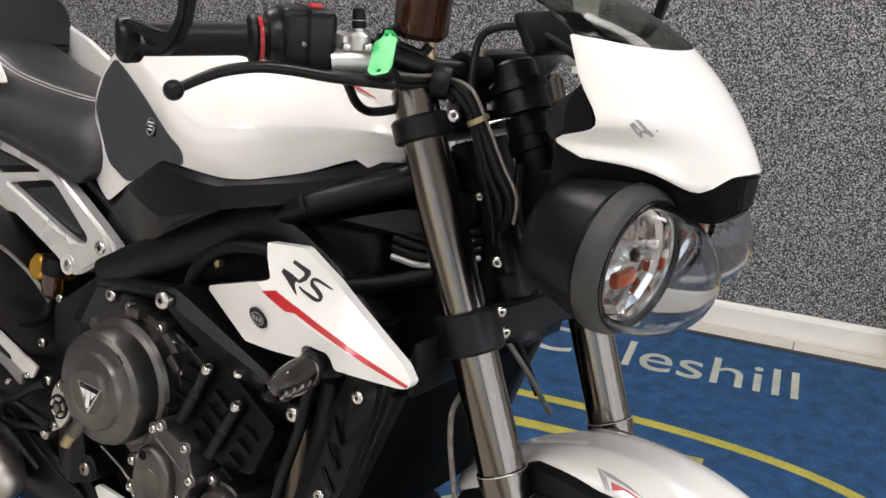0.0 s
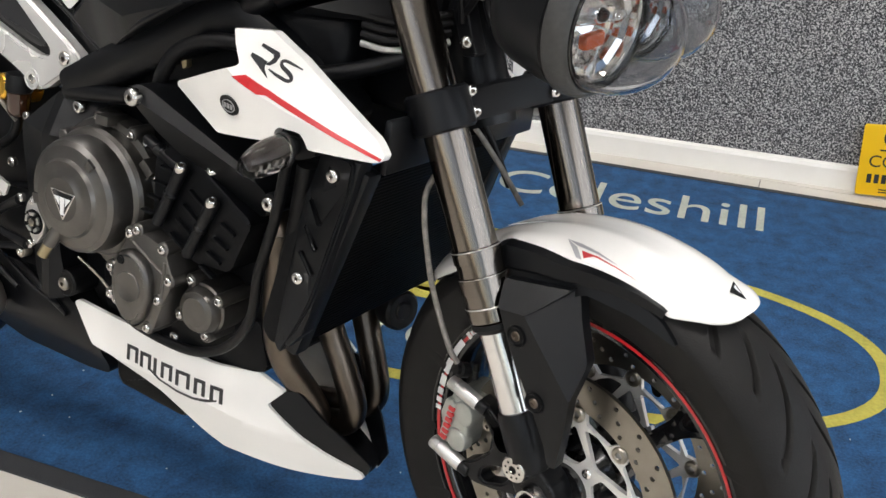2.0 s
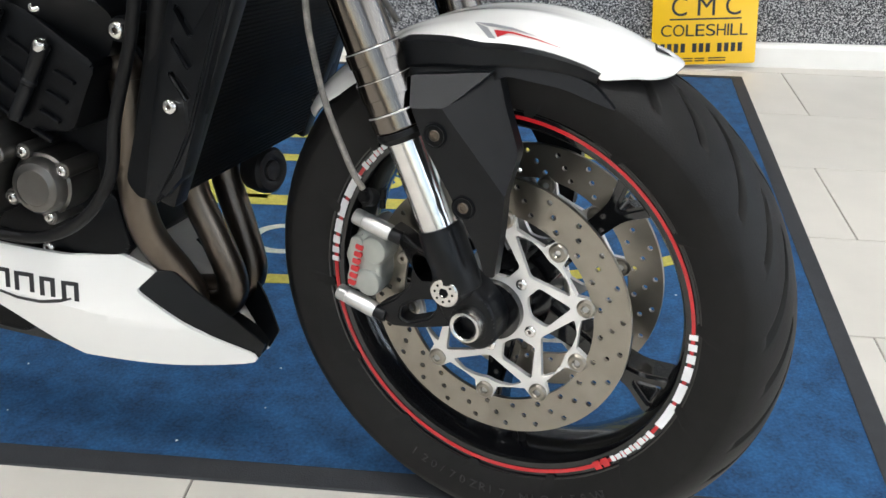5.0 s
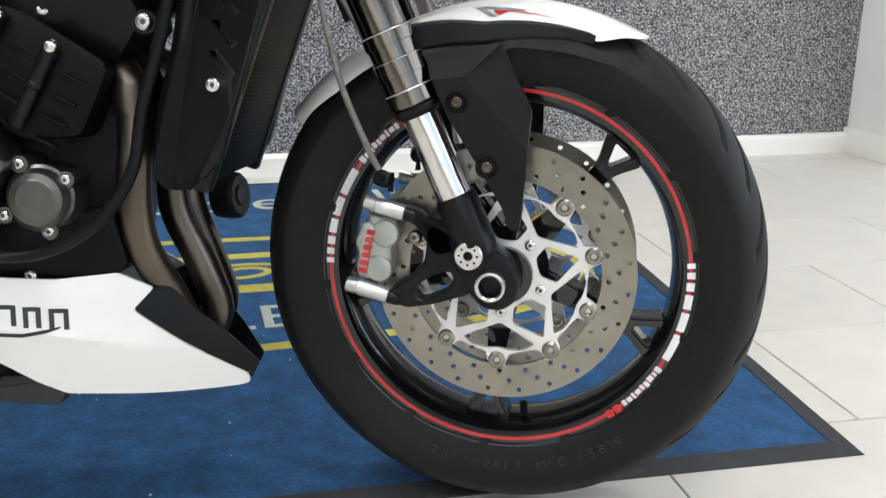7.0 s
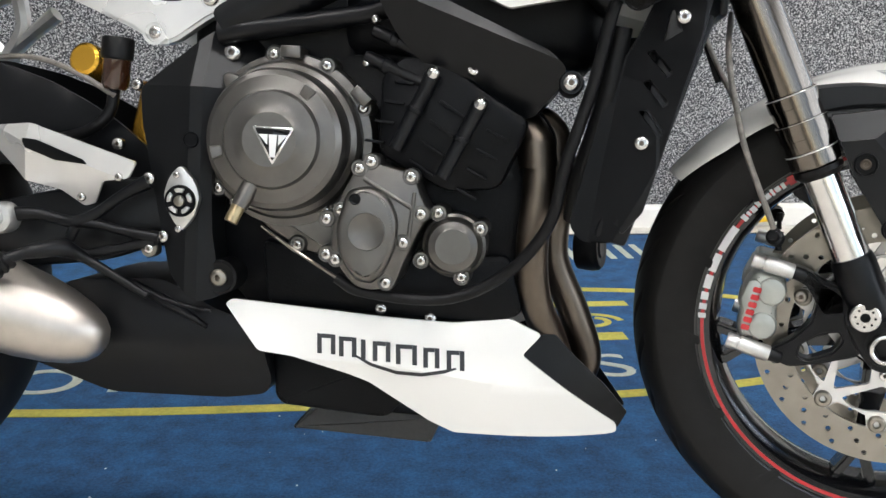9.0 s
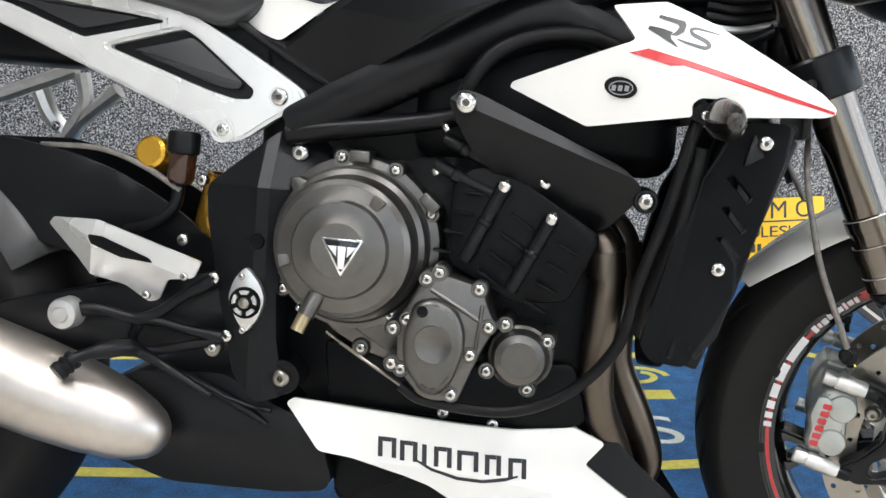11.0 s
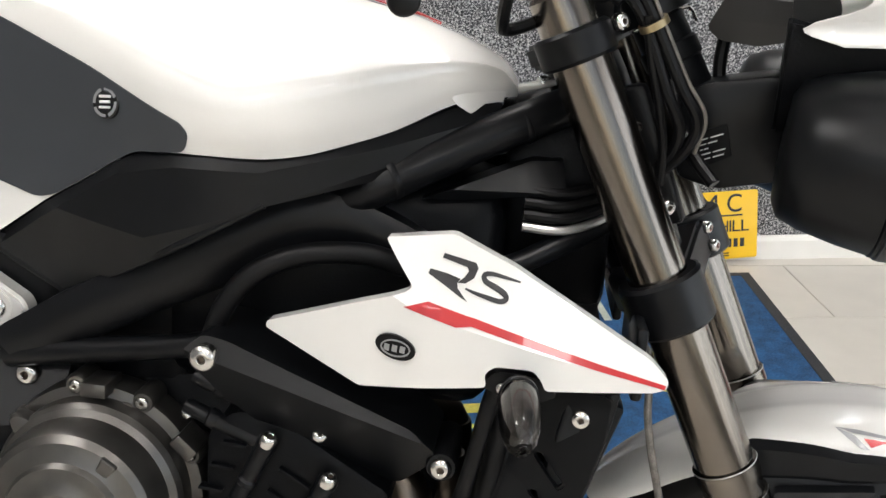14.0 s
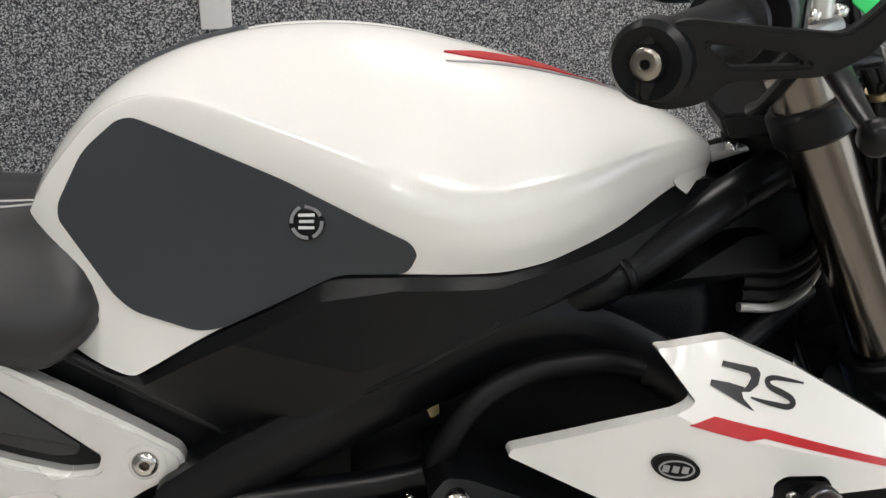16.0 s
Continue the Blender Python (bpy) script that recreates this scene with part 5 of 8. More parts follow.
part("bolt_recess", lathe([(0.0165, 0.0), (0.0165, 0.0015), (0.012, 0.0015), (0.0115, -0.004), (0.0, -0.004)], (-0.129, -0.110, 0.680), (0, -1, 0), 28), M_SILVER, bike)
bolt((-0.129, -0.107, 0.680), 0.0125, bike, h=0.6)
part("bolt_recess", lathe([(0.015, 0.0), (0.015, 0.0015), (0.0115, 0.0015), (0.011, -0.004), (0.0, -0.004)], (-0.196, -0.110, 0.637), (0, -1, 0), 28), M_SILVER, bike)
bolt((-0.196, -0.107, 0.637), 0.0095, bike, h=0.6)

# rider seat: sections along the length (x, half width, top, bottom)
SEAT = [(-0.156, 0.074, 0.824, 0.800), (-0.161, 0.092, 0.843, 0.788), (-0.172, 0.106, 0.860, 0.774), (-0.20, 0.115, 0.876, 0.757), (-0.25, 0.119, 0.879, 0.768), (-0.32, 0.124, 0.881, 0.782), (-0.40, 0.131, 0.891, 0.797), (-0.47, 0.127, 0.915, 0.806), (-0.52, 0.11, 0.935, 0.815)]


def seat_sec(w, zt, zb):
    h = zt - zb
    return [(0, zt), (0.30 * w, zt), (0.52 * w, zt - 0.04 * h), (0.72 * w, zt - 0.20 * h), (0.90 * w, zt - 0.45 * h), (1.0 * w, zb + 0.28 * h), (0.97 * w, zb + 0.12 * h), (0.88 * w, zb), (0, zb + 0.004)]


bm = bmesh.new()
rows = []
for i in range(46):
    x = -0.156 - 0.364 * (i / 45) ** 1.2
    w, zt, zb = (smooth_interp([(-s[0], s[k]) for s in SEAT], -x) for k in (1, 2, 3))
    sec = seat_sec(w, zt, zb)
    h = catmull([Vector((a, b, 0)) for a, b in sec], 4)
    rows.append([bm.verts.new((x, -p.x, p.y)) for p in h] + [bm.verts.new((x, p.x, p.y)) for p in h[-2:0:-1]])
for a, b in zip(rows, rows[1:]):
    for j in range(len(a)):
        k = (j + 1) % len(a)
        bm.faces.new((a[j], a[k], b[k], b[j]))
bm.faces.new(rows[0])
bm.faces.new(rows[-1][::-1])
seat = part("seat", bm, M_SEAT, bike, "black vinyl rider seat with grey stitching", angle=60)
for off in (0.0, 0.006):
    pts = []
    for i in range(14):
        x = -0.176 - 0.340 * i / 13
        w, zt, zb = (smooth_interp([(-s[0], s[k]) for s in SEAT], -x) for k in (1, 2, 3))
        lat = (0.40 + 0.16 * min(1.0, max(0.0, (-0.176 - x) / 0.06)) ** 0.6) * w - off
        pts.append((x, -lat, interp(seat_sec(w, zt, zb)[:5], lat) + 0.0006))
    part("stitching", tube(pts, 0.0011, 6, 3), M_THREAD, seat, "grey stitched seam")
bm = bmesh.new()
rows = []
for i in range(20):
    u = i / 19
    x = -0.490 - 0.20 * u
    w, zt, zb = 0.108 - 0.030 * u, 0.995 + 0.03 * math.sin(u * 1.6), 0.90 + 0.05 * u
    if i == 0:
        zt, w = 0.955, 0.095
    sec = [(0, zt), (0.45 * w, zt), (0.8 * w, zt - 0.012), (0.97 * w, zt - 0.04), (w, zb + 0.02), (0.9 * w, zb), (0, zb)]
    h = catmull([Vector((a, b, 0)) for a, b in sec], 4)
    rows.append([bm.verts.new((x, -p.x, p.y)) for p in h] + [bm.verts.new((x, p.x, p.y)) for p in h[-2:0:-1]])
for a, b in zip(rows, rows[1:]):
    for j in range(len(a)):
        k = (j + 1) % len(a)
        bm.faces.new((a[j], a[k], b[k], b[j]))
bm.faces.new(rows[0])
bm.faces.new(rows[-1][::-1])
part("pillion_seat", bm, M_SEAT, bike, "black vinyl pillion seat", angle=60)
for sd in (1, -1):
    part("tail_cowl", skin(rounded([(-0.70, 0.99), (-0.577, 0.972), (-0.53, 0.955), (-0.453, 0.933), (-0.379, 0.898), (-0.355, 0.873), (-0.383, 0.870), (-0.466, 0.885), (-0.549, 0.893), (-0.70, 0.91)], 0.008), lambda x, z: 0.112 + 0.12 * max(0, 0.93 - z), 0.002, 0.012, step=0.02, edge=0.003, side=sd), M_WHITE, bike, "gloss white tail cowl side")

# pivot plate of the frame
pp = rounded([(-0.085, 0.660), (-0.128, 0.640), (-0.208, 0.572), (-0.205, 0.530), (-0.186, 0.450), (-0.160, 0.352), (-0.128, 0.322), (-0.098, 0.330), (-0.110, 0.400), (-0.113, 0.465), (-0.106, 0.560), (-0.100, 0.590), (-0.072, 0.598), (-0.066, 0.64)], 0.010)
for sd in (1, -1):
    fp = part("pivot_plate", skin(pp, lambda x, z: 0.118 - 0.5 * max(0, z - 0.575) + 0.35 * max(0, min(0.06, x + 0.20)) - 0.5 * max(0, x + 0.125), 0, 0.05, step=0.02, edge=0.005, side=sd, folds=[((-0.3, 0.575), (0.1, 0.575)), ((-0.14, 0.3), (-0.14, 0.7)), ((-0.125, 0.3), (-0.125, 0.7))]), M_BLACKP, bike, "matt black frame pivot plate", angle=16)
dia = rounded([(-0.145, 0.485), (-0.127, 0.466), (-0.120, 0.447), (-0.127, 0.424), (-0.142, 0.405), (-0.156, 0.424), (-0.165, 0.446), (-0.159, 0.468)], 0.007)
piv = part("pivot_cover", plate(dia, 0.150, 0.010, 0.002), M_ALU, bike, "silver diamond-shaped pivot cover")
part("pivot_recess", lathe([(0, 0.1512), (0.0168, 0.1512), (0.0178, 0.1525), (0.0188, 0.1505), (0.0188, 0.145)], (-0.1435, 0, 0.442), (0, -1, 0), 32), M_BLOCK, piv)
part("pivot_nut", lathe([(0, 0.1560), (0.0040, 0.1560), (0.0062, 0.1552), (0.0066, 0.1500)], (-0.1435, 0, 0.442), (0, -1, 0), 20), M_STEELD, piv)
for i in range(5):
    a = i * math.tau / 5 + 0.35
    sector = [(-0.1435 + r * math.cos(a + q), 0.442 + r * math.sin(a + q)) for r, qs in ((0.0150, (-0.42, -0.14, 0.14, 0.42)), (0.0102, (0.36, 0.0, -0.36))) for q in qs]
    part("pivot_tooth", plate(sector, 0.1545, 0.004, 0.0006), M_ALU, piv)
bolt((-0.149, -0.150, 0.472), 0.0045, piv)
bolt((-0.145, -0.150, 0.409), 0.0045, piv)
bolt((-0.101, -0.108, 0.618), 0.0125, bike, h=0.5)
part("bolt_recess", lathe([(0.021, 0.08), (0.021, 0.128), (0.018, 0.131), (0.014, 0.130), (0.0, 0.130)], (-0.101, 0, 0.353), (0, -1, 0), 24), M_SOFT, bike)
bolt((-0.101, -0.132, 0.353), 0.0115, bike, h=0.4, mat=M_STEELD)
# raised dark disc that stands in for a shaded open hole in the plate
part("plug", lathe([(0, 0.1402), (0.0075, 0.1402), (0.0085, 0.1412), (0.0095, 0.1395), (0.0095, 0.12)], (-0.137, 0, 0.513), (0, -1, 0), 20), M_BLOCK, bike)

# rider footrest hanger with heel plate and brake pedal
hang = part("footrest_hanger", tube([(-0.356, -0.150, 0.412), (-0.320, -0.149, 0.416), (-0.290, -0.147, 0.411), (-0.269, -0.146, 0.409), (-0.245, -0.144, 0.422), (-0.219, -0.142, 0.442), (-0.186, -0.140, 0.462)], [0.010, 0.0075, 0.0065, 0.0085, 0.0065, 0.0065, 0.009], 12, 4), M_FRAME, bike, "black cast footrest hanger")
part("hanger_arm", tube([(-0.268, -0.146, 0.409), (-0.240, -0.144, 0.407), (-0.217, -0.142, 0.402), (-0.171, -0.140, 0.396)], [0.007, 0.0055, 0.0055, 0.008], 12, 4), M_FRAME, hang)
part("hanger_arm", tube([(-0.272, -0.146, 0.404), (-0.279, -0.146, 0.385), (-0.272, -0.146, 0.373), (-0.255, -0.145, 0.372), (-0.222, -0.143, 0.380), (-0.176, -0.140, 0.392)], [0.007, 0.006, 0.0065, 0.006, 0.0055, 0.007], 12, 4), M_FRAME, hang)
part("hanger_washer", lathe([(0.0045, 0.144), (0.0095, 0.144), (0.0105, 0.142), (0.0105, 0.130)], (-0.182, 0, 0.383), (0, -1, 0), 24), M_STEELD, hang)
bolt((-0.182, -0.144, 0.383), 0.0065, hang)
part("footrest_boss", lathe([(0, 0.172), (0.008, 0.172), (0.0095, 0.169), (0.017, 0.168), (0.019, 0.164), (0.019, 0.145)], (-0.358, 0, 0.409), (0, -1, 0), 28), M_ALU, hang, "silver footrest boss")
heel_out = rounded([(-0.417, 0.506), (-0.404, 0.516), (-0.328, 0.522), (-0.198, 0.484), (-0.207, 0.464), (-0.240, 0.459), (-0.256, 0.431), (-0.270, 0.427), (-0.298, 0.445), (-0.345, 0.453), (-0.365, 0.470)], 0.004)
heel = part("heel_plate", skin(heel_out, lambda x, z: 0.150 - 0.45 * max(0, 0.499 - 0.30 * (x + 0.334) - z) - 0.55 * max(0, -0.334 + 0.23 * (z - 0.499) - x), 0, 0.004, step=0.015, edge=0.001, folds=[((-0.334, 0.499), (-0.234, 0.469)), ((-0.334, 0.499), (-0.345, 0.451))]), M_SILVER, bike, "bright silver heel plate", angle=20)
# the plate is uncut: a black patch on it stands in for the slot's dark
part("heel_slot", skin(rounded([(-0.337, 0.504), (-0.320, 0.503), (-0.262, 0.483), (-0.257, 0.4775), (-0.298, 0.480), (-0.335, 0.493)], 0.002), lambda x, z: 0.150 - 0.45 * max(0, 0.499 - 0.30 * (x + 0.334) - z), 0.0018, 0.003, step=0.01, edge=0, folds=[((-0.354, 0.505), (-0.234, 0.469))]), M_BLOCK, heel)
for x, z in ((-0.218, 0.465), (-0.263, 0.439)):
    bolt((x, -0.151, z), 0.0055, heel)
bolt((-0.186, -0.140, 0.465), 0.0085, bike)
bolt((-0.168, -0.138, 0.398), 0.0085, bike)
pedal = part("brake_pedal", tube([(-0.180, -0.15, 0.328), (-0.250, -0.156, 0.366), (-0.272, -0.172, 0.380), (-0.290, -0.192, 0.379), (-0.308, -0.200, 0.374), (-0.324, -0.208, 0.367)], [0.004, 0.006, 0.011, 0.010, 0.007, 0.007], 12, 4), M_FRAME, bike, "black brake pedal")
part("pedal_tip", lathe([(0, -0.012), (0.011, -0.012), (0.012, -0.008), (0.010, -0.004), (0.012, 0.0), (0.010, 0.004), (0.012, 0.008), (0.011, 0.014), (0, 0.014)], (-0.328, -0.208, 0.361), (-0.5, -0.6, -0.6), 16), M_SOFT, pedal)
part("pedal_rod", tube([(-0.30, -0.120, 0.375), (-0.17, -0.128, 0.322), (-0.11, -0.130, 0.312)], 0.0025, 8, 2), M_FRAME, bike)

# brake fluid reservoir and shock reservoir
resv = new("rear_reservoir")
resv.parent = bike
tagged(resv, "small amber brake fluid reservoir with black cap")
rc = (-0.252, -0.089, 0.592)
part("cup", lathe([(0, -0.024), (0.013, -0.024), (0.0165, -0.018), (0.0175, 0.018), (0, 0.018)], rc, (0.05, 0, 1), 28), M_AMBER, resv, "translucent amber cup")
part("cap", lathe([(0.0178, 0.012), (0.0195, 0.014), (0.0195, 0.036), (0.0175, 0.039), (0, 0.039)], rc, (0.05, 0, 1), 32), M_SOFT, resv, "black ribbed screw cap")
part("reservoir_hose", tube([(-0.254, -0.089, 0.568), (-0.258, -0.092, 0.54), (-0.282, -0.095, 0.517), (-0.318, -0.09, 0.505)], 0.0075, 12, 5), M_SOFT, resv)
part("shock_reservoir", lathe([(0, 0.012), (0.016, 0.012), (0.020, 0.009), (0.021, 0.0), (0.021, -0.05), (0, -0.05)], (-0.292, -0.080, 0.602), (-0.1, -0.95, 0.15), 28), M_GOLD, bike, "gold anodised shock reservoir end")
part("shock_spring", lathe([(0.02, -0.08), (0.027, -0.08), (0.027, 0.08), (0.02, 0.08)], (-0.23, -0.03, 0.50), (0.2, 0, 1), 20), M_GOLD, bike)
bolt((-0.221, -0.10, 0.575), 0.008, bike)
bolt((-0.236, -0.115, 0.503), 0.0085, bike)

# swing arm, hugger, rear wheel
for sd in (1, -1):
    part("swing_arm", plate(rounded([(-0.15, 0.47), (-0.25, 0.46), (-0.45, 0.41), (-0.70, 0.33), (-0.74, 0.29), (-0.70, 0.26), (-0.45, 0.33), (-0.25, 0.36), (-0.15, 0.40)], 0.02), 0.105 * sd, 0.035 * sd, 0.006), M_BLACKP, bike, "black swing arm")
RX_, RZ_ = -0.707, 0.291
rear = new("rear_wheel")
rear.parent = bike
tagged(rear, "rear wheel with wide sport tyre")
tyre(RX_, RZ_, 0.315, 0.090, 0.222, 320, rear, None, grooves=False)
part("rim", lathe([(0.223, 0.074), (0.229, 0.076), (0.2295, 0.071), (0.207, 0.066), (0.198, 0.03), (0.196, 0.0), (0.198, -0.03), (0.207, -0.066), (0.2295, -0.071), (0.229, -0.076), (0.21, 0.0)], (RX_, 0, RZ_), (0, -1, 0), 72, closed=True), M_GLOSSB, rear, "gloss black alloy rim")
for i in range(5):
    a = math.radians(20 + 72 * i)
    part("spoke", tube([(RX_ + 0.03 * math.cos(a), 0, RZ_ + 0.03 * math.sin(a)), (RX_ + 0.2 * math.cos(a), 0, RZ_ + 0.2 * math.sin(a))], 0.014, 10, 1), M_GLOSSB, rear)
bm = bmesh.new()
rows = []
for i in range(22):
    a = radians(32 + 100 * i / 21)
    rr = 0.338
    rows.append([bm.verts.new((RX_ + (rr - 0.02 * abs(u) ** 3 - 0.028 * abs(u) ** 8) * math.cos(a), 0.098 * u, RZ_ + (rr - 0.02 * abs(u) ** 3 - 0.028 * abs(u) ** 8) * math.sin(a))) for u in [-1 + j / 6 for j in range(13)]])
for a, b in zip(rows, rows[1:]):
    for j in range(12):
        bm.faces.new((a[j], a[j + 1], b[j + 1], b[j]))
r = bmesh.ops.extrude_face_region(bm, geom=bm.faces[:])
bmesh.ops.translate(bm, verts=[v for v in r["geom"] if isinstance(v, bmesh.types.BMVert)], vec=(-0.002, 0, -0.003))
# dark grey instead of black: the sheen from above is put into the colour
part("hugger", bm, M_INNER, bike, "black rear hugger mudguard, coloured greyer for its sheen", angle=60)
hs = rounded([(-0.62, 0.600), (-0.48, 0.606), (-0.40, 0.592), (-0.345, 0.575), (-0.295, 0.552), (-0.255, 0.530), (-0.215, 0.500), (-0.205, 0.44), (-0.30, 0.44), (-0.40, 0.47), (-0.62, 0.52)], 0.012)
for sd in (1, -1):
    part("hugger_side", skin(hs, lambda x, z: 0.074 - 0.5 * max(0, z - 0.56 + 0.35 * (x + 0.33)), 0, 0.006, step=0.02, edge=0.003, side=sd), M_FRAME, bike, "black chain guard and hugger side", angle=40)
part("cable", tube([(-0.45, -0.06, 0.60), (-0.36, -0.085, 0.602), (-0.30, -0.09, 0.585), (-0.25, -0.095, 0.56)], 0.0035, 8, 5), M_HOSE, bike)
# passenger footrest hanger on the far side: a forked silver casting with a cross bar
stay = part("passenger_hanger", tube([(-0.486, 0.105, 0.697), (-0.481, 0.108, 0.660), (-0.493, 0.110, 0.628), (-0.517, 0.112, 0.598)], [0.012, 0.011, 0.013, 0.015], 8, 3), M_ALU, bike, "silver cast passenger footrest hanger")
part("hanger_arm", tube([(-0.430, 0.105, 0.677), (-0.465, 0.108, 0.650), (-0.497, 0.110, 0.624)], [0.012, 0.010, 0.012], 8, 3), M_ALU, stay)
part("hanger_arm", tube([(-0.548, 0.105, 0.668), (-0.534, 0.108, 0.636), (-0.512, 0.110, 0.612)], [0.014, 0.013, 0.012], 8, 3), M_ALU, stay)
part("hanger_bar", tube([(-0.66, 0.100, 0.640), (-0.593, 0.103, 0.663), (-0.495, 0.105, 0.702)], 0.011, 8, 2), M_ALU, stay)
bolt((-0.520, 0.098, 0.620), 0.008, stay)

# silencer and collector box
bm = bmesh.new()
prof = [(0.0, 0.0), (0.010, 0.001), (0.019, 0.005), (0.029, 0.015), (0.038, 0.033), (0.046, 0.060), (0.052, 0.095), (0.056, 0.140), (0.058, 0.19), (0.058, 0.42), (0.05, 0.43), (0.0, 0.43)]
bm = lathe(prof, (-0.228, -0.150, 0.268), (-0.955, -0.06, 0.29), 48)
part("silencer", bm, M_MUFFLER, bike, "brushed silver exhaust silencer")
cb = rounded([(-0.361, 0.232), (-0.253, 0.190), (-0.10, 0.196), (-0.050, 0.206), (-0.040, 0.225), (-0.049, 0.275), (-0.075, 0.300), (-0.115, 0.312), (-0.182, 0.342), (-0.294, 0.334), (-0.36, 0.30)], 0.014)
part("collector_rib", tube([(-0.245, -0.103, 0.338), (-0.2213, -0.106, 0.3345), (-0.1635, -0.110, 0.3120), (-0.1198, -0.112, 0.2890)], [0.003, 0.006, 0.007, 0.003], 12, 5), M_FRAME, bike)
part("collector_box", skin(cb, lambda x, z: 0.112 - 0.5 * max(0, 0.255 - z) - 0.25 * max(0, z - 0.285), 0, 0.19, step=0.02, edge=0.014, roll=0.03), M_FRAME, bike, "black exhaust collector box", angle=50)
part("sump", plate(rounded([(-0.050, 0.285), (-0.040, 0.202), (-0.030, 0.192), (0.100, 0.186), (0.124, 0.212), (0.15, 0.25), (0.20, 0.30), (0.0, 0.32)], 0.010), 0.082, 0.16, 0.006), M_BLOCK, bike, "black sump")
part("skid_plate", plate(rounded([(-0.034, 0.142), (0.000, 0.175), (0.165, 0.175), (0.150, 0.138)], 0.004), 0.01, 0.10, 0.003), M_BEZEL, bike, "grey plate under the engine")
bellyb = rounded([(0.240, 0.281), (0.286, 0.306), (0.300, 0.306), (0.330, 0.275), (0.365, 0.243), (0.397, 0.205), (0.387, 0.182), (0.33, 0.215)], 0.003)
for sd in (1, -1):
    part("belly_inner", skin(bellyb, lambda x, z: belly_lat(x, z) - 0.0045, 0, 0.004, step=0.02, side=sd), M_BLACKP, bike, "matt black inner belly panel")
bm = bmesh.new()
rows = []
for i in range(10):
    u = i / 9
    x = 0.20 + 0.185 * u
    w = 0.8 * smooth_interp(BELLY_LAT, x) - 0.008
    rows.append([bm.verts.new((x, -w + 2 * w * j / 6, 0.225 - 0.03 * u - 0.010 * (1 - (2 * j / 6 - 1) ** 2))) for j in range(7)])
for a, b in zip(rows, rows[1:]):
    for j in range(6):
        bm.faces.new((a[j], a[j + 1], b[j + 1], b[j]))
r = bmesh.ops.extrude_face_region(bm, geom=bm.faces[:])
bmesh.ops.translate(bm, verts=[v for v in r["geom"] if isinstance(v, bmesh.types.BMVert)], vec=(0, 0, -0.004))
part("belly_floor", bm, M_BLACKP, bike)

# belly pan word mark drawn as plain bars, with its underline sweep
ang = -0.062
for i, w in enumerate((0.022, 0.021, 0.008, 0.021, 0.025, 0.019, 0.021)):
    x0 = 0.018 + (0, 0.026, 0.052, 0.066, 0.093, 0.125, 0.152)[i] * 1.02
    z0 = 0.293 + ang * (x0 - 0.02)
    for xa in ([x0] if w < 0.01 else [x0, x0 + w - 0.0055]):
        part("wordmark_bar", skin([(xa, z0), (xa + 0.0055, z0 + ang * 0.005), (xa + 0.0072, z0 - 0.0235), (xa + 0.0017, z0 - 0.0235)], belly_lat, 0.0008, 0.0008, step=0.02, edge=0), M_BLACKINK, bike)
    if w > 0.01:
        part("wordmark_bar", skin([(x0 + 0.0055, z0), (x0 + w - 0.0055, z0), (x0 + w - 0.0055, z0 - 0.005), (x0 + 0.0055, z0 - 0.005)], belly_lat, 0.0008, 0.0008, step=0.02, edge=0), M_BLACKINK, bike)
stroke([(0.062, 0.272), (0.085, 0.261), (0.115, 0.253), (0.145, 0.2525), (0.172, 0.258), (0.186, 0.2625)], [0.002, 0.004, 0.0045, 0.0045, 0.004, 0.002], belly_lat, 0.0008, bike, M_BLACKINK, "wordmark_sweep")

# -- engine details
cyl = rounded([(0.085, 0.600), (0.110, 0.622), (0.150, 0.618), (0.255, 0.556), (0.224, 0.478), (0.165, 0.472), (0.085, 0.511)], 0.012)
part("cylinder_block", plate(cyl, 0.148, 0.24, 0.006), M_BLOCK, eng, "black ribbed cylinder block")
for (x0, z0), (x1, z1) in (((0.145, 0.603), (0.106, 0.517)), ((0.199, 0.572), (0.160, 0.488))):
    ln = Vector((x1 - x0, z1 - z0)).length
    part("cylinder_stud", lathe([(0, 0.0), (0.0085, 0.0), (0.0095, 0.003), (0.0085, 0.012), (0.0078, ln * 0.45), (0.0092, ln * 0.47), (0.0092, ln * 0.51), (0.0078, ln * 0.53), (0.0078, ln), (0, ln)], (x0, -0.158, z0), (x1 - x0, 0, z1 - z0), 18), M_FRAME, eng)
    bolt((x0, -0.161, z0), 0.0088, eng, (x0 - x1, -0.03, z0 - z1), h=0.7)
for u in (0.14, 0.40, 0.66, 0.92):
    for (xa, za), (xb, zb) in (((0.106, 0.604), (0.128, 0.602)), ((0.158, 0.585), (0.186, 0.568)), ((0.212, 0.556), (0.236, 0.545))):
        p = Vector((xa, za)) + Vector((-0.039, -0.086)) * u
        q = Vector((xb, zb)) + Vector((-0.039, -0.086)) * u
        d = Vector((-0.0007, -0.0016))
        part("cylinder_rib", plate(rounded([p + d, q + d, q - d, p - d], 0.0012, 2), 0.154, 0.010, 0.0008), M_BLOCK, eng)
coil = new("injector_stub")
coil.parent = eng
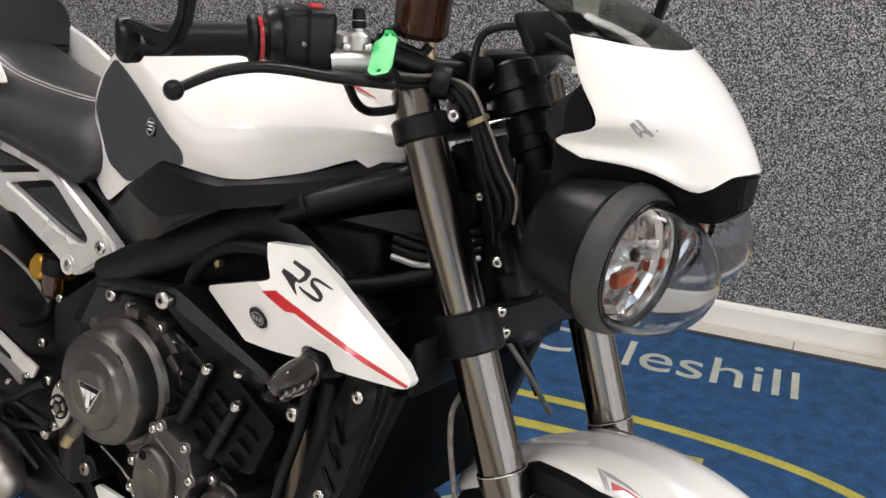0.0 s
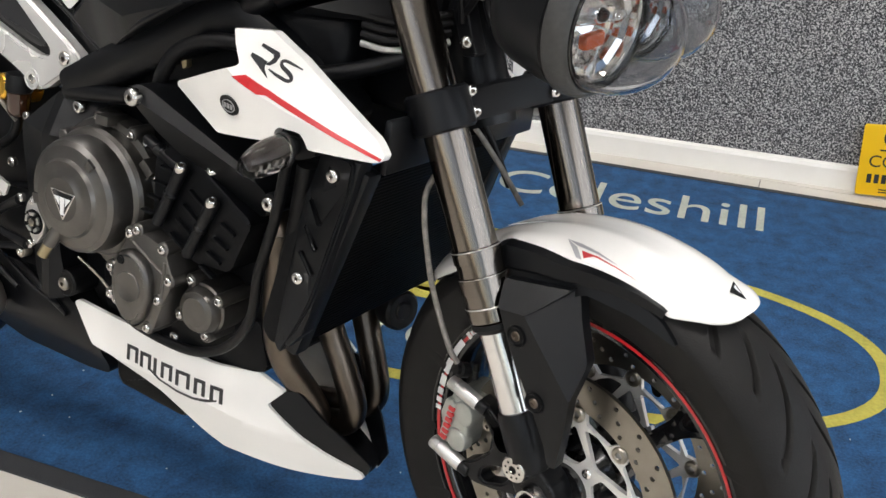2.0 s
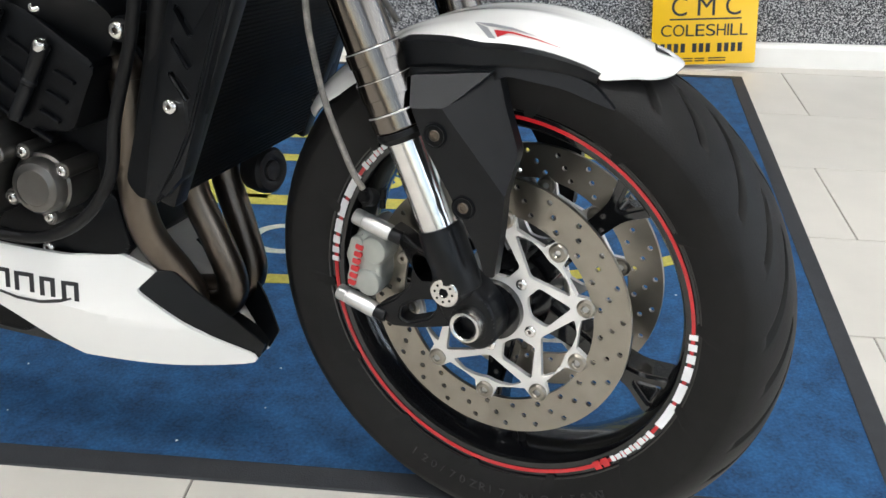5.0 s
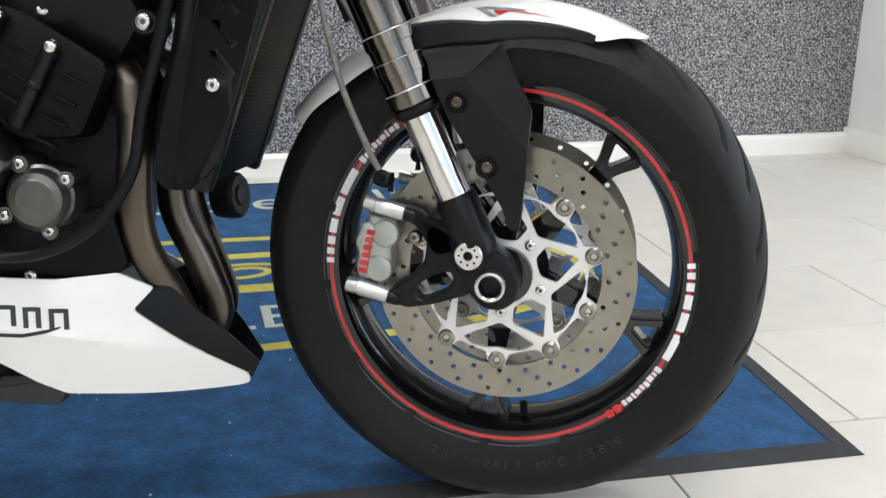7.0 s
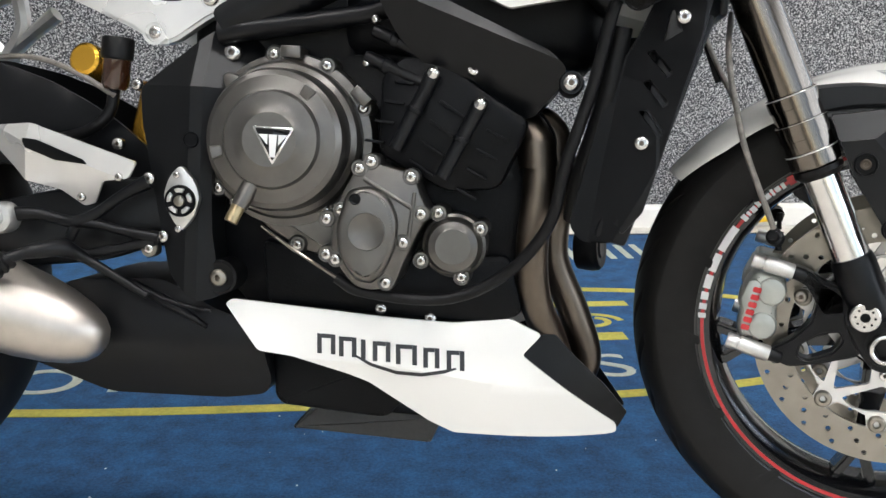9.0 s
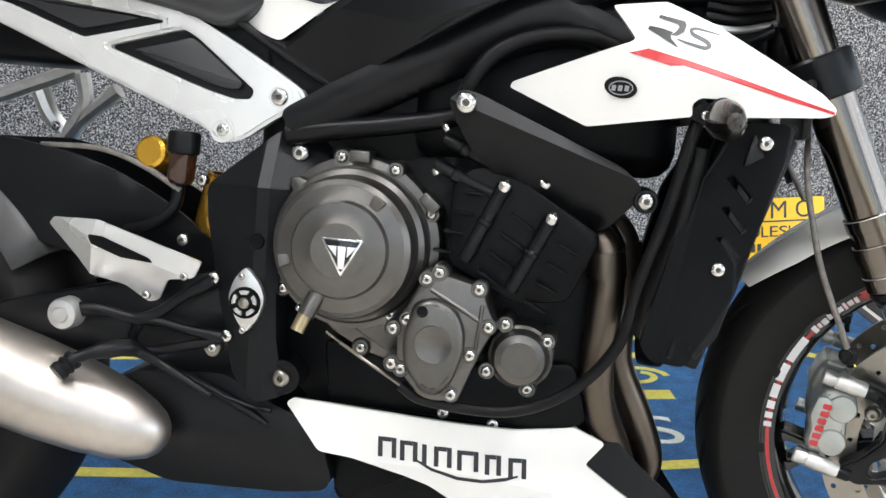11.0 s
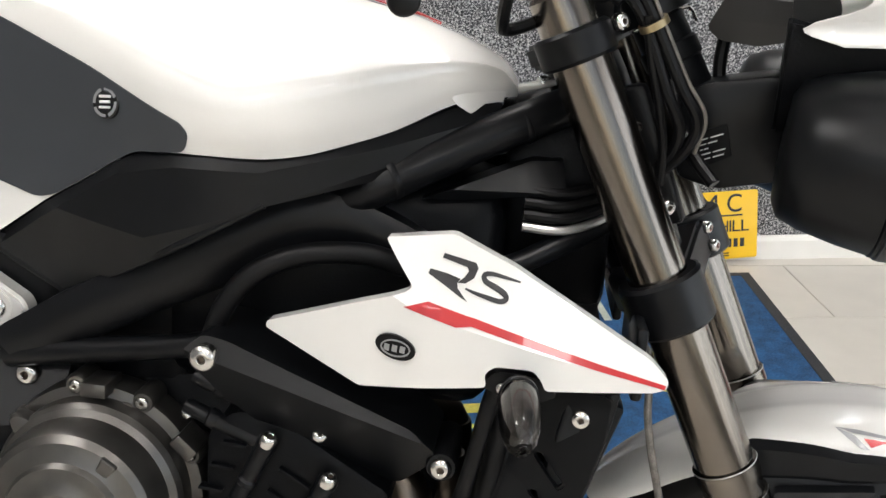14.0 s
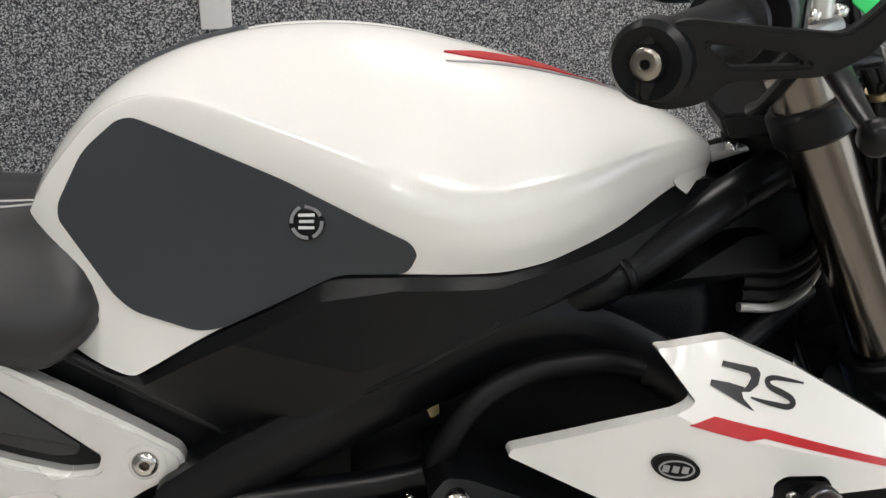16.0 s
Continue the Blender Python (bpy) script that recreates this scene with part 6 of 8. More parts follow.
for k, (x, z) in enumerate(((0.072, 0.648), (0.064, 0.619))):
    part("stub", lathe([(0, 0), (0.006, 0), (0.0075, 0.004), (0.0075, 0.022), (0.0092, 0.024), (0.0092, 0.030), (0.0078, 0.032), (0.0085, 0.075), (0, 0.075)], (x, -0.142, z), (1, 0, -0.40), 16), M_FRAME, coil)
    bolt((x + 0.002, -0.142, z + 0.012 - 0.02 * k), 0.0058, coil, (-0.6, 0, 0.8), h=0.9)
brk = rounded([(0.080, 0.690), (0.094, 0.702), (0.112, 0.698), (0.150, 0.682), (0.270, 0.632), (0.290, 0.614), (0.286, 0.596), (0.258, 0.562), (0.235, 0.556), (0.190, 0.580), (0.138, 0.606), (0.104, 0.640), (0.088, 0.668)], 0.006)
HC = ((0.10, 0.684), (0.31, 0.612))
part("cylinder_head_cover", skin(brk, lambda x, z: 0.197 - 0.78 * max(0, (0.684 - 0.343 * (x - 0.10)) - z) - 0.55 * max(0, z - (0.684 - 0.343 * (x - 0.10))) - 0.10 * max(0, x - 0.1), 0, 0.09, step=0.012, edge=0.006, folds=[HC]), M_BLACKP, eng, "matt black plastic cylinder head side cover", angle=20)
bolt((0.100, -0.203, 0.687), 0.0125, eng, h=0.5)
part("head_boss", lathe([(0, 0.170), (0.012, 0.170), (0.0135, 0.166), (0.0135, 0.10)], (0.296, 0, 0.599), (0, -1, 0), 20), M_BLACKP, eng)
bolt((0.296, -0.172, 0.599), 0.0105, eng, h=0.5)
bolt((0.188, -0.152, 0.609), 0.0075, eng, (0.2, -0.8, 0.4), h=0.4)
ins = part("inspection_cover", lathe([(0, 0.006), (0.014, 0.006), (0.0185, 0.0048), (0.0205, 0.0015), (0.0205, -0.010)], (0, 0, 0), (0, -1, 0), 32), M_ENGINE, eng, "", Matrix.Translation((-0.076, -0.140, 0.572)) @ Matrix.Rotation(radians(38), 4, "Y") @ Matrix.Diagonal((1.45, 1, 0.62, 1)))
# black bar on the cover, painting the shade of a slot that isn't cut
part("cover_slot", box((-0.014, -0.0072, -0.0016), (0.014, -0.004, 0.0016), 0.001), M_BLOCK, ins, "", Matrix.Translation((-0.076, -0.140, 0.572)) @ Matrix.Rotation(radians(-38), 4, "Y"))
for x, z, q in ((-0.024, 0.620, 0), (0.060, 0.574, 42)):
    part("cover_tab", box((-0.012, -0.138, -0.007), (0.012, -0.10, 0.007), 0.002), M_ENGINE, eng, "", Matrix.Translation((x, 0, z)) @ Matrix.Rotation(radians(q), 4, "Y"))
# oil filler stub
part("oil_filler", tube([(-0.041, -0.176, 0.487), (-0.052, -0.186, 0.462), (-0.060, -0.192, 0.443)], [0.012, 0.010, 0.0095], 18, 4), M_ENGINE, eng)
part("oil_cap", tube([(-0.060, -0.1915, 0.445), (-0.067, -0.198, 0.426)], 0.0078, 18, 1), M_BRASS, eng, "brass end of the clutch lever stub")
bolt((-0.075, -0.17, 0.447), 0.005, eng, (-0.8, -0.5, 0.2))
# clutch cover badge: a plain triangle, black with a bright edge
tri_o = [(-0.046, 0.533), (0.002, 0.533), (-0.0215, 0.491)]
part("badge_rim", plate(rounded(tri_o, 0.003), 0.2022, 0.003, 0.0004), M_CHROME, eng, "bright triangular badge rim")
c = Vector((-0.0217, 0.5205))
part("badge", plate(rounded([c + (Vector(p) - c) * 0.84 for p in tri_o], 0.002), 0.2030, 0.003, 0.0003), M_GLOSSB, eng, "gloss black triangular badge")
part("badge_mark", plate([(-0.0262, 0.5245), (-0.0168, 0.5245), (-0.0185, 0.500), (-0.0245, 0.500)], 0.2036, 0.002, 0.0), M_WHITEINK, eng)
part("badge_mark", plate([(-0.0375, 0.5245), (-0.0275, 0.5245), (-0.0275, 0.513)], 0.2036, 0.002, 0.0), M_WHITEINK, eng)
part("badge_mark", plate([(-0.0055, 0.5245), (-0.0155, 0.5245), (-0.0155, 0.513)], 0.2036, 0.002, 0.0), M_WHITEINK, eng)
# raised ribs round the clutch cover
for a in (55, 195):
    a = radians(a)
    p = Vector((CLX + 0.058 * math.cos(a), CLZ + 0.058 * math.sin(a)))
    d = Vector((math.cos(a), math.sin(a)))
    n = Vector((-d.y, d.x))
    part("cover_lug", plate(rounded([p + n * 0.006, p + d * 0.014 + n * 0.008, p + d * 0.014 - n * 0.008, p - n * 0.006], 0.002), 0.1895, 0.012, 0.0015), M_ENGINE, eng)
part("cover_cap", plate(rounded([(-0.012, 0.607), (0.004, 0.606), (0.012, 0.598), (-0.012, 0.596)], 0.003), 0.125, 0.02, 0.002), M_ENGINE, eng)
part("case_shelf", plate(rounded([(-0.075, 0.45), (0.04, 0.46), (0.048, 0.42), (0.040, 0.380), (-0.005, 0.392), (-0.05, 0.415)], 0.01), 0.118, 0.03, 0.006), M_ENGINE, eng)
part("lower_case", plate(rounded([(-0.06, 0.40), (0.05, 0.38), (0.24, 0.40), (0.26, 0.33), (0.22, 0.315), (-0.05, 0.32)], 0.012), 0.098, 0.03, 0.005), M_BLOCK, eng)
for x, z in ((0.255, 0.408), (0.09, 0.325), (0.150, 0.318)):
    bolt((x, -0.10, z), 0.0085, eng)
# clutch cable and hoses
part("clutch_cable", tube([(0.340, -0.190, 0.690), (0.333, -0.192, 0.671), (0.318, -0.185, 0.593), (0.296, -0.180, 0.512), (0.282, -0.172, 0.443), (0.236, -0.160, 0.383), (0.168, -0.152, 0.350), (0.077, -0.152, 0.352), (0.045, -0.150, 0.366)], 0.0068, 12, 6), M_SOFT, bike, "black sheathed clutch cable")
part("cable_wire", tube([(0.045, -0.150, 0.366), (-0.01, -0.145, 0.395), (-0.045, -0.155, 0.420)], 0.0019, 8, 2), M_STEELD, bike)
# exhaust headers
for k, pts in enumerate((
        [(0.235, -0.085, 0.565), (0.262, -0.098, 0.535), (0.268, -0.100, 0.483), (0.265, -0.095, 0.410), (0.272, -0.080, 0.350), (0.295, -0.052, 0.295), (0.306, -0.036, 0.258), (0.285, -0.03, 0.235), (0.22, -0.03, 0.228)],
        [(0.245, -0.01, 0.57), (0.285, -0.012, 0.54), (0.290, -0.012, 0.45), (0.292, -0.010, 0.39), (0.322, -0.005, 0.325), (0.342, 0.0, 0.268), (0.325, 0.0, 0.237), (0.26, 0.0, 0.226), (0.2, 0.0, 0.22)],
        [(0.245, 0.07, 0.57), (0.285, 0.075, 0.54), (0.290, 0.075, 0.45), (0.292, 0.075, 0.39), (0.318, 0.07, 0.325), (0.338, 0.065, 0.268), (0.322, 0.06, 0.24), (0.26, 0.05, 0.228), (0.2, 0.04, 0.22)])):
    part("exhaust_header", tube(pts, 0.0195, 22, 6), M_HEADER, bike, "heat-tinted steel exhaust header pipe")
    part("header_flange", tube([pts[1], (pts[1][0] + 0.004, pts[1][1], pts[1][2] - 0.03)], 0.0225, 20, 1), M_HEADER, bike)

# -- radiator, shrouds and the lamp at the side
TILT_R = math.atan2(0.08, 0.26)
rad = new("radiator")
rad.parent = bike
tagged(rad, "black radiator with fine fins and side shrouds")
RM = Matrix.Translation((0.392, 0, 0.548)) @ Matrix.Rotation(TILT_R, 4, "Y")
bm = box((-0.018, -0.172, -0.115), (0.006, 0.172, 0.125), 0.002)
part("core", bm, M_CORE, rad, "black radiator core", RM)
for i in range(48):
    z = -0.112 + 0.005 * i
    part("fin", box((0.006, -0.165, z), (0.0065, 0.165, z + 0.0022)), M_CORE, rad, "", RM, smooth=False)
for y in (-0.172, 0.172):
    part("end_tank", box((-0.026, y - 0.014, -0.125), (0.010, y + 0.014, 0.135), 0.005), M_BLACKP, rad, "", RM)
shr = rounded([(0.378, 0.690), (0.430, 0.690), (0.427, 0.654), (0.392, 0.515), (0.377, 0.480), (0.350, 0.430), (0.318, 0.428), (0.304, 0.445), (0.338, 0.606), (0.360, 0.645)], 0.008)
slots = [rounded([(0.372 - 0.002 * i, 0.632 - 0.031 * i), (0.378 - 0.002 * i, 0.634 - 0.031 * i), (0.397 - 0.002 * i, 0.612 - 0.031 * i), (0.393 - 0.002 * i, 0.608 - 0.031 * i)], 0.002) for i in range(3)]
for sd in (1, -1):
    bm = holed(shr, slots, 0.204 * sd, 0.010 * sd)
    for v in bm.verts:
        v.co.y += sd * (0.9 * max(0, 0.352 + (v.co.z - 0.45) * 0.17 - v.co.x) + 0.10 * max(0, 0.50 - v.co.z))
    bmesh.ops.bevel(bm, geom=[e for e in bm.edges if len(e.link_faces) == 2 and e.calc_face_angle(0) > 0.9], offset=0.002, segments=2, affect="EDGES")
    sh = part("shroud", bm, M_BLACKP, rad, "matt black radiator side shroud with slanted slots")
    part("shroud_back", plate(shr, 0.176 * sd, 0.004 * sd, 0.0), M_BLOCK, rad)
    part("shroud_rim", plate([(0.395, 0.69), (0.435, 0.69), (0.428, 0.65), (0.38, 0.465), (0.36, 0.44), (0.35, 0.45)], 0.197 * sd, 0.026 * sd, 0.003), M_BLACKP, rad)
for sd in (1, -1):
    part("top_panel", box((0.444, min(0.055 * sd, (0.1865 + 0.0115 * sd) * sd), 0.676), (0.454, max(0.055 * sd, (0.1865 + 0.0115 * sd) * sd), 0.738), 0.004), M_BLACKP, rad)
bolt((0.405, -0.205, 0.669), 0.0085, rad)
bolt((0.372, -0.205, 0.538), 0.0085, rad)
part("hose", tube([(0.345, -0.17, 0.66), (0.335, -0.165, 0.58), (0.315, -0.15, 0.50), (0.31, -0.12, 0.45)], 0.012, 12, 5), M_SOFT, rad)
part("horn", lathe([(0, 0.012), (0.012, 0.013), (0.014, 0.010), (0.02, 0.012), (0.026, 0.012), (0.030, 0.008), (0.031, 0.0), (0.028, -0.02), (0, -0.02)], (0.345, 0.085, 0.398), (0.93, -0.3, 0.1), 32), M_SOFT, bike, "round black horn")
part("horn_bracket", tube([(0.34, 0.085, 0.40), (0.33, 0.085, 0.44), (0.35, 0.08, 0.46)], 0.006, 8, 3), M_FRAME, bike)

sig = new("turn_signal")
sig.parent = bike
tagged(sig, "small smoked turn signal on a black stalk")
part("socket", skin(rounded([(0.325, 0.690), (0.336, 0.705), (0.374, 0.702), (0.386, 0.688), (0.36, 0.676)], 0.006), wing_lat, -0.002, 0.02, step=0.02), M_SOFT, sig)
part("stalk", tube([(0.352, -0.200, 0.692), (0.354, -0.216, 0.692), (0.355, -0.226, 0.691)], [0.013, 0.0105, 0.012], 14, 4), M_SOFT, sig)
SIG = Matrix.Translation((0.355, -0.228, 0.690)) @ Matrix.Rotation(radians(4), 4, "Z") @ Matrix.Rotation(radians(5), 4, "X") @ Matrix.Diagonal((0.86, 1, 1.08, 1))
part("lens", lathe([(0, -0.001), (0.0130, 0.0), (0.0165, 0.003), (0.0185, 0.012), (0.0188, 0.028), (0.0172, 0.046), (0.0135, 0.062), (0.0080, 0.074), (0.0030, 0.0795), (0, 0.080)], (0, 0, 0), (0, -1, 0), 32), M_SMOKELENS, sig, "smoked lens", SIG)
part("lamp_body", lathe([(0, 0.004), (0.0120, 0.006), (0.0135, 0.020), (0.0115, 0.045), (0.0060, 0.064), (0, 0.068)], (-0.001, 0, 0.0015), (0, -1, 0), 9), M_ENGINE, sig, "", SIG, smooth=False)
for i in range(5):
    part("lamp_cell", lathe([(0.0030, 0.0), (0.0055, 0.0045), (0.0062, 0.0045), (0.0036, -0.001)], (0.0115 - 0.0012 * i, -0.012 - 0.0115 * i, -0.003), (0.94, -0.25, -0.2), 8, closed=True), M_CHROME, sig, "", SIG, smooth=False)
part("lens_rim", lathe([(0.0160, -0.002), (0.0186, 0.001), (0.0190, 0.005), (0.0178, 0.006)], (0, 0, 0), (0, -1, 0), 32, closed=True), M_SOFT, sig, "", SIG)
bolt((0.342, -0.216, 0.692), 0.0055, bike)
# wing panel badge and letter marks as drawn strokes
def catmull_flat(pts):
    return [(p.x, p.y) for p in catmull([(a, b, 0) for a, b in pts], 4)]


def widths(pts, w):
    return [interp(list(enumerate(w)), i / 4) for i in range(4 * (len(pts) - 1) + 1)]


part("wing_badge", skin([(0.256 + 0.0165 * math.cos(a), 0.714 + 0.0105 * math.sin(a) - 0.12 * 0.0165 * math.cos(a)) for a in [i * math.pi / 14 for i in range(28)]], wing_lat, 0.0035, 0.006, step=0.02, edge=0.0015), M_SOFT, bike, "black oval rubber plug badge")
stroke([(0.2445 + 0.0235 * (0.5 - 0.5 * math.cos(a)), 0.7135 + 0.0068 * math.sin(a)) for a in [k * math.pi / 10 for k in range(21)]], 0.0011, wing_lat, 0.0044, bike, M_SILVERINK, "badge_ring", thick=0.001)
for xx in (0.249, 0.2555, 0.262):
    stroke([(xx - 0.002, 0.7135), (xx + 0.0022, 0.7130)], 0.0055, wing_lat, 0.0044, bike, M_SILVERINK, "badge_bar", thick=0.001)
for poly in ([(0.2886, 0.7901), (0.3023, 0.7873), (0.3136, 0.7849), (0.3158, 0.7812), (0.3133, 0.7739), (0.3068, 0.7696), (0.3005, 0.7697), (0.3056, 0.7740), (0.3086, 0.7784), (0.3072, 0.7813), (0.2874, 0.7868)], [(0.2788, 0.7782), (0.2922, 0.7758), (0.3029, 0.7726), (0.3005, 0.7697), (0.3013, 0.7657), (0.3093, 0.7568), (0.3052, 0.7587), (0.2913, 0.7670), (0.2776, 0.7746)]):
    part("letter_mark", skin(poly, wing_lat, 0.0008, 0.0006, step=0.01, edge=0), M_BLACKINK, bike)
pts = [(0.3488, 0.7735), (0.3376, 0.7760), (0.3265, 0.7780), (0.3207, 0.7767), (0.3224, 0.7722), (0.3306, 0.7683), (0.3375, 0.7642), (0.3388, 0.7605), (0.3341, 0.7589), (0.3245, 0.7609), (0.3142, 0.7636), (0.3072, 0.7660)]
stroke(catmull_flat(pts), widths(pts, [0.0012, 0.0024, 0.0032, 0.0038, 0.0040, 0.0044, 0.0044, 0.0040, 0.0036, 0.0034, 0.0024, 0.0012]), wing_lat, 0.0008, bike, M_BLACKINK, "letter_mark")

# black intake duct, hoses and brackets behind the fork
for sd in (1, -1):
    bm = skin(rounded([(0.2565, 0.8150), (0.300, 0.8330), (0.3485, 0.8520), (0.376, 0.8530), (0.380, 0.8310), (0.3515, 0.8225), (0.300, 0.8165)], 0.002), lambda x, z: 0.118 - 0.26 * max(0, x - 0.258) - 0.55 * max(0, z - 0.826) - 0.9 * max(0, 0.826 - z), 0, 0.05, step=0.012, edge=0.003, side=sd, folds=[((0.2, 0.826), (0.4, 0.826))])
    part("intake_duct", bm, M_BLACKP, bike, "matt black intake duct", angle=12)
for k in range(4):
    z = 0.828 - 0.011 * k
    part("loom_hose", tube([(0.345, -0.088, z), (0.38, -0.082, z - 0.002), (0.412, -0.064, z + 0.006), (0.435, -0.04, z + 0.016)], 0.0052 if k < 3 else 0.0042, 10, 5), M_SOFT if k < 3 else M_ALU, bike)
for sd in (1, -1):
    part("frame_brace", tube([(0.29, -0.115 * sd, 0.745), (0.35, -0.09 * sd, 0.765), (0.42, -0.05 * sd, 0.80)], [0.012, 0.010, 0.012], 12, 4), M_FRAME, bike)
    part("arch_hose", tube([(0.090, -0.150 * sd, 0.690), (0.100, -0.152 * sd, 0.715), (0.122, -0.150 * sd, 0.745), (0.162, -0.145 * sd, 0.765), (0.215, -0.14 * sd, 0.770), (0.25, -0.13 * sd, 0.76)], 0.0095, 12, 6), M_SOFT, bike, "black hose arching over the head cover")
    part("frame_lower_tube", tube([(-0.115, -0.112 * sd, 0.640), (-0.02, -0.118 * sd, 0.654), (0.06, -0.125 * sd, 0.668), (0.10, -0.13 * sd, 0.680)], [0.014, 0.012, 0.011, 0.012], 12, 4), M_FRAME, bike, "satin black lower frame strut")
part("airbox", box((0.02, -0.095, 0.62), (0.33, 0.095, 0.83), 0.03, seg=3), M_BLOCK, bike, "black airbox")
part("head_cover", box((0.325, -0.048, 0.715), (0.425, 0.048, 0.885), 0.012), M_BLOCK, bike, "black cover behind the steering head")
part("under_tray", box((-0.16, -0.085, 0.60), (0.05, 0.085, 0.78), 0.02, seg=3), M_BLOCK, bike)
part("tail_tray", box((-0.58, -0.080, 0.70), (-0.14, 0.080, 0.81), 0.02, seg=3), M_BLOCK, bike)
part("weld_tab", plate(rounded([(0.085, 0.728), (0.096, 0.732), (0.098, 0.716), (0.091, 0.712)], 0.002), 0.11, 0.01, 0.001), M_BRASS, bike)
part("tank_bracket", plate(rounded([(0.325, 0.912), (0.362, 0.921), (0.366, 0.916), (0.33, 0.905)], 0.002), 0.034, 0.03, 0.001), M_ALU, bike)
bolt((0.352, -0.028, 0.920), 0.007, bike, (0, 0, 1))
for sd in (1, -1):
    part("tank_tongue", skin(rounded([(0.276, 0.902), (0.281, 0.896), (0.294, 0.888), (0.318, 0.897), (0.322, 0.912), (0.300, 0.918)], 0.003), lambda x, z: smooth_interp(T_HALF, x) * 0.93 + 0.001, 0, 0.012, step=0.01, edge=0.002, side=sd), M_WHITE, tank, "small white tongue at the front of the tank")
# red stripes along the two upper ridges of the tank
for sd in (1, -1):
    for shift, wide, ink in ((0.0, 0.0062, M_RED), (0.0115, 0.0013, M_SILVERINK)):
        bm = bmesh.new()
        rows = []
        for i in range(40):
            x = 0.098 + 0.152 * i / 39
            half = tank_half(x)
            w = min(1.0, 0.1 + i / 9, 0.08 + (39 - i) / 7)
            c0 = 0.071 - 0.27 * (x - 0.098)
            row = []
            for lat in (c0 + shift - wide * w, c0 + shift + wide * w):
                z = next(p.y + (q.y - p.y) * (lat - p.x) / max(1e-6, q.x - p.x) for p, q in zip(half, half[1:]) if q.x >= lat)
                row.append(bm.verts.new((x, -sd * lat, z + 0.0012)))
            rows.append(row)
        for a, b in zip(rows, rows[1:]):
            bm.faces.new((a[0], a[1], b[1], b[0]))
        r = bmesh.ops.extrude_face_region(bm, geom=bm.faces[:])
        bmesh.ops.translate(bm, verts=[v for v in r["geom"] if isinstance(v, bmesh.types.BMVert)], vec=(0, 0, -0.001))
        part("tank_stripe", bm, ink, tank, "thin coachline along the tank ridge")

# -- handlebar and controls
bar = new("handlebar")
bar.parent = bike
tagged(bar, "black tapered handlebar with rubber grips")
half_bar = [(0.252, -0.366, 1.042), (0.300, -0.270, 1.048), (0.335, -0.200, 1.049), (0.360, -0.155, 1.043), (0.385, -0.110, 1.030), (0.400, -0.070, 1.024), (0.404, 0.0, 1.024)]
full = half_bar + [(x, -y, z) for x, y, z in half_bar[-2::-1]]
part("bar", tube(full, [0.011, 0.011, 0.011, 0.0125, 0.014, 0.0145, 0.0145, 0.0145, 0.014, 0.0125, 0.011, 0.011, 0.011], 20, 6), M_FRAME, bar, "black tapered bar", STEER)
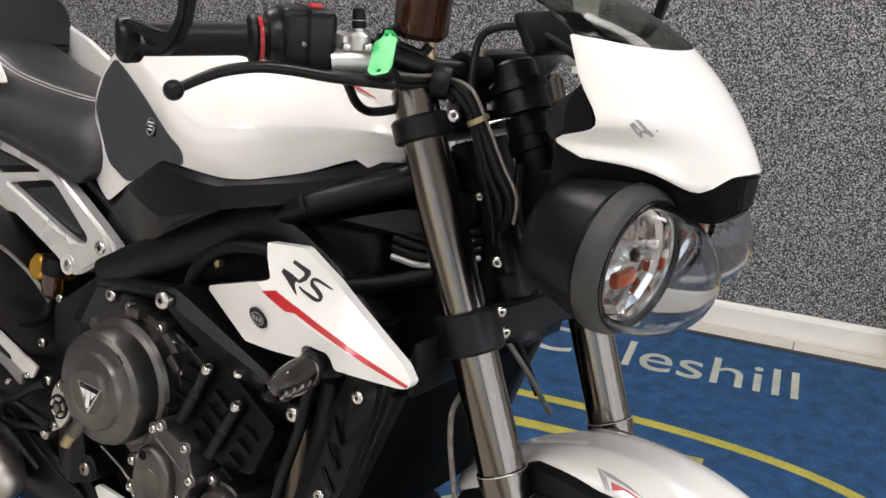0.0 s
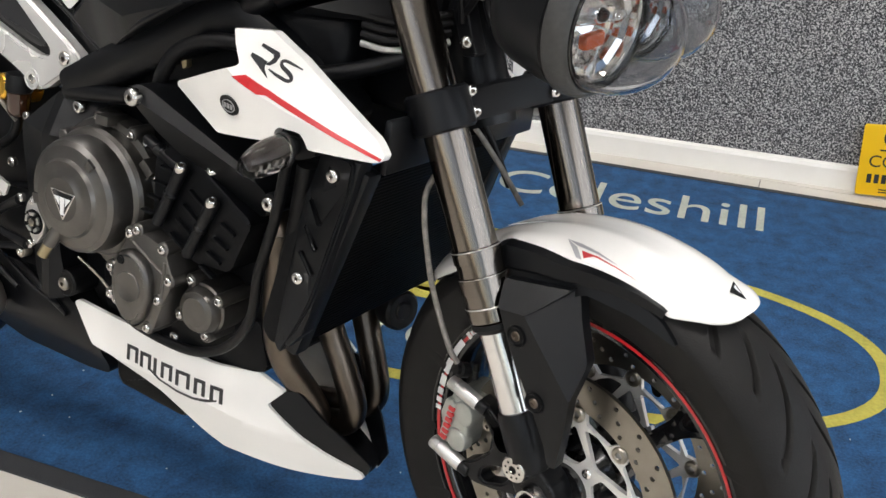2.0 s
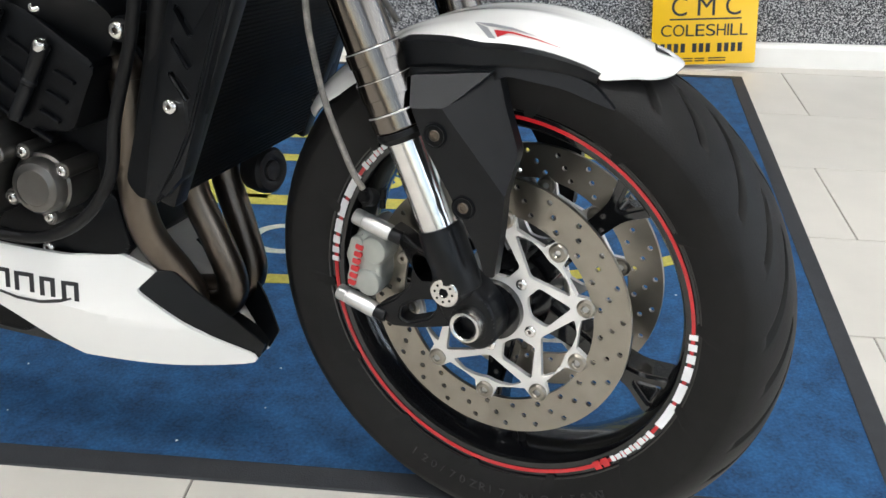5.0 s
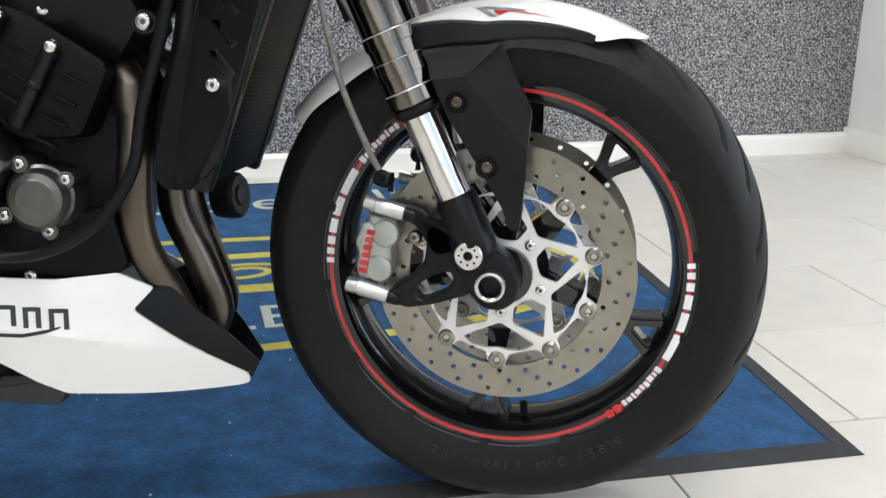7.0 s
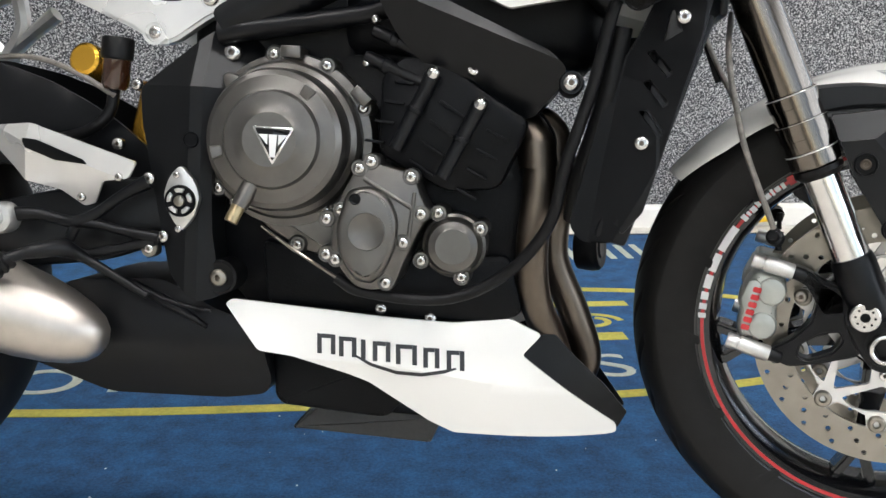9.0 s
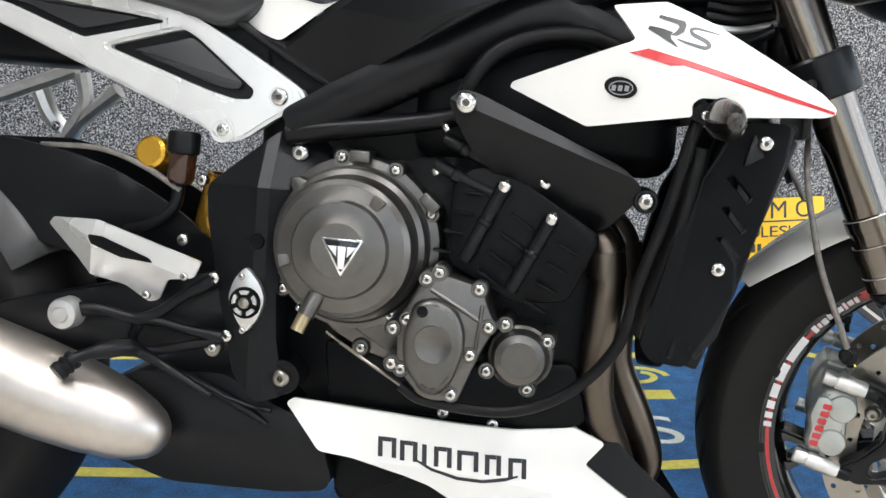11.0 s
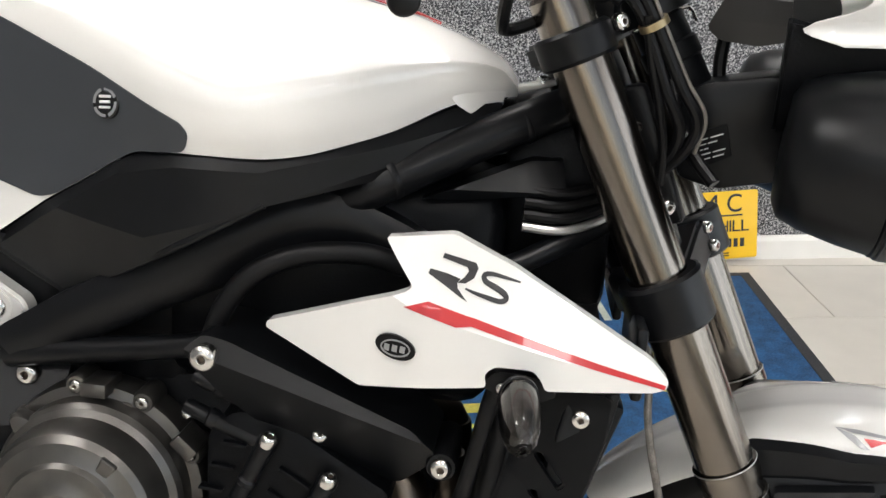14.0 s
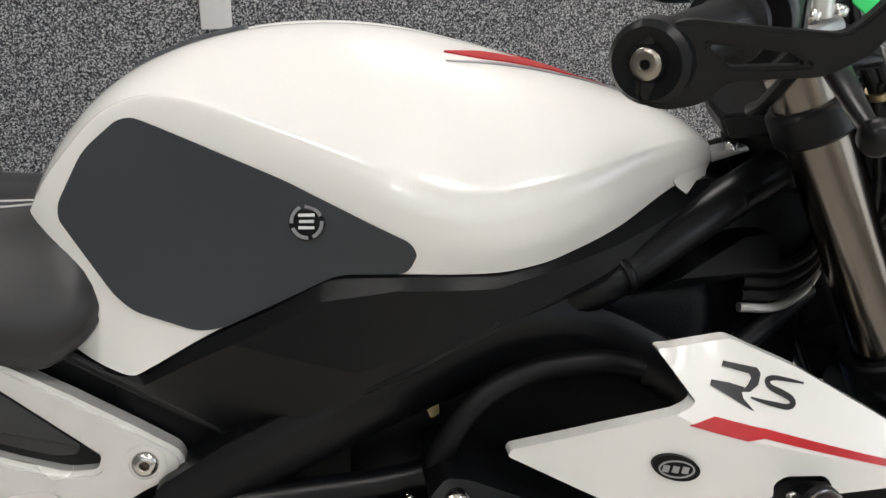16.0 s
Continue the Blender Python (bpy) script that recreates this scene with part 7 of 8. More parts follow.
for sd in (1, -1):
    end = Vector((0.250, -0.369 * sd, 1.0418))
    inn = Vector((0.302, -0.262 * sd, 1.048))
    d = (inn - end).normalized()
    ln = (inn - end).length
    part("grip", lathe([(0.0, 0.0), (0.0165, 0.0), (0.0172, 0.006), (0.0172, 0.05), (0.0168, ln - 0.02), (0.0185, ln - 0.012), (0.0245, ln - 0.008), (0.0255, ln - 0.003), (0.022, ln), (0, ln)], end, d, 28), M_SOFT, bar, "black rubber grip", STEER)
    part("grip_ring", lathe([(0.018, ln), (0.0225, ln), (0.0225, ln + 0.004), (0.018, ln + 0.004)], end, d, 28), M_RED, bar, "red ring beside the grip", STEER)
    part("throttle_sleeve", lathe([(0.019, ln + 0.004), (0.0205, ln + 0.005), (0.0205, ln + 0.016), (0.0, ln + 0.016)], end, d, 24), M_SOFT, bar, "", STEER)
    we = part("bar_end", lathe([(0, -0.020), (0.009, -0.020), (0.010, -0.017), (0.0180, -0.019), (0.0212, -0.015), (0.0218, -0.004), (0.019, 0.0), (0, 0.0)], end, d, 36), M_BLACKP, bar, "round black bar-end weight", STEER)
    bolt(end - d * 0.0192, 0.0092, we, -d, M_STEELD, m=STEER, h=0.3)
    # bar-end mirror arm
    bm = bmesh.new()
    arm = [(0.2380, 1.055), (0.2600, 1.063), (0.3010, 1.060), (0.3330, 1.059), (0.3420, 1.066), (0.3520, 1.078), (0.3680, 1.140), (0.3820, 1.136), (0.3640, 1.072), (0.3470, 1.050), (0.3270, 1.038), (0.2820, 1.034), (0.2710, 1.022), (0.2520, 1.018), (0.2380, 1.022)]
    hole = [(0.2690, 1.0515), (0.2820, 1.041), (0.3190, 1.0435), (0.3090, 1.049)]
    bm = holed(rounded(arm, 0.006), [rounded(hole, 0.002)], 0.386 * sd, 0.012 * sd)
    bmesh.ops.bevel(bm, geom=[e for e in bm.edges if len(e.link_faces) == 2 and e.calc_face_angle(0) > 0.9], offset=0.002, segments=2, affect="EDGES")
    part("mirror_arm", bm, M_BLACKP, bar, "black bar-end mirror arm", STEER)
    # switch housing
    c = Vector((0.326, -0.222 * sd, 1.050))
    m_ = Matrix.Translation(c) @ Matrix.Rotation(radians(-23 * sd), 4, "Z")
    sw = part("switch_housing", box((-0.026, -0.030, -0.034), (0.028, 0.030, 0.034), 0.009, seg=3), M_BLACKP, bar, "black switch housing", STEER @ m_)
    part("switch_joint", box((-0.0268, -0.0035, -0.030), (0.0288, 0.0, 0.035), 0.004), M_BLOCK, sw, "", STEER @ m_)
    part("housing_flange", lathe([(0, -0.006), (0.030, -0.006), (0.032, -0.002), (0.032, 0.006), (0.028, 0.010), (0, 0.010)], c - Vector((d.x, d.y, d.z)) * 0.032, d, 28), M_BLACKP, sw, "", STEER)
    part("start_switch", box((-0.008, 0.004, 0.033), (0.008, 0.018, 0.038), 0.002), M_RED if sd == 1 else M_BLACKP, sw, "red rocker switch", STEER @ m_)
    bolt(c + Vector((0.028, -0.02, 0.0)), 0.003, sw, (1, -0.4 * sd, 0), M_STEELD, m=STEER)
    # hydraulic master cylinder and lever
    mc = part("master_cylinder", tube([(0.352, -0.205 * sd, 1.030), (0.370, -0.178 * sd, 1.034), (0.388, -0.158 * sd, 1.036)], [0.015, 0.0165, 0.013], 18, 4), M_ALU, bar, "silver-grey master cylinder", STEER)
    part("clamp_block", box((0.334, -0.190 * sd - 0.011, 1.034), (0.366, -0.190 * sd + 0.011, 1.062), 0.006), M_ALU, mc, "", STEER)
    part("outlet", lathe([(0, 0), (0.012, 0), (0.0125, 0.014), (0.009, 0.018), (0.006, 0.018), (0.006, 0.022), (0.0065, 0.024), (0.0055, 0.040), (0, 0.041)], (0.371, -0.184 * sd, 1.046), (-0.1, 0, 1), 20), M_ALU, mc, "", STEER)
    part("bleed_cap", lathe([(0.0, 0.024), (0.0072, 0.022), (0.0078, 0.028), (0.006, 0.030), (0.0072, 0.034), (0.006, 0.042), (0.0, 0.044)], (0.371, -0.184 * sd, 1.046), (-0.1, 0, 1), 16), M_SOFT, mc, "black rubber bleed cap", STEER)
    bolt((0.386, -0.184 * sd, 1.052), 0.007, mc, (0.2, 0, 1), m=STEER)
    bolt((0.366, -0.196 * sd, 1.050), 0.007, mc, (0.2, 0, 1), m=STEER)
    path = catmull([Vector(p) for p in ((0.412, -0.168 * sd, 1.018), (0.390, -0.195 * sd, 1.019), (0.374, -0.225 * sd, 1.021), (0.362, -0.265 * sd, 1.027), (0.356, -0.300 * sd, 1.0295), (0.352, -0.335 * sd, 1.026), (0.352, -0.362 * sd, 1.019), (0.354, -0.384 * sd, 1.012))], 6)
    bm = bmesh.new()
    rings = []
    for i, p in enumerate(path):
        u = i / (len(path) - 1)
        w, h = 0.0135 - 0.0085 * u, 0.0068 - 0.0022 * u
        dd = (path[min(i + 1, len(path) - 1)] - path[max(i - 1, 0)]).normalized()
        s_ = dd.cross(Vector((0, 0, 1))).normalized()
        rings.append([bm.verts.new(p + s_ * w * math.copysign(abs(math.cos(a)) ** 0.7, math.cos(a)) + Vector((0, 0, 1)) * h * math.sin(a)) for a in [k * math.pi / 7 for k in range(14)]])
    for a, b in zip(rings, rings[1:]):
        for k in range(14):
            bm.faces.new((a[k], a[(k + 1) % 14], b[(k + 1) % 14], b[k]))
    bm.faces.new(rings[0])
    bm.faces.new(rings[-1][::-1])
    lev = part("lever", bm, M_FRAME, bar, "black brake lever with ball end", STEER)
    bm = bmesh.new()
    bmesh.ops.create_uvsphere(bm, u_segments=20, v_segments=12, radius=0.0098)
    bmesh.ops.translate(bm, verts=bm.verts[:], vec=(0.3545, -0.3885 * sd, 1.0110))
    part("lever_ball", bm, M_FRAME, lev, "", STEER)
    part("lever_adjuster", lathe([(0, -0.010), (0.009, -0.010), (0.010, -0.006), (0.0085, 0.0), (0.010, 0.006), (0.009, 0.010), (0, 0.010)], (0.408, -0.172 * sd, 1.022), (0.5, -0.85 * sd, 0), 16), M_SOFT, lev, "", STEER)
    part("bar_clamp", lathe([(0.0147, -0.016), (0.022, -0.016), (0.0235, -0.013), (0.0235, 0.013), (0.022, 0.016), (0.0147, 0.016)], (0.403, -0.045 * sd, 1.024), (0, 1, 0), 24, closed=True), M_FRAME, bar, "black bar clamp", STEER)
    part("riser", box((0.385, -0.045 * sd - 0.016, 0.975), (0.421, -0.045 * sd + 0.016, 1.015), 0.005), M_FRAME, bar, "", STEER)
    for dx in (-0.013, 0.013):
        bolt((0.403 + dx, -0.045 * sd, 1.046), 0.0045, bar, (0, 0, 1), M_STEELD, m=STEER, h=1.2)
part("bar_bridge", box((0.385, -0.035, 1.036), (0.419, 0.035, 1.046), 0.004), M_FRAME, bar, "", STEER)
# fork caps
for lat in (0.105, -0.105):
    t_ = fork_at(1.004, lat)
    part("fork_cap", lathe([(0.0, 0.012), (0.008, 0.012), (0.009, 0.004), (0.016, 0.004), (0.020, 0.0), (0.0, 0.0)], t_, AXIS, 6), M_FRAME, bike, "", STEER)

# brake fluid reservoir on the bar
fr = new("front_reservoir")
fr.parent = bike
tagged(fr, "amber brake fluid reservoir with black cap")
part("cup", lathe([(0, -0.034), (0.026, -0.034), (0.0305, -0.028), (0.0315, 0.030), (0, 0.030)], (0.375, -0.100, 1.092), (0.05, 0, 1), 32), M_AMBER, fr, "translucent brown cup", STEER)
part("cap", lathe([(0.0315, 0.020), (0.034, 0.022), (0.034, 0.050), (0.030, 0.054), (0, 0.054)], (0.375, -0.100, 1.092), (0.05, 0, 1), 36), M_SOFT, fr, "black screw cap", STEER)
part("spigot", lathe([(0, 0), (0.005, 0), (0.005, 0.02), (0.0065, 0.022), (0.0065, 0.03), (0, 0.03)], (0.390, -0.100, 1.064), (0.1, 0, -1), 14), M_BRASS, fr, "", STEER)
part("bracket", tube([(0.375, -0.15, 1.062), (0.368, -0.130, 1.066), (0.372, -0.112, 1.072)], 0.007, 10, 4), M_FRAME, fr, "", STEER)
part("reservoir_hose", tube([(0.391, -0.100, 1.052), (0.386, -0.108, 1.042), (0.376, -0.120, 1.046), (0.366, -0.138, 1.054), (0.360, -0.150, 1.056)], 0.0062, 10, 4), M_SOFT, fr, "", STEER)

# ignition barrel before the yoke
ign = new("ignition_switch")
ign.parent = bike
tagged(ign, "black ignition switch barrel ahead of the yoke")
iu = (-0.50, 0, 0.866)
part("collar", lathe([(0, 0.030), (0.026, 0.030), (0.029, 0.027), (0.029, 0.008), (0.036, 0.006), (0.037, -0.004), (0.033, -0.006), (0.033, -0.030), (0, -0.030)], (0.433, 0.002, 1.007), iu, 36), M_BLACKP, ign, "", STEER)
part("barrel", lathe([(0.020, -0.03), (0.024, -0.032), (0.024, -0.055), (0.0265, -0.057), (0.0265, -0.072), (0.024, -0.074), (0.024, -0.098), (0.018, -0.108), (0, -0.108)], (0.433, 0.002, 1.007), iu, 28), M_BLOCK, ign, "", STEER)
part("wire_clip", tube([(0.437, -0.055, 0.972), (0.452, -0.03, 0.980), (0.470, 0.012, 0.991), (0.476, 0.022, 0.990), (0.482, 0.026, 0.980)], 0.0018, 6, 5), M_CHROME, ign, "bright wire clip", STEER)

# cables and hoses in front of the yokes
for pts, r, mt in (
        ([(0.385, -0.168, 1.022), (0.398, -0.130, 1.018), (0.411, -0.100, 1.017), (0.440, -0.093, 1.012), (0.458, -0.085, 0.985), (0.484, -0.075, 0.934), (0.500, -0.068, 0.906), (0.494, -0.060, 0.880), (0.476, -0.054, 0.857)], 0.0052, M_SOFT),
        ([(0.380, -0.168, 1.016), (0.394, -0.132, 1.011), (0.409, -0.102, 1.011), (0.434, -0.094, 1.006), (0.452, -0.085, 0.980), (0.472, -0.076, 0.930), (0.486, -0.068, 0.900), (0.482, -0.060, 0.876), (0.468, -0.054, 0.856)], 0.0052, M_SOFT),
        ([(0.390, -0.166, 1.026), (0.402, -0.130, 1.023), (0.413, -0.100, 1.022), (0.446, -0.090, 1.016), (0.464, -0.080, 0.985), (0.488, -0.070, 0.938), (0.506, -0.064, 0.908), (0.500, -0.056, 0.875)], 0.0021, M_HOSE),
        ([(0.452, -0.090, 0.990), (0.458, -0.082, 0.955), (0.468, -0.074, 0.915), (0.474, -0.064, 0.880), (0.474, -0.056, 0.845)], 0.0040, M_SOFT),
        ([(0.362, -0.190, 1.012), (0.352, -0.165, 0.985), (0.348, -0.140, 0.974), (0.366, -0.118, 0.980), (0.392, -0.105, 0.998), (0.411, -0.098, 1.010), (0.430, -0.094, 1.000)], 0.0052, M_SOFT),
        ([(0.455, -0.084, 0.985), (0.440, -0.080, 1.010), (0.433, -0.075, 1.029), (0.427, -0.060, 1.067), (0.451, -0.045, 1.081), (0.478, -0.030, 1.079), (0.510, -0.020, 1.067), (0.540, -0.010, 1.050)], 0.0044, M_SOFT),
        ([(0.47, -0.02, 0.93), (0.48, -0.03, 0.90), (0.50, -0.045, 0.87), (0.52, -0.055, 0.85)], 0.006, M_SOFT),
        ([(0.545, 0.03, 1.03), (0.515, 0.02, 0.99), (0.508, 0.015, 0.94), (0.52, 0.01, 0.90)], 0.006, M_SOFT),
        ([(0.49, -0.07, 0.70), (0.492, -0.110, 0.665), (0.497, -0.118, 0.635), (0.506, -0.120, 0.600), (0.522, -0.120, 0.548), (0.550, -0.116, 0.485), (0.560, -0.108, 0.462)], 0.0036, M_HOSE),
        ([(0.43, -0.02, 0.745), (0.445, 0.02, 0.70), (0.468, 0.05, 0.65), (0.495, 0.07, 0.60)], 0.0035, M_HOSE),
        ([(0.425, 0.02, 0.735), (0.447, 0.045, 0.69), (0.475, 0.065, 0.62)], 0.0045, M_SOFT)):
    part("cable", tube(pts, r, 10, 6), mt, bike, "", STEER)
part("cable_tie", lathe([(0.010, -0.003), (0.013, -0.003), (0.013, 0.003), (0.010, 0.003)], (0.457, -0.084, 0.983), (0.45, 0.2, -0.85), 18, closed=True), M_BRASS, bike, "", STEER)
part("cable_band", lathe([(0.0, -0.010), (0.017, -0.010), (0.0185, -0.006), (0.0185, 0.006), (0.017, 0.010), (0.0, 0.010)], (0.411, -0.099, 1.016), (0.75, 0.6, -0.1), 20), M_SOFT, bike, "", STEER)
bolt((0.450, -0.060, 0.893), 0.0062, bike, (0.7, -0.7, 0), m=STEER)
part("yoke_stay", plate(rounded([(0.432, 0.925), (0.452, 0.930), (0.472, 0.880), (0.500, 0.812), (0.478, 0.806), (0.455, 0.862)], 0.006), 0.056, 0.020, 0.003), M_FRAME, bike, "black cast stay beside the fork", STEER)

# headlight carrier, with its small printed label
car = part("lamp_bracket", plate(rounded([(0.480, 0.919), (0.500, 0.932), (0.560, 0.944), (0.575, 0.930), (0.575, 0.852), (0.520, 0.838), (0.484, 0.846)], 0.008), 0.026, 0.052, 0.004), M_BLACKP, bike, "black headlight carrier", STEER)
part("label_plate", plate(rounded([(0.4960, 0.8869), (0.5235, 0.8989), (0.5310, 0.8709), (0.5035, 0.8559)], 0.002), 0.0268, 0.001, 0.0), M_BLOCK, car, "small black label with white print bars", STEER)
for i, (a, w) in enumerate(((0.002, 0.021), (0.002, 0.015), (0.002, 0.007), (0.002, 0.020), (0.002, 0.018))):
    z = 0.8800 - 0.0047 * i
    for x0, x1 in ((0.500 + 0.0014 * i, 0.500 + 0.0014 * i + w * 0.4), (0.500 + 0.0014 * i + w * 0.5, 0.500 + 0.0014 * i + w)):
        part("print_bar", plate([(x0, z + (x0 - 0.500) * 0.42), (x1, z + (x1 - 0.500) * 0.42), (x1, z + 0.0011 + (x1 - 0.500) * 0.42), (x0, z + 0.0011 + (x0 - 0.500) * 0.42)], 0.0276, 0.0008, 0.0), M_WHITEINK, car, "", STEER)
# dark fairing cone between the lamps
bm = bmesh.new()
sec = []
for x, w, z0, z1 in ((0.56, 0.085, 0.90, 0.995), (0.62, 0.072, 0.915, 0.985), (0.68, 0.046, 0.925, 0.985), (0.718, 0.027, 0.930, 0.986), (0.737, 0.015, 0.948, 0.982)):
    sec.append([bm.verts.new((x, y * w, z)) for y, z in ((-0.7, z0), (-1, (z0 + z1) / 2), (-0.95, z1), (0.95, z1), (1, (z0 + z1) / 2), (0.7, z0))])
for a, b in zip(sec, sec[1:]):
    for k in range(6):
        bm.faces.new((a[k], a[(k + 1) % 6], b[(k + 1) % 6], b[k]))
bm.faces.new(sec[0])
bm.faces.new(sec[-1][::-1])
bmesh.ops.bevel(bm, geom=bm.edges[:], offset=0.003, segments=2, affect="EDGES")
part("nose_cone", bm, M_BLOCK, bike, "black nose piece between the headlights", STEER)
# smoked deflector above the fly screen
bm = bmesh.new()
rows = []
for i in range(9):
    v = i / 8
    row = []
    for j in range(25):
        u = -1 + 2 * j / 24
        p = fly(0.0, u * (0.97 - 0.1 * v))
        row.append(bm.verts.new(p + Vector((-0.105 * v, 0, 0.055 * v - 0.018 * v * v))))
    rows.append(row)
for a, b in zip(rows, rows[1:]):
    for j in range(24):
        bm.faces.new((a[j], a[j + 1], b[j + 1], b[j]))
r = bmesh.ops.extrude_face_region(bm, geom=bm.faces[:])
bmesh.ops.translate(bm, verts=[v for v in r["geom"] if isinstance(v, bmesh.types.BMVert)], vec=(-0.001, 0, -0.0025))
part("deflector", bm, M_SMOKE, bike, "smoked clear deflector", STEER, angle=60)
# instrument panel behind the screen
part("instrument", box((0.484, -0.055, 1.055), (0.500, 0.055, 1.105), 0.006), M_BLACKP, bike, "black instrument panel", STEER @ Matrix.Translation((0.49, 0, 1.06)) @ Matrix.Rotation(radians(-35), 4, "Y") @ Matrix.Translation((-0.49, 0, -1.06)))
for sd in (1, -1):
    part("screen_bracket", skin(rounded([(0.560, 1.02), (0.58, 1.05), (0.60, 1.00), (0.590, 0.975), (0.565, 0.97)], 0.01), lambda x, z: 0.072, 0, 0.02, step=0.03, side=sd), M_BLACKP, bike, "", STEER)
# dark grey inner cowl behind the fly screen
for sd in (1, -1):
    pod = skin(rounded([(0.494, 0.978), (0.510, 1.010), (0.542, 1.037), (0.574, 1.040), (0.592, 1.000), (0.572, 0.975), (0.540, 0.966), (0.506, 0.968)], 0.006), lambda x, z: 0.014 - 0.35 * max(0, z - 1.005) + 0.25 * (x - 0.48) - 0.2 * max(0, 0.985 - z), 0, 0.008, step=0.02, edge=0.003, side=sd, folds=[((0.4, 1.005), (0.6, 1.005)), ((0.4, 0.985), (0.6, 0.985))])
    cowl = part("inner_cowl", pod, M_INNER, bike, "dark grey angular cowl behind the screen", STEER, angle=12)
# pale grey mark on the fly screen, drawn as bars
for poly in ([(0.462, 0.81), (0.466, 0.78), (0.532, 0.734), (0.533, 0.756)],
             [(0.496, 0.84), (0.481, 0.817), (0.559, 0.757), (0.63, 0.718), (0.622, 0.736), (0.548, 0.804)],
             [(0.532, 0.75), (0.54, 0.721), (0.589, 0.676), (0.608, 0.684), (0.578, 0.72), (0.563, 0.757)],
             [(0.532, 0.686), (0.533, 0.671), (0.546, 0.67), (0.546, 0.681)]):
    bm = bmesh.new()
    for v, u in poly:
        bm.verts.new(fly(v, u) + Vector((0.0008, -0.0008, 0.0004)))
    bm.faces.new(bm.verts[:])
    r = bmesh.ops.extrude_face_region(bm, geom=bm.faces[:])
    bmesh.ops.translate(bm, verts=[v for v in r["geom"] if isinstance(v, bmesh.types.BMVert)], vec=(-0.0006, 0.0006, 0))
    part("screen_mark", bm, M_SILVERINK, bike, "", STEER, smooth=False)
# -- brake calipers
for sd in (1, -1):
    cal = new("brake_caliper")
    cal.parent = bike
    tagged(cal, "silver radial brake caliper with red print")
    CL = 0.092
    body = rounded([(0.5461, 0.4065), (0.5749, 0.4029), (0.5804, 0.3934), (0.5795, 0.3787), (0.5718, 0.3644), (0.5738, 0.3541), (0.5723, 0.3392), (0.5652, 0.3258), (0.5332, 0.3268), (0.5295, 0.3429), (0.5327, 0.3580), (0.5284, 0.3712), (0.5362, 0.3905)], 0.005)
    part("caliper_body", plate(body, CL * sd, 0.064 * sd, 0.007, seg=4), M_CALIPER, cal, "silver cast caliper body", STEER)
    for x, z in ((0.5655, 0.3840), (0.5585, 0.3420)):
        part("piston_bulge", lathe([(0, 0.0034), (0.0120, 0.0033), (0.0150, 0.0022), (0.0165, 0.0), (0.0168, -0.012)], (x, -CL * sd, z), (0, -sd, 0), 32), M_CALIPER, cal, "", STEER)
    ridge = rounded([(0.5383, 0.3954), (0.5483, 0.3974), (0.5543, 0.3904), (0.5453, 0.3624), (0.5473, 0.3504), (0.5423, 0.3324), (0.5353, 0.3324), (0.5333, 0.3444), (0.5363, 0.3584), (0.5318, 0.3724)], 0.003)
    part("caliper_ridge", plate(ridge, (CL + 0.0045) * sd, 0.010 * sd, 0.002), M_CALIPER, cal, "", STEER)
    for p, q in (((0.5410, -CL * sd, 0.4203), (0.5875, -CL * sd, 0.4100)), ((0.5203, -CL * sd, 0.3205), (0.5701, -CL * sd, 0.3091))):
        d = (Vector(q) - Vector(p))
        boss = part("mount_boss", lathe([(0, 0.001), (0.0052, 0.001), (0.0060, 0.0), (0.0085, 0.0), (0.0092, 0.002), (0.0092, 0.012), (0.0082, 0.0125), (0.0082, 0.0145), (0.0095, 0.015), (0.0095, d.length - 0.002), (0.0085, d.length), (0, d.length)], p, d, 24), M_ALU, cal, "bright turned mounting boss", STEER)
        part("boss_end", lathe([(0, d.length), (0.0080, d.length), (0.0080, d.length + 0.012), (0.0070, d.length + 0.014), (0, d.length + 0.014)], p, d, 20), M_FRAME, boss, "", STEER)
    for i in range(6):
        z = 0.3369 + 0.0092 * i
        x = 0.5345 + 0.0019 * i
        part("print_bar", plate(rounded([(x, z), (x + 0.0095, z - 0.0016), (x + 0.0108, z + 0.0048), (x + 0.0013, z + 0.0064)], 0.002), (CL + 0.0052) * sd, 0.003 * sd, 0.0), M_RED, cal, "", STEER)
    bolt((0.5985, -(CL - 0.010) * sd, 0.380), 0.009, cal, (0, -sd, 0), M_STEELD, m=STEER)
    outer = [(0.5861, 0.4185), (0.6061, 0.4120), (0.6196, 0.4025), (0.6426, 0.3975), (0.6666, 0.3730), (0.6776, 0.3335), (0.6651, 0.3175), (0.6256, 0.3035), (0.5921, 0.2960), (0.5716, 0.3045), (0.5714, 0.3170), (0.5914, 0.3300), (0.6123, 0.3540), (0.6151, 0.3756), (0.6112, 0.3920), (0.5844, 0.4033)]
    holes = [rounded([(0.6178, 0.3925), (0.6330, 0.3902), (0.6431, 0.3810), (0.6434, 0.3710), (0.6271, 0.3666), (0.6203, 0.3760)], 0.004), rounded([(0.6036, 0.3243), (0.6246, 0.3395), (0.6443, 0.3444), (0.6480, 0.3346), (0.6385, 0.3203), (0.6122, 0.3079), (0.6020, 0.3105)], 0.005)]
    bm = holed(rounded(outer, 0.005), holes, (CL + 0.002) * sd, 0.024 * sd)
    bmesh.ops.bevel(bm, geom=[e for e in bm.edges if len(e.link_faces) == 2 and e.calc_face_angle(0) > 0.9], offset=0.003, segments=3, affect="EDGES")
    part("caliper_bracket", bm, M_FRAME, cal, "black cast caliper bracket", STEER)
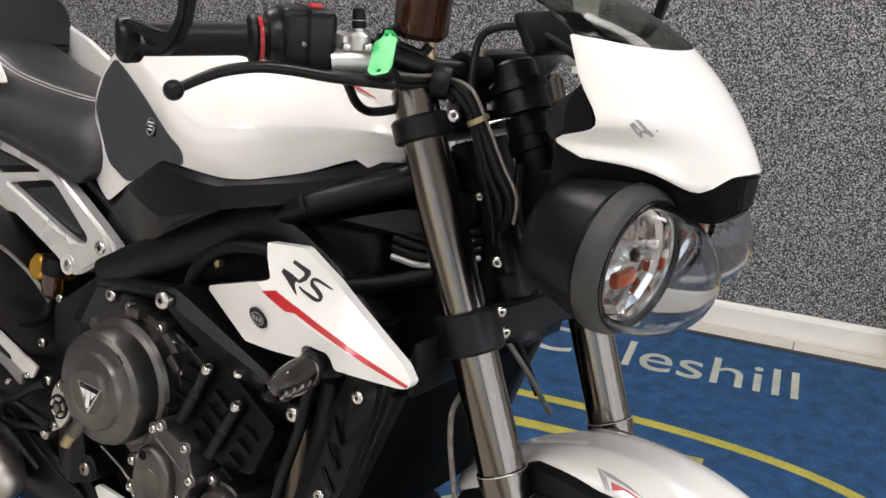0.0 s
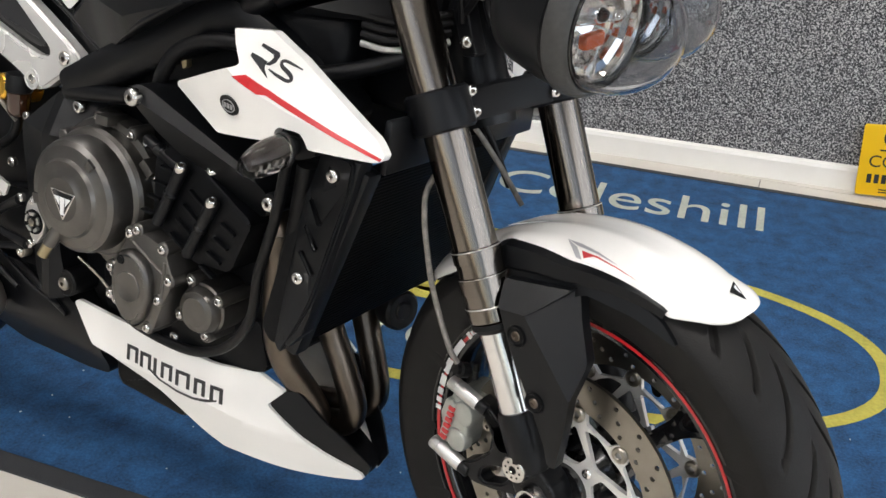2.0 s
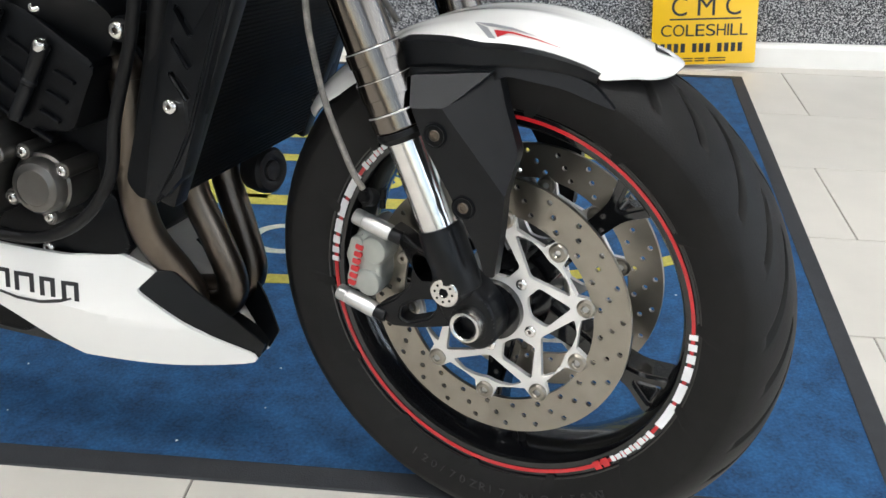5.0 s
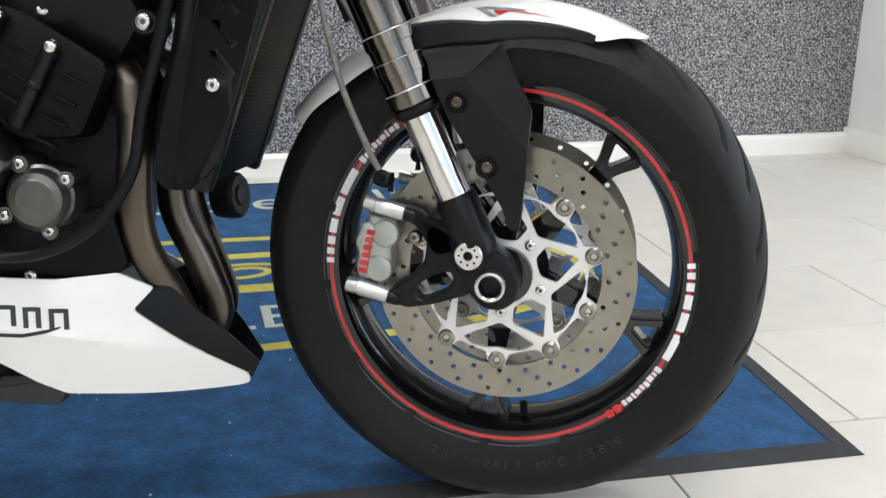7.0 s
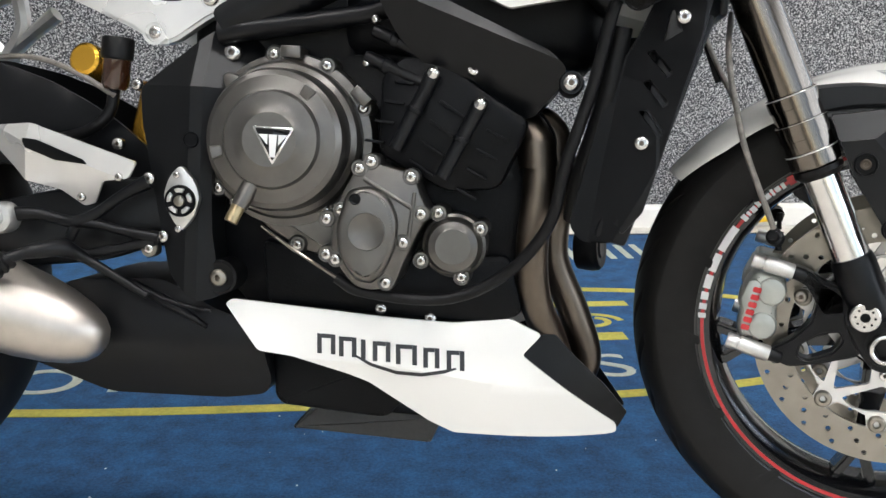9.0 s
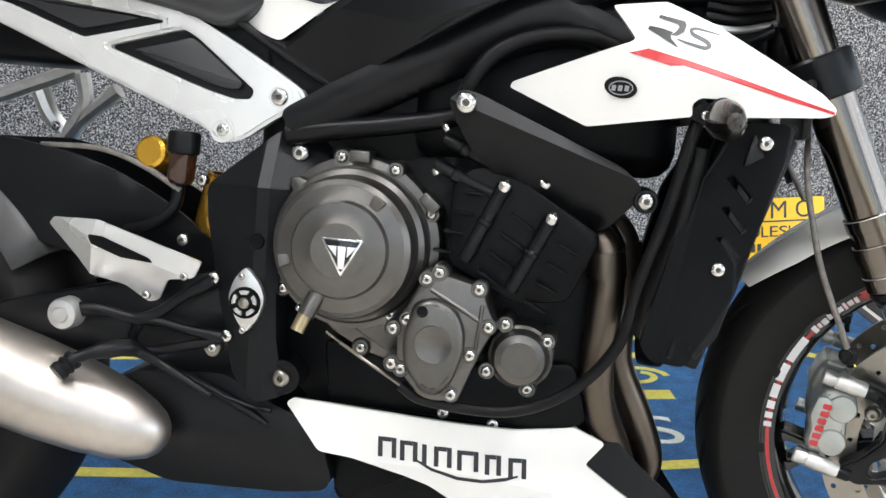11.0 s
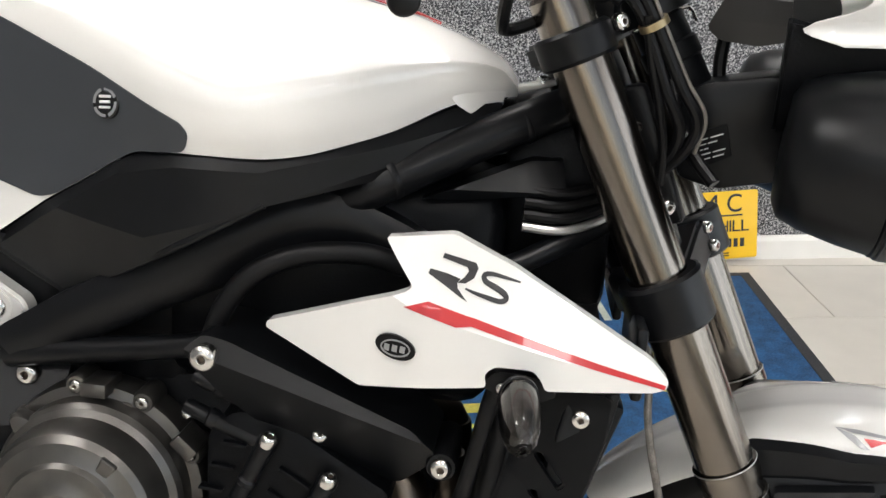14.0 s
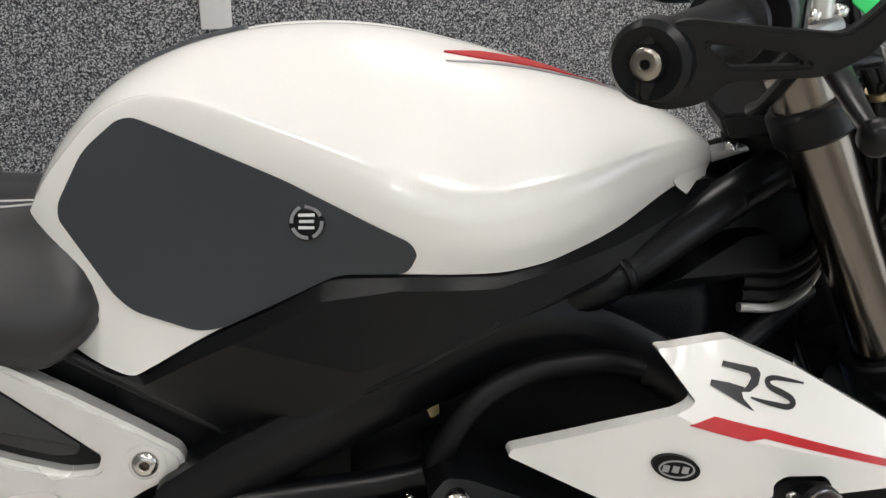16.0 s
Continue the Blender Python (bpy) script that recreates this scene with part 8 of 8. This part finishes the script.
    part("banjo", lathe([(0, 0.012), (0.006, 0.012), (0.0065, 0.006), (0.010, 0.005), (0.010, -0.006), (0, -0.006)], (0.563, -0.100 * sd, 0.450), (-0.2, -0.9 * sd, 0.3), 12), M_SOFT, cal, "", STEER)
    part("bleed_nipple", lathe([(0, 0.022), (0.004, 0.022), (0.0045, 0.012), (0.003, 0.010), (0.004, 0.0), (0, 0)], (0.568, -0.080 * sd, 0.432), (0.0, 0, 1), 10), M_SOFT, cal, "", STEER)

# mudguard decals
for sd in (1, -1):
    def deco(poly_au, mat, name):
        bm = bmesh.new()
        vs = []
        for a, u in poly_au:
            p = fender_pt(a, u)
            d = Vector((p.x - WX, 0, p.z - WZ)).normalized()
            vs.append(bm.verts.new(Vector((p.x, p.y * sd, p.z)) + d * 0.0014 + Vector((0, -0.0004 * sd, 0))))
        bm.faces.new(vs)
        bmesh.ops.triangulate(bm, faces=bm.faces[:])
        return part(name, bm, mat, fender, "", STEER, smooth=False)
    deco([(99.5, 0.74), (95.5, 0.95), (94.0, 0.955), (96.5, 0.82)], M_SILVERINK, "decal")
    deco([(99.5, 0.74), (96.5, 0.80), (92, 0.83), (86, 0.87), (91.5, 0.80), (96, 0.75)], M_SILVERINK, "decal")
    deco([(95.0, 0.855), (93.8, 0.935), (92.0, 0.885)], M_RED, "decal")
    deco([(95.0, 0.850), (91, 0.862), (86, 0.895), (80, 0.925), (86, 0.908), (91, 0.882), (94.2, 0.88)], M_RED, "decal")
deco([(69.2, 0.42), (67.6, 0.02), (64.6, 0.28)], M_GLOSSB, "badge")
deco([(68.4, 0.345), (67.9, 0.24), (65.9, 0.275)], M_WHITEINK, "badge_mark")

# ---- green key tag tied to the lever clamp ----
tag_poly = rounded([(-0.004, 0.008), (0.003, 0.008), (0.005, 0.001), (0.013, -0.003), (0.014, -0.050), (0.006, -0.060), (-0.009, -0.060), (-0.012, -0.052), (-0.012, -0.004), (-0.006, 0.0)], 0.003)
bm = holed(tag_poly, [circle(0.0, 0.004, 0.0024, 12), circle(0.001, -0.053, 0.0026, 12)], 0, 0.0012)
for v in bm.verts:
    v.co.y += 0.10 * v.co.x + 1.5 * (v.co.z + 0.02) ** 2
t0, t1 = Vector((0.402, -0.174, 1.062)), Vector((0.438, -0.212, 1.030))
tz = (t0 - t1).normalized()
ty = Vector((-0.04, -0.64, 0.77))
ty = (ty - tz * ty.dot(tz)).normalized()
tx = ty.cross(tz)
TAG = BIKE @ STEER @ Matrix(((tx.x, ty.x, tz.x, t0.x), (tx.y, ty.y, tz.y, t0.y), (tx.z, ty.z, tz.z, t0.z), (0, 0, 0, 1)))
bm.transform(TAG)
keytag = thing("key_tag", bm, M_GREEN, "bright green plastic key tag tied to the brake lever clamp", "key tag")
bm = tube([TAG @ Vector(p) for p in ((0.0, 0.003, 0.004), (0.002, 0.001, 0.012), (-0.002, -0.006, 0.016), (-0.004, -0.014, 0.010))], 0.0016, 8, 5)
part("tie", bm, M_GREEN, keytag)

# ---- floor tiles ----
TW, TD, SHIFT = 0.645, 0.3656, 0.358
tx0, ty0 = -0.364, 0.613
LAID = Matrix.Translation((0.5, 1.3, 0)) @ Matrix.Rotation(radians(-3), 4, "Z") @ Matrix.Translation((-0.5, -1.3, 0))   # the courses run slightly askew
def clipped(poly):
    """The part of a flat outline that lies inside the room."""
    for axis, edge, sign in ((0, X0, 1), (0, X1, -1), (1, Y0, 1), (1, WALL_Y - 0.001, -1)):
        out = []
        for p, q in zip(poly, poly[1:] + poly[:1]):
            dp, dq = sign * (p[axis] - edge), sign * (q[axis] - edge)
            if dp >= 0:
                out.append(p)
            if dp * dq < 0:
                out.append(p.lerp(q, dp / (dp - dq)))
        poly = out
        if not poly:
            break
    return poly


whole = finish(box((0, 0, -0.006), (TW - 0.003, TD - 0.003, 0.0), 0.001, seg=1), smooth=False)
whole.materials.append(M_TILE)
for iy in range(-14, 8):
    for ix in range(-8, 8):
        place = LAID @ Matrix.Translation((tx0 + ix * TW + (SHIFT * iy) % TW + 0.0015, ty0 + iy * TD + 0.0015, 0))
        full = [place @ Vector(p) for p in ((0, 0, 0), (TW - 0.003, 0, 0), (TW - 0.003, TD - 0.003, 0), (0, TD - 0.003, 0))]
        cut = clipped(full)
        if len(cut) < 3:
            continue
        if all((p - q).length < 1e-6 for p, q in zip(cut, full)) and len(cut) == 4:
            ob = new("tile", whole)
            ob.matrix_world = place
        else:
            bm = bmesh.new()
            f = bm.faces.new([bm.verts.new(p) for p in cut])
            if f.calc_area() < 0.0006:
                bm.free()
                continue
            r = bmesh.ops.extrude_face_region(bm, geom=[f])
            bmesh.ops.translate(bm, verts=[v for v in r["geom"] if isinstance(v, bmesh.types.BMVert)], vec=(0, 0, -0.006))
            me = finish(bm, smooth=False)
            me.materials.append(M_TILE)
            ob = new("tile", me)
        ob.parent = floor_base
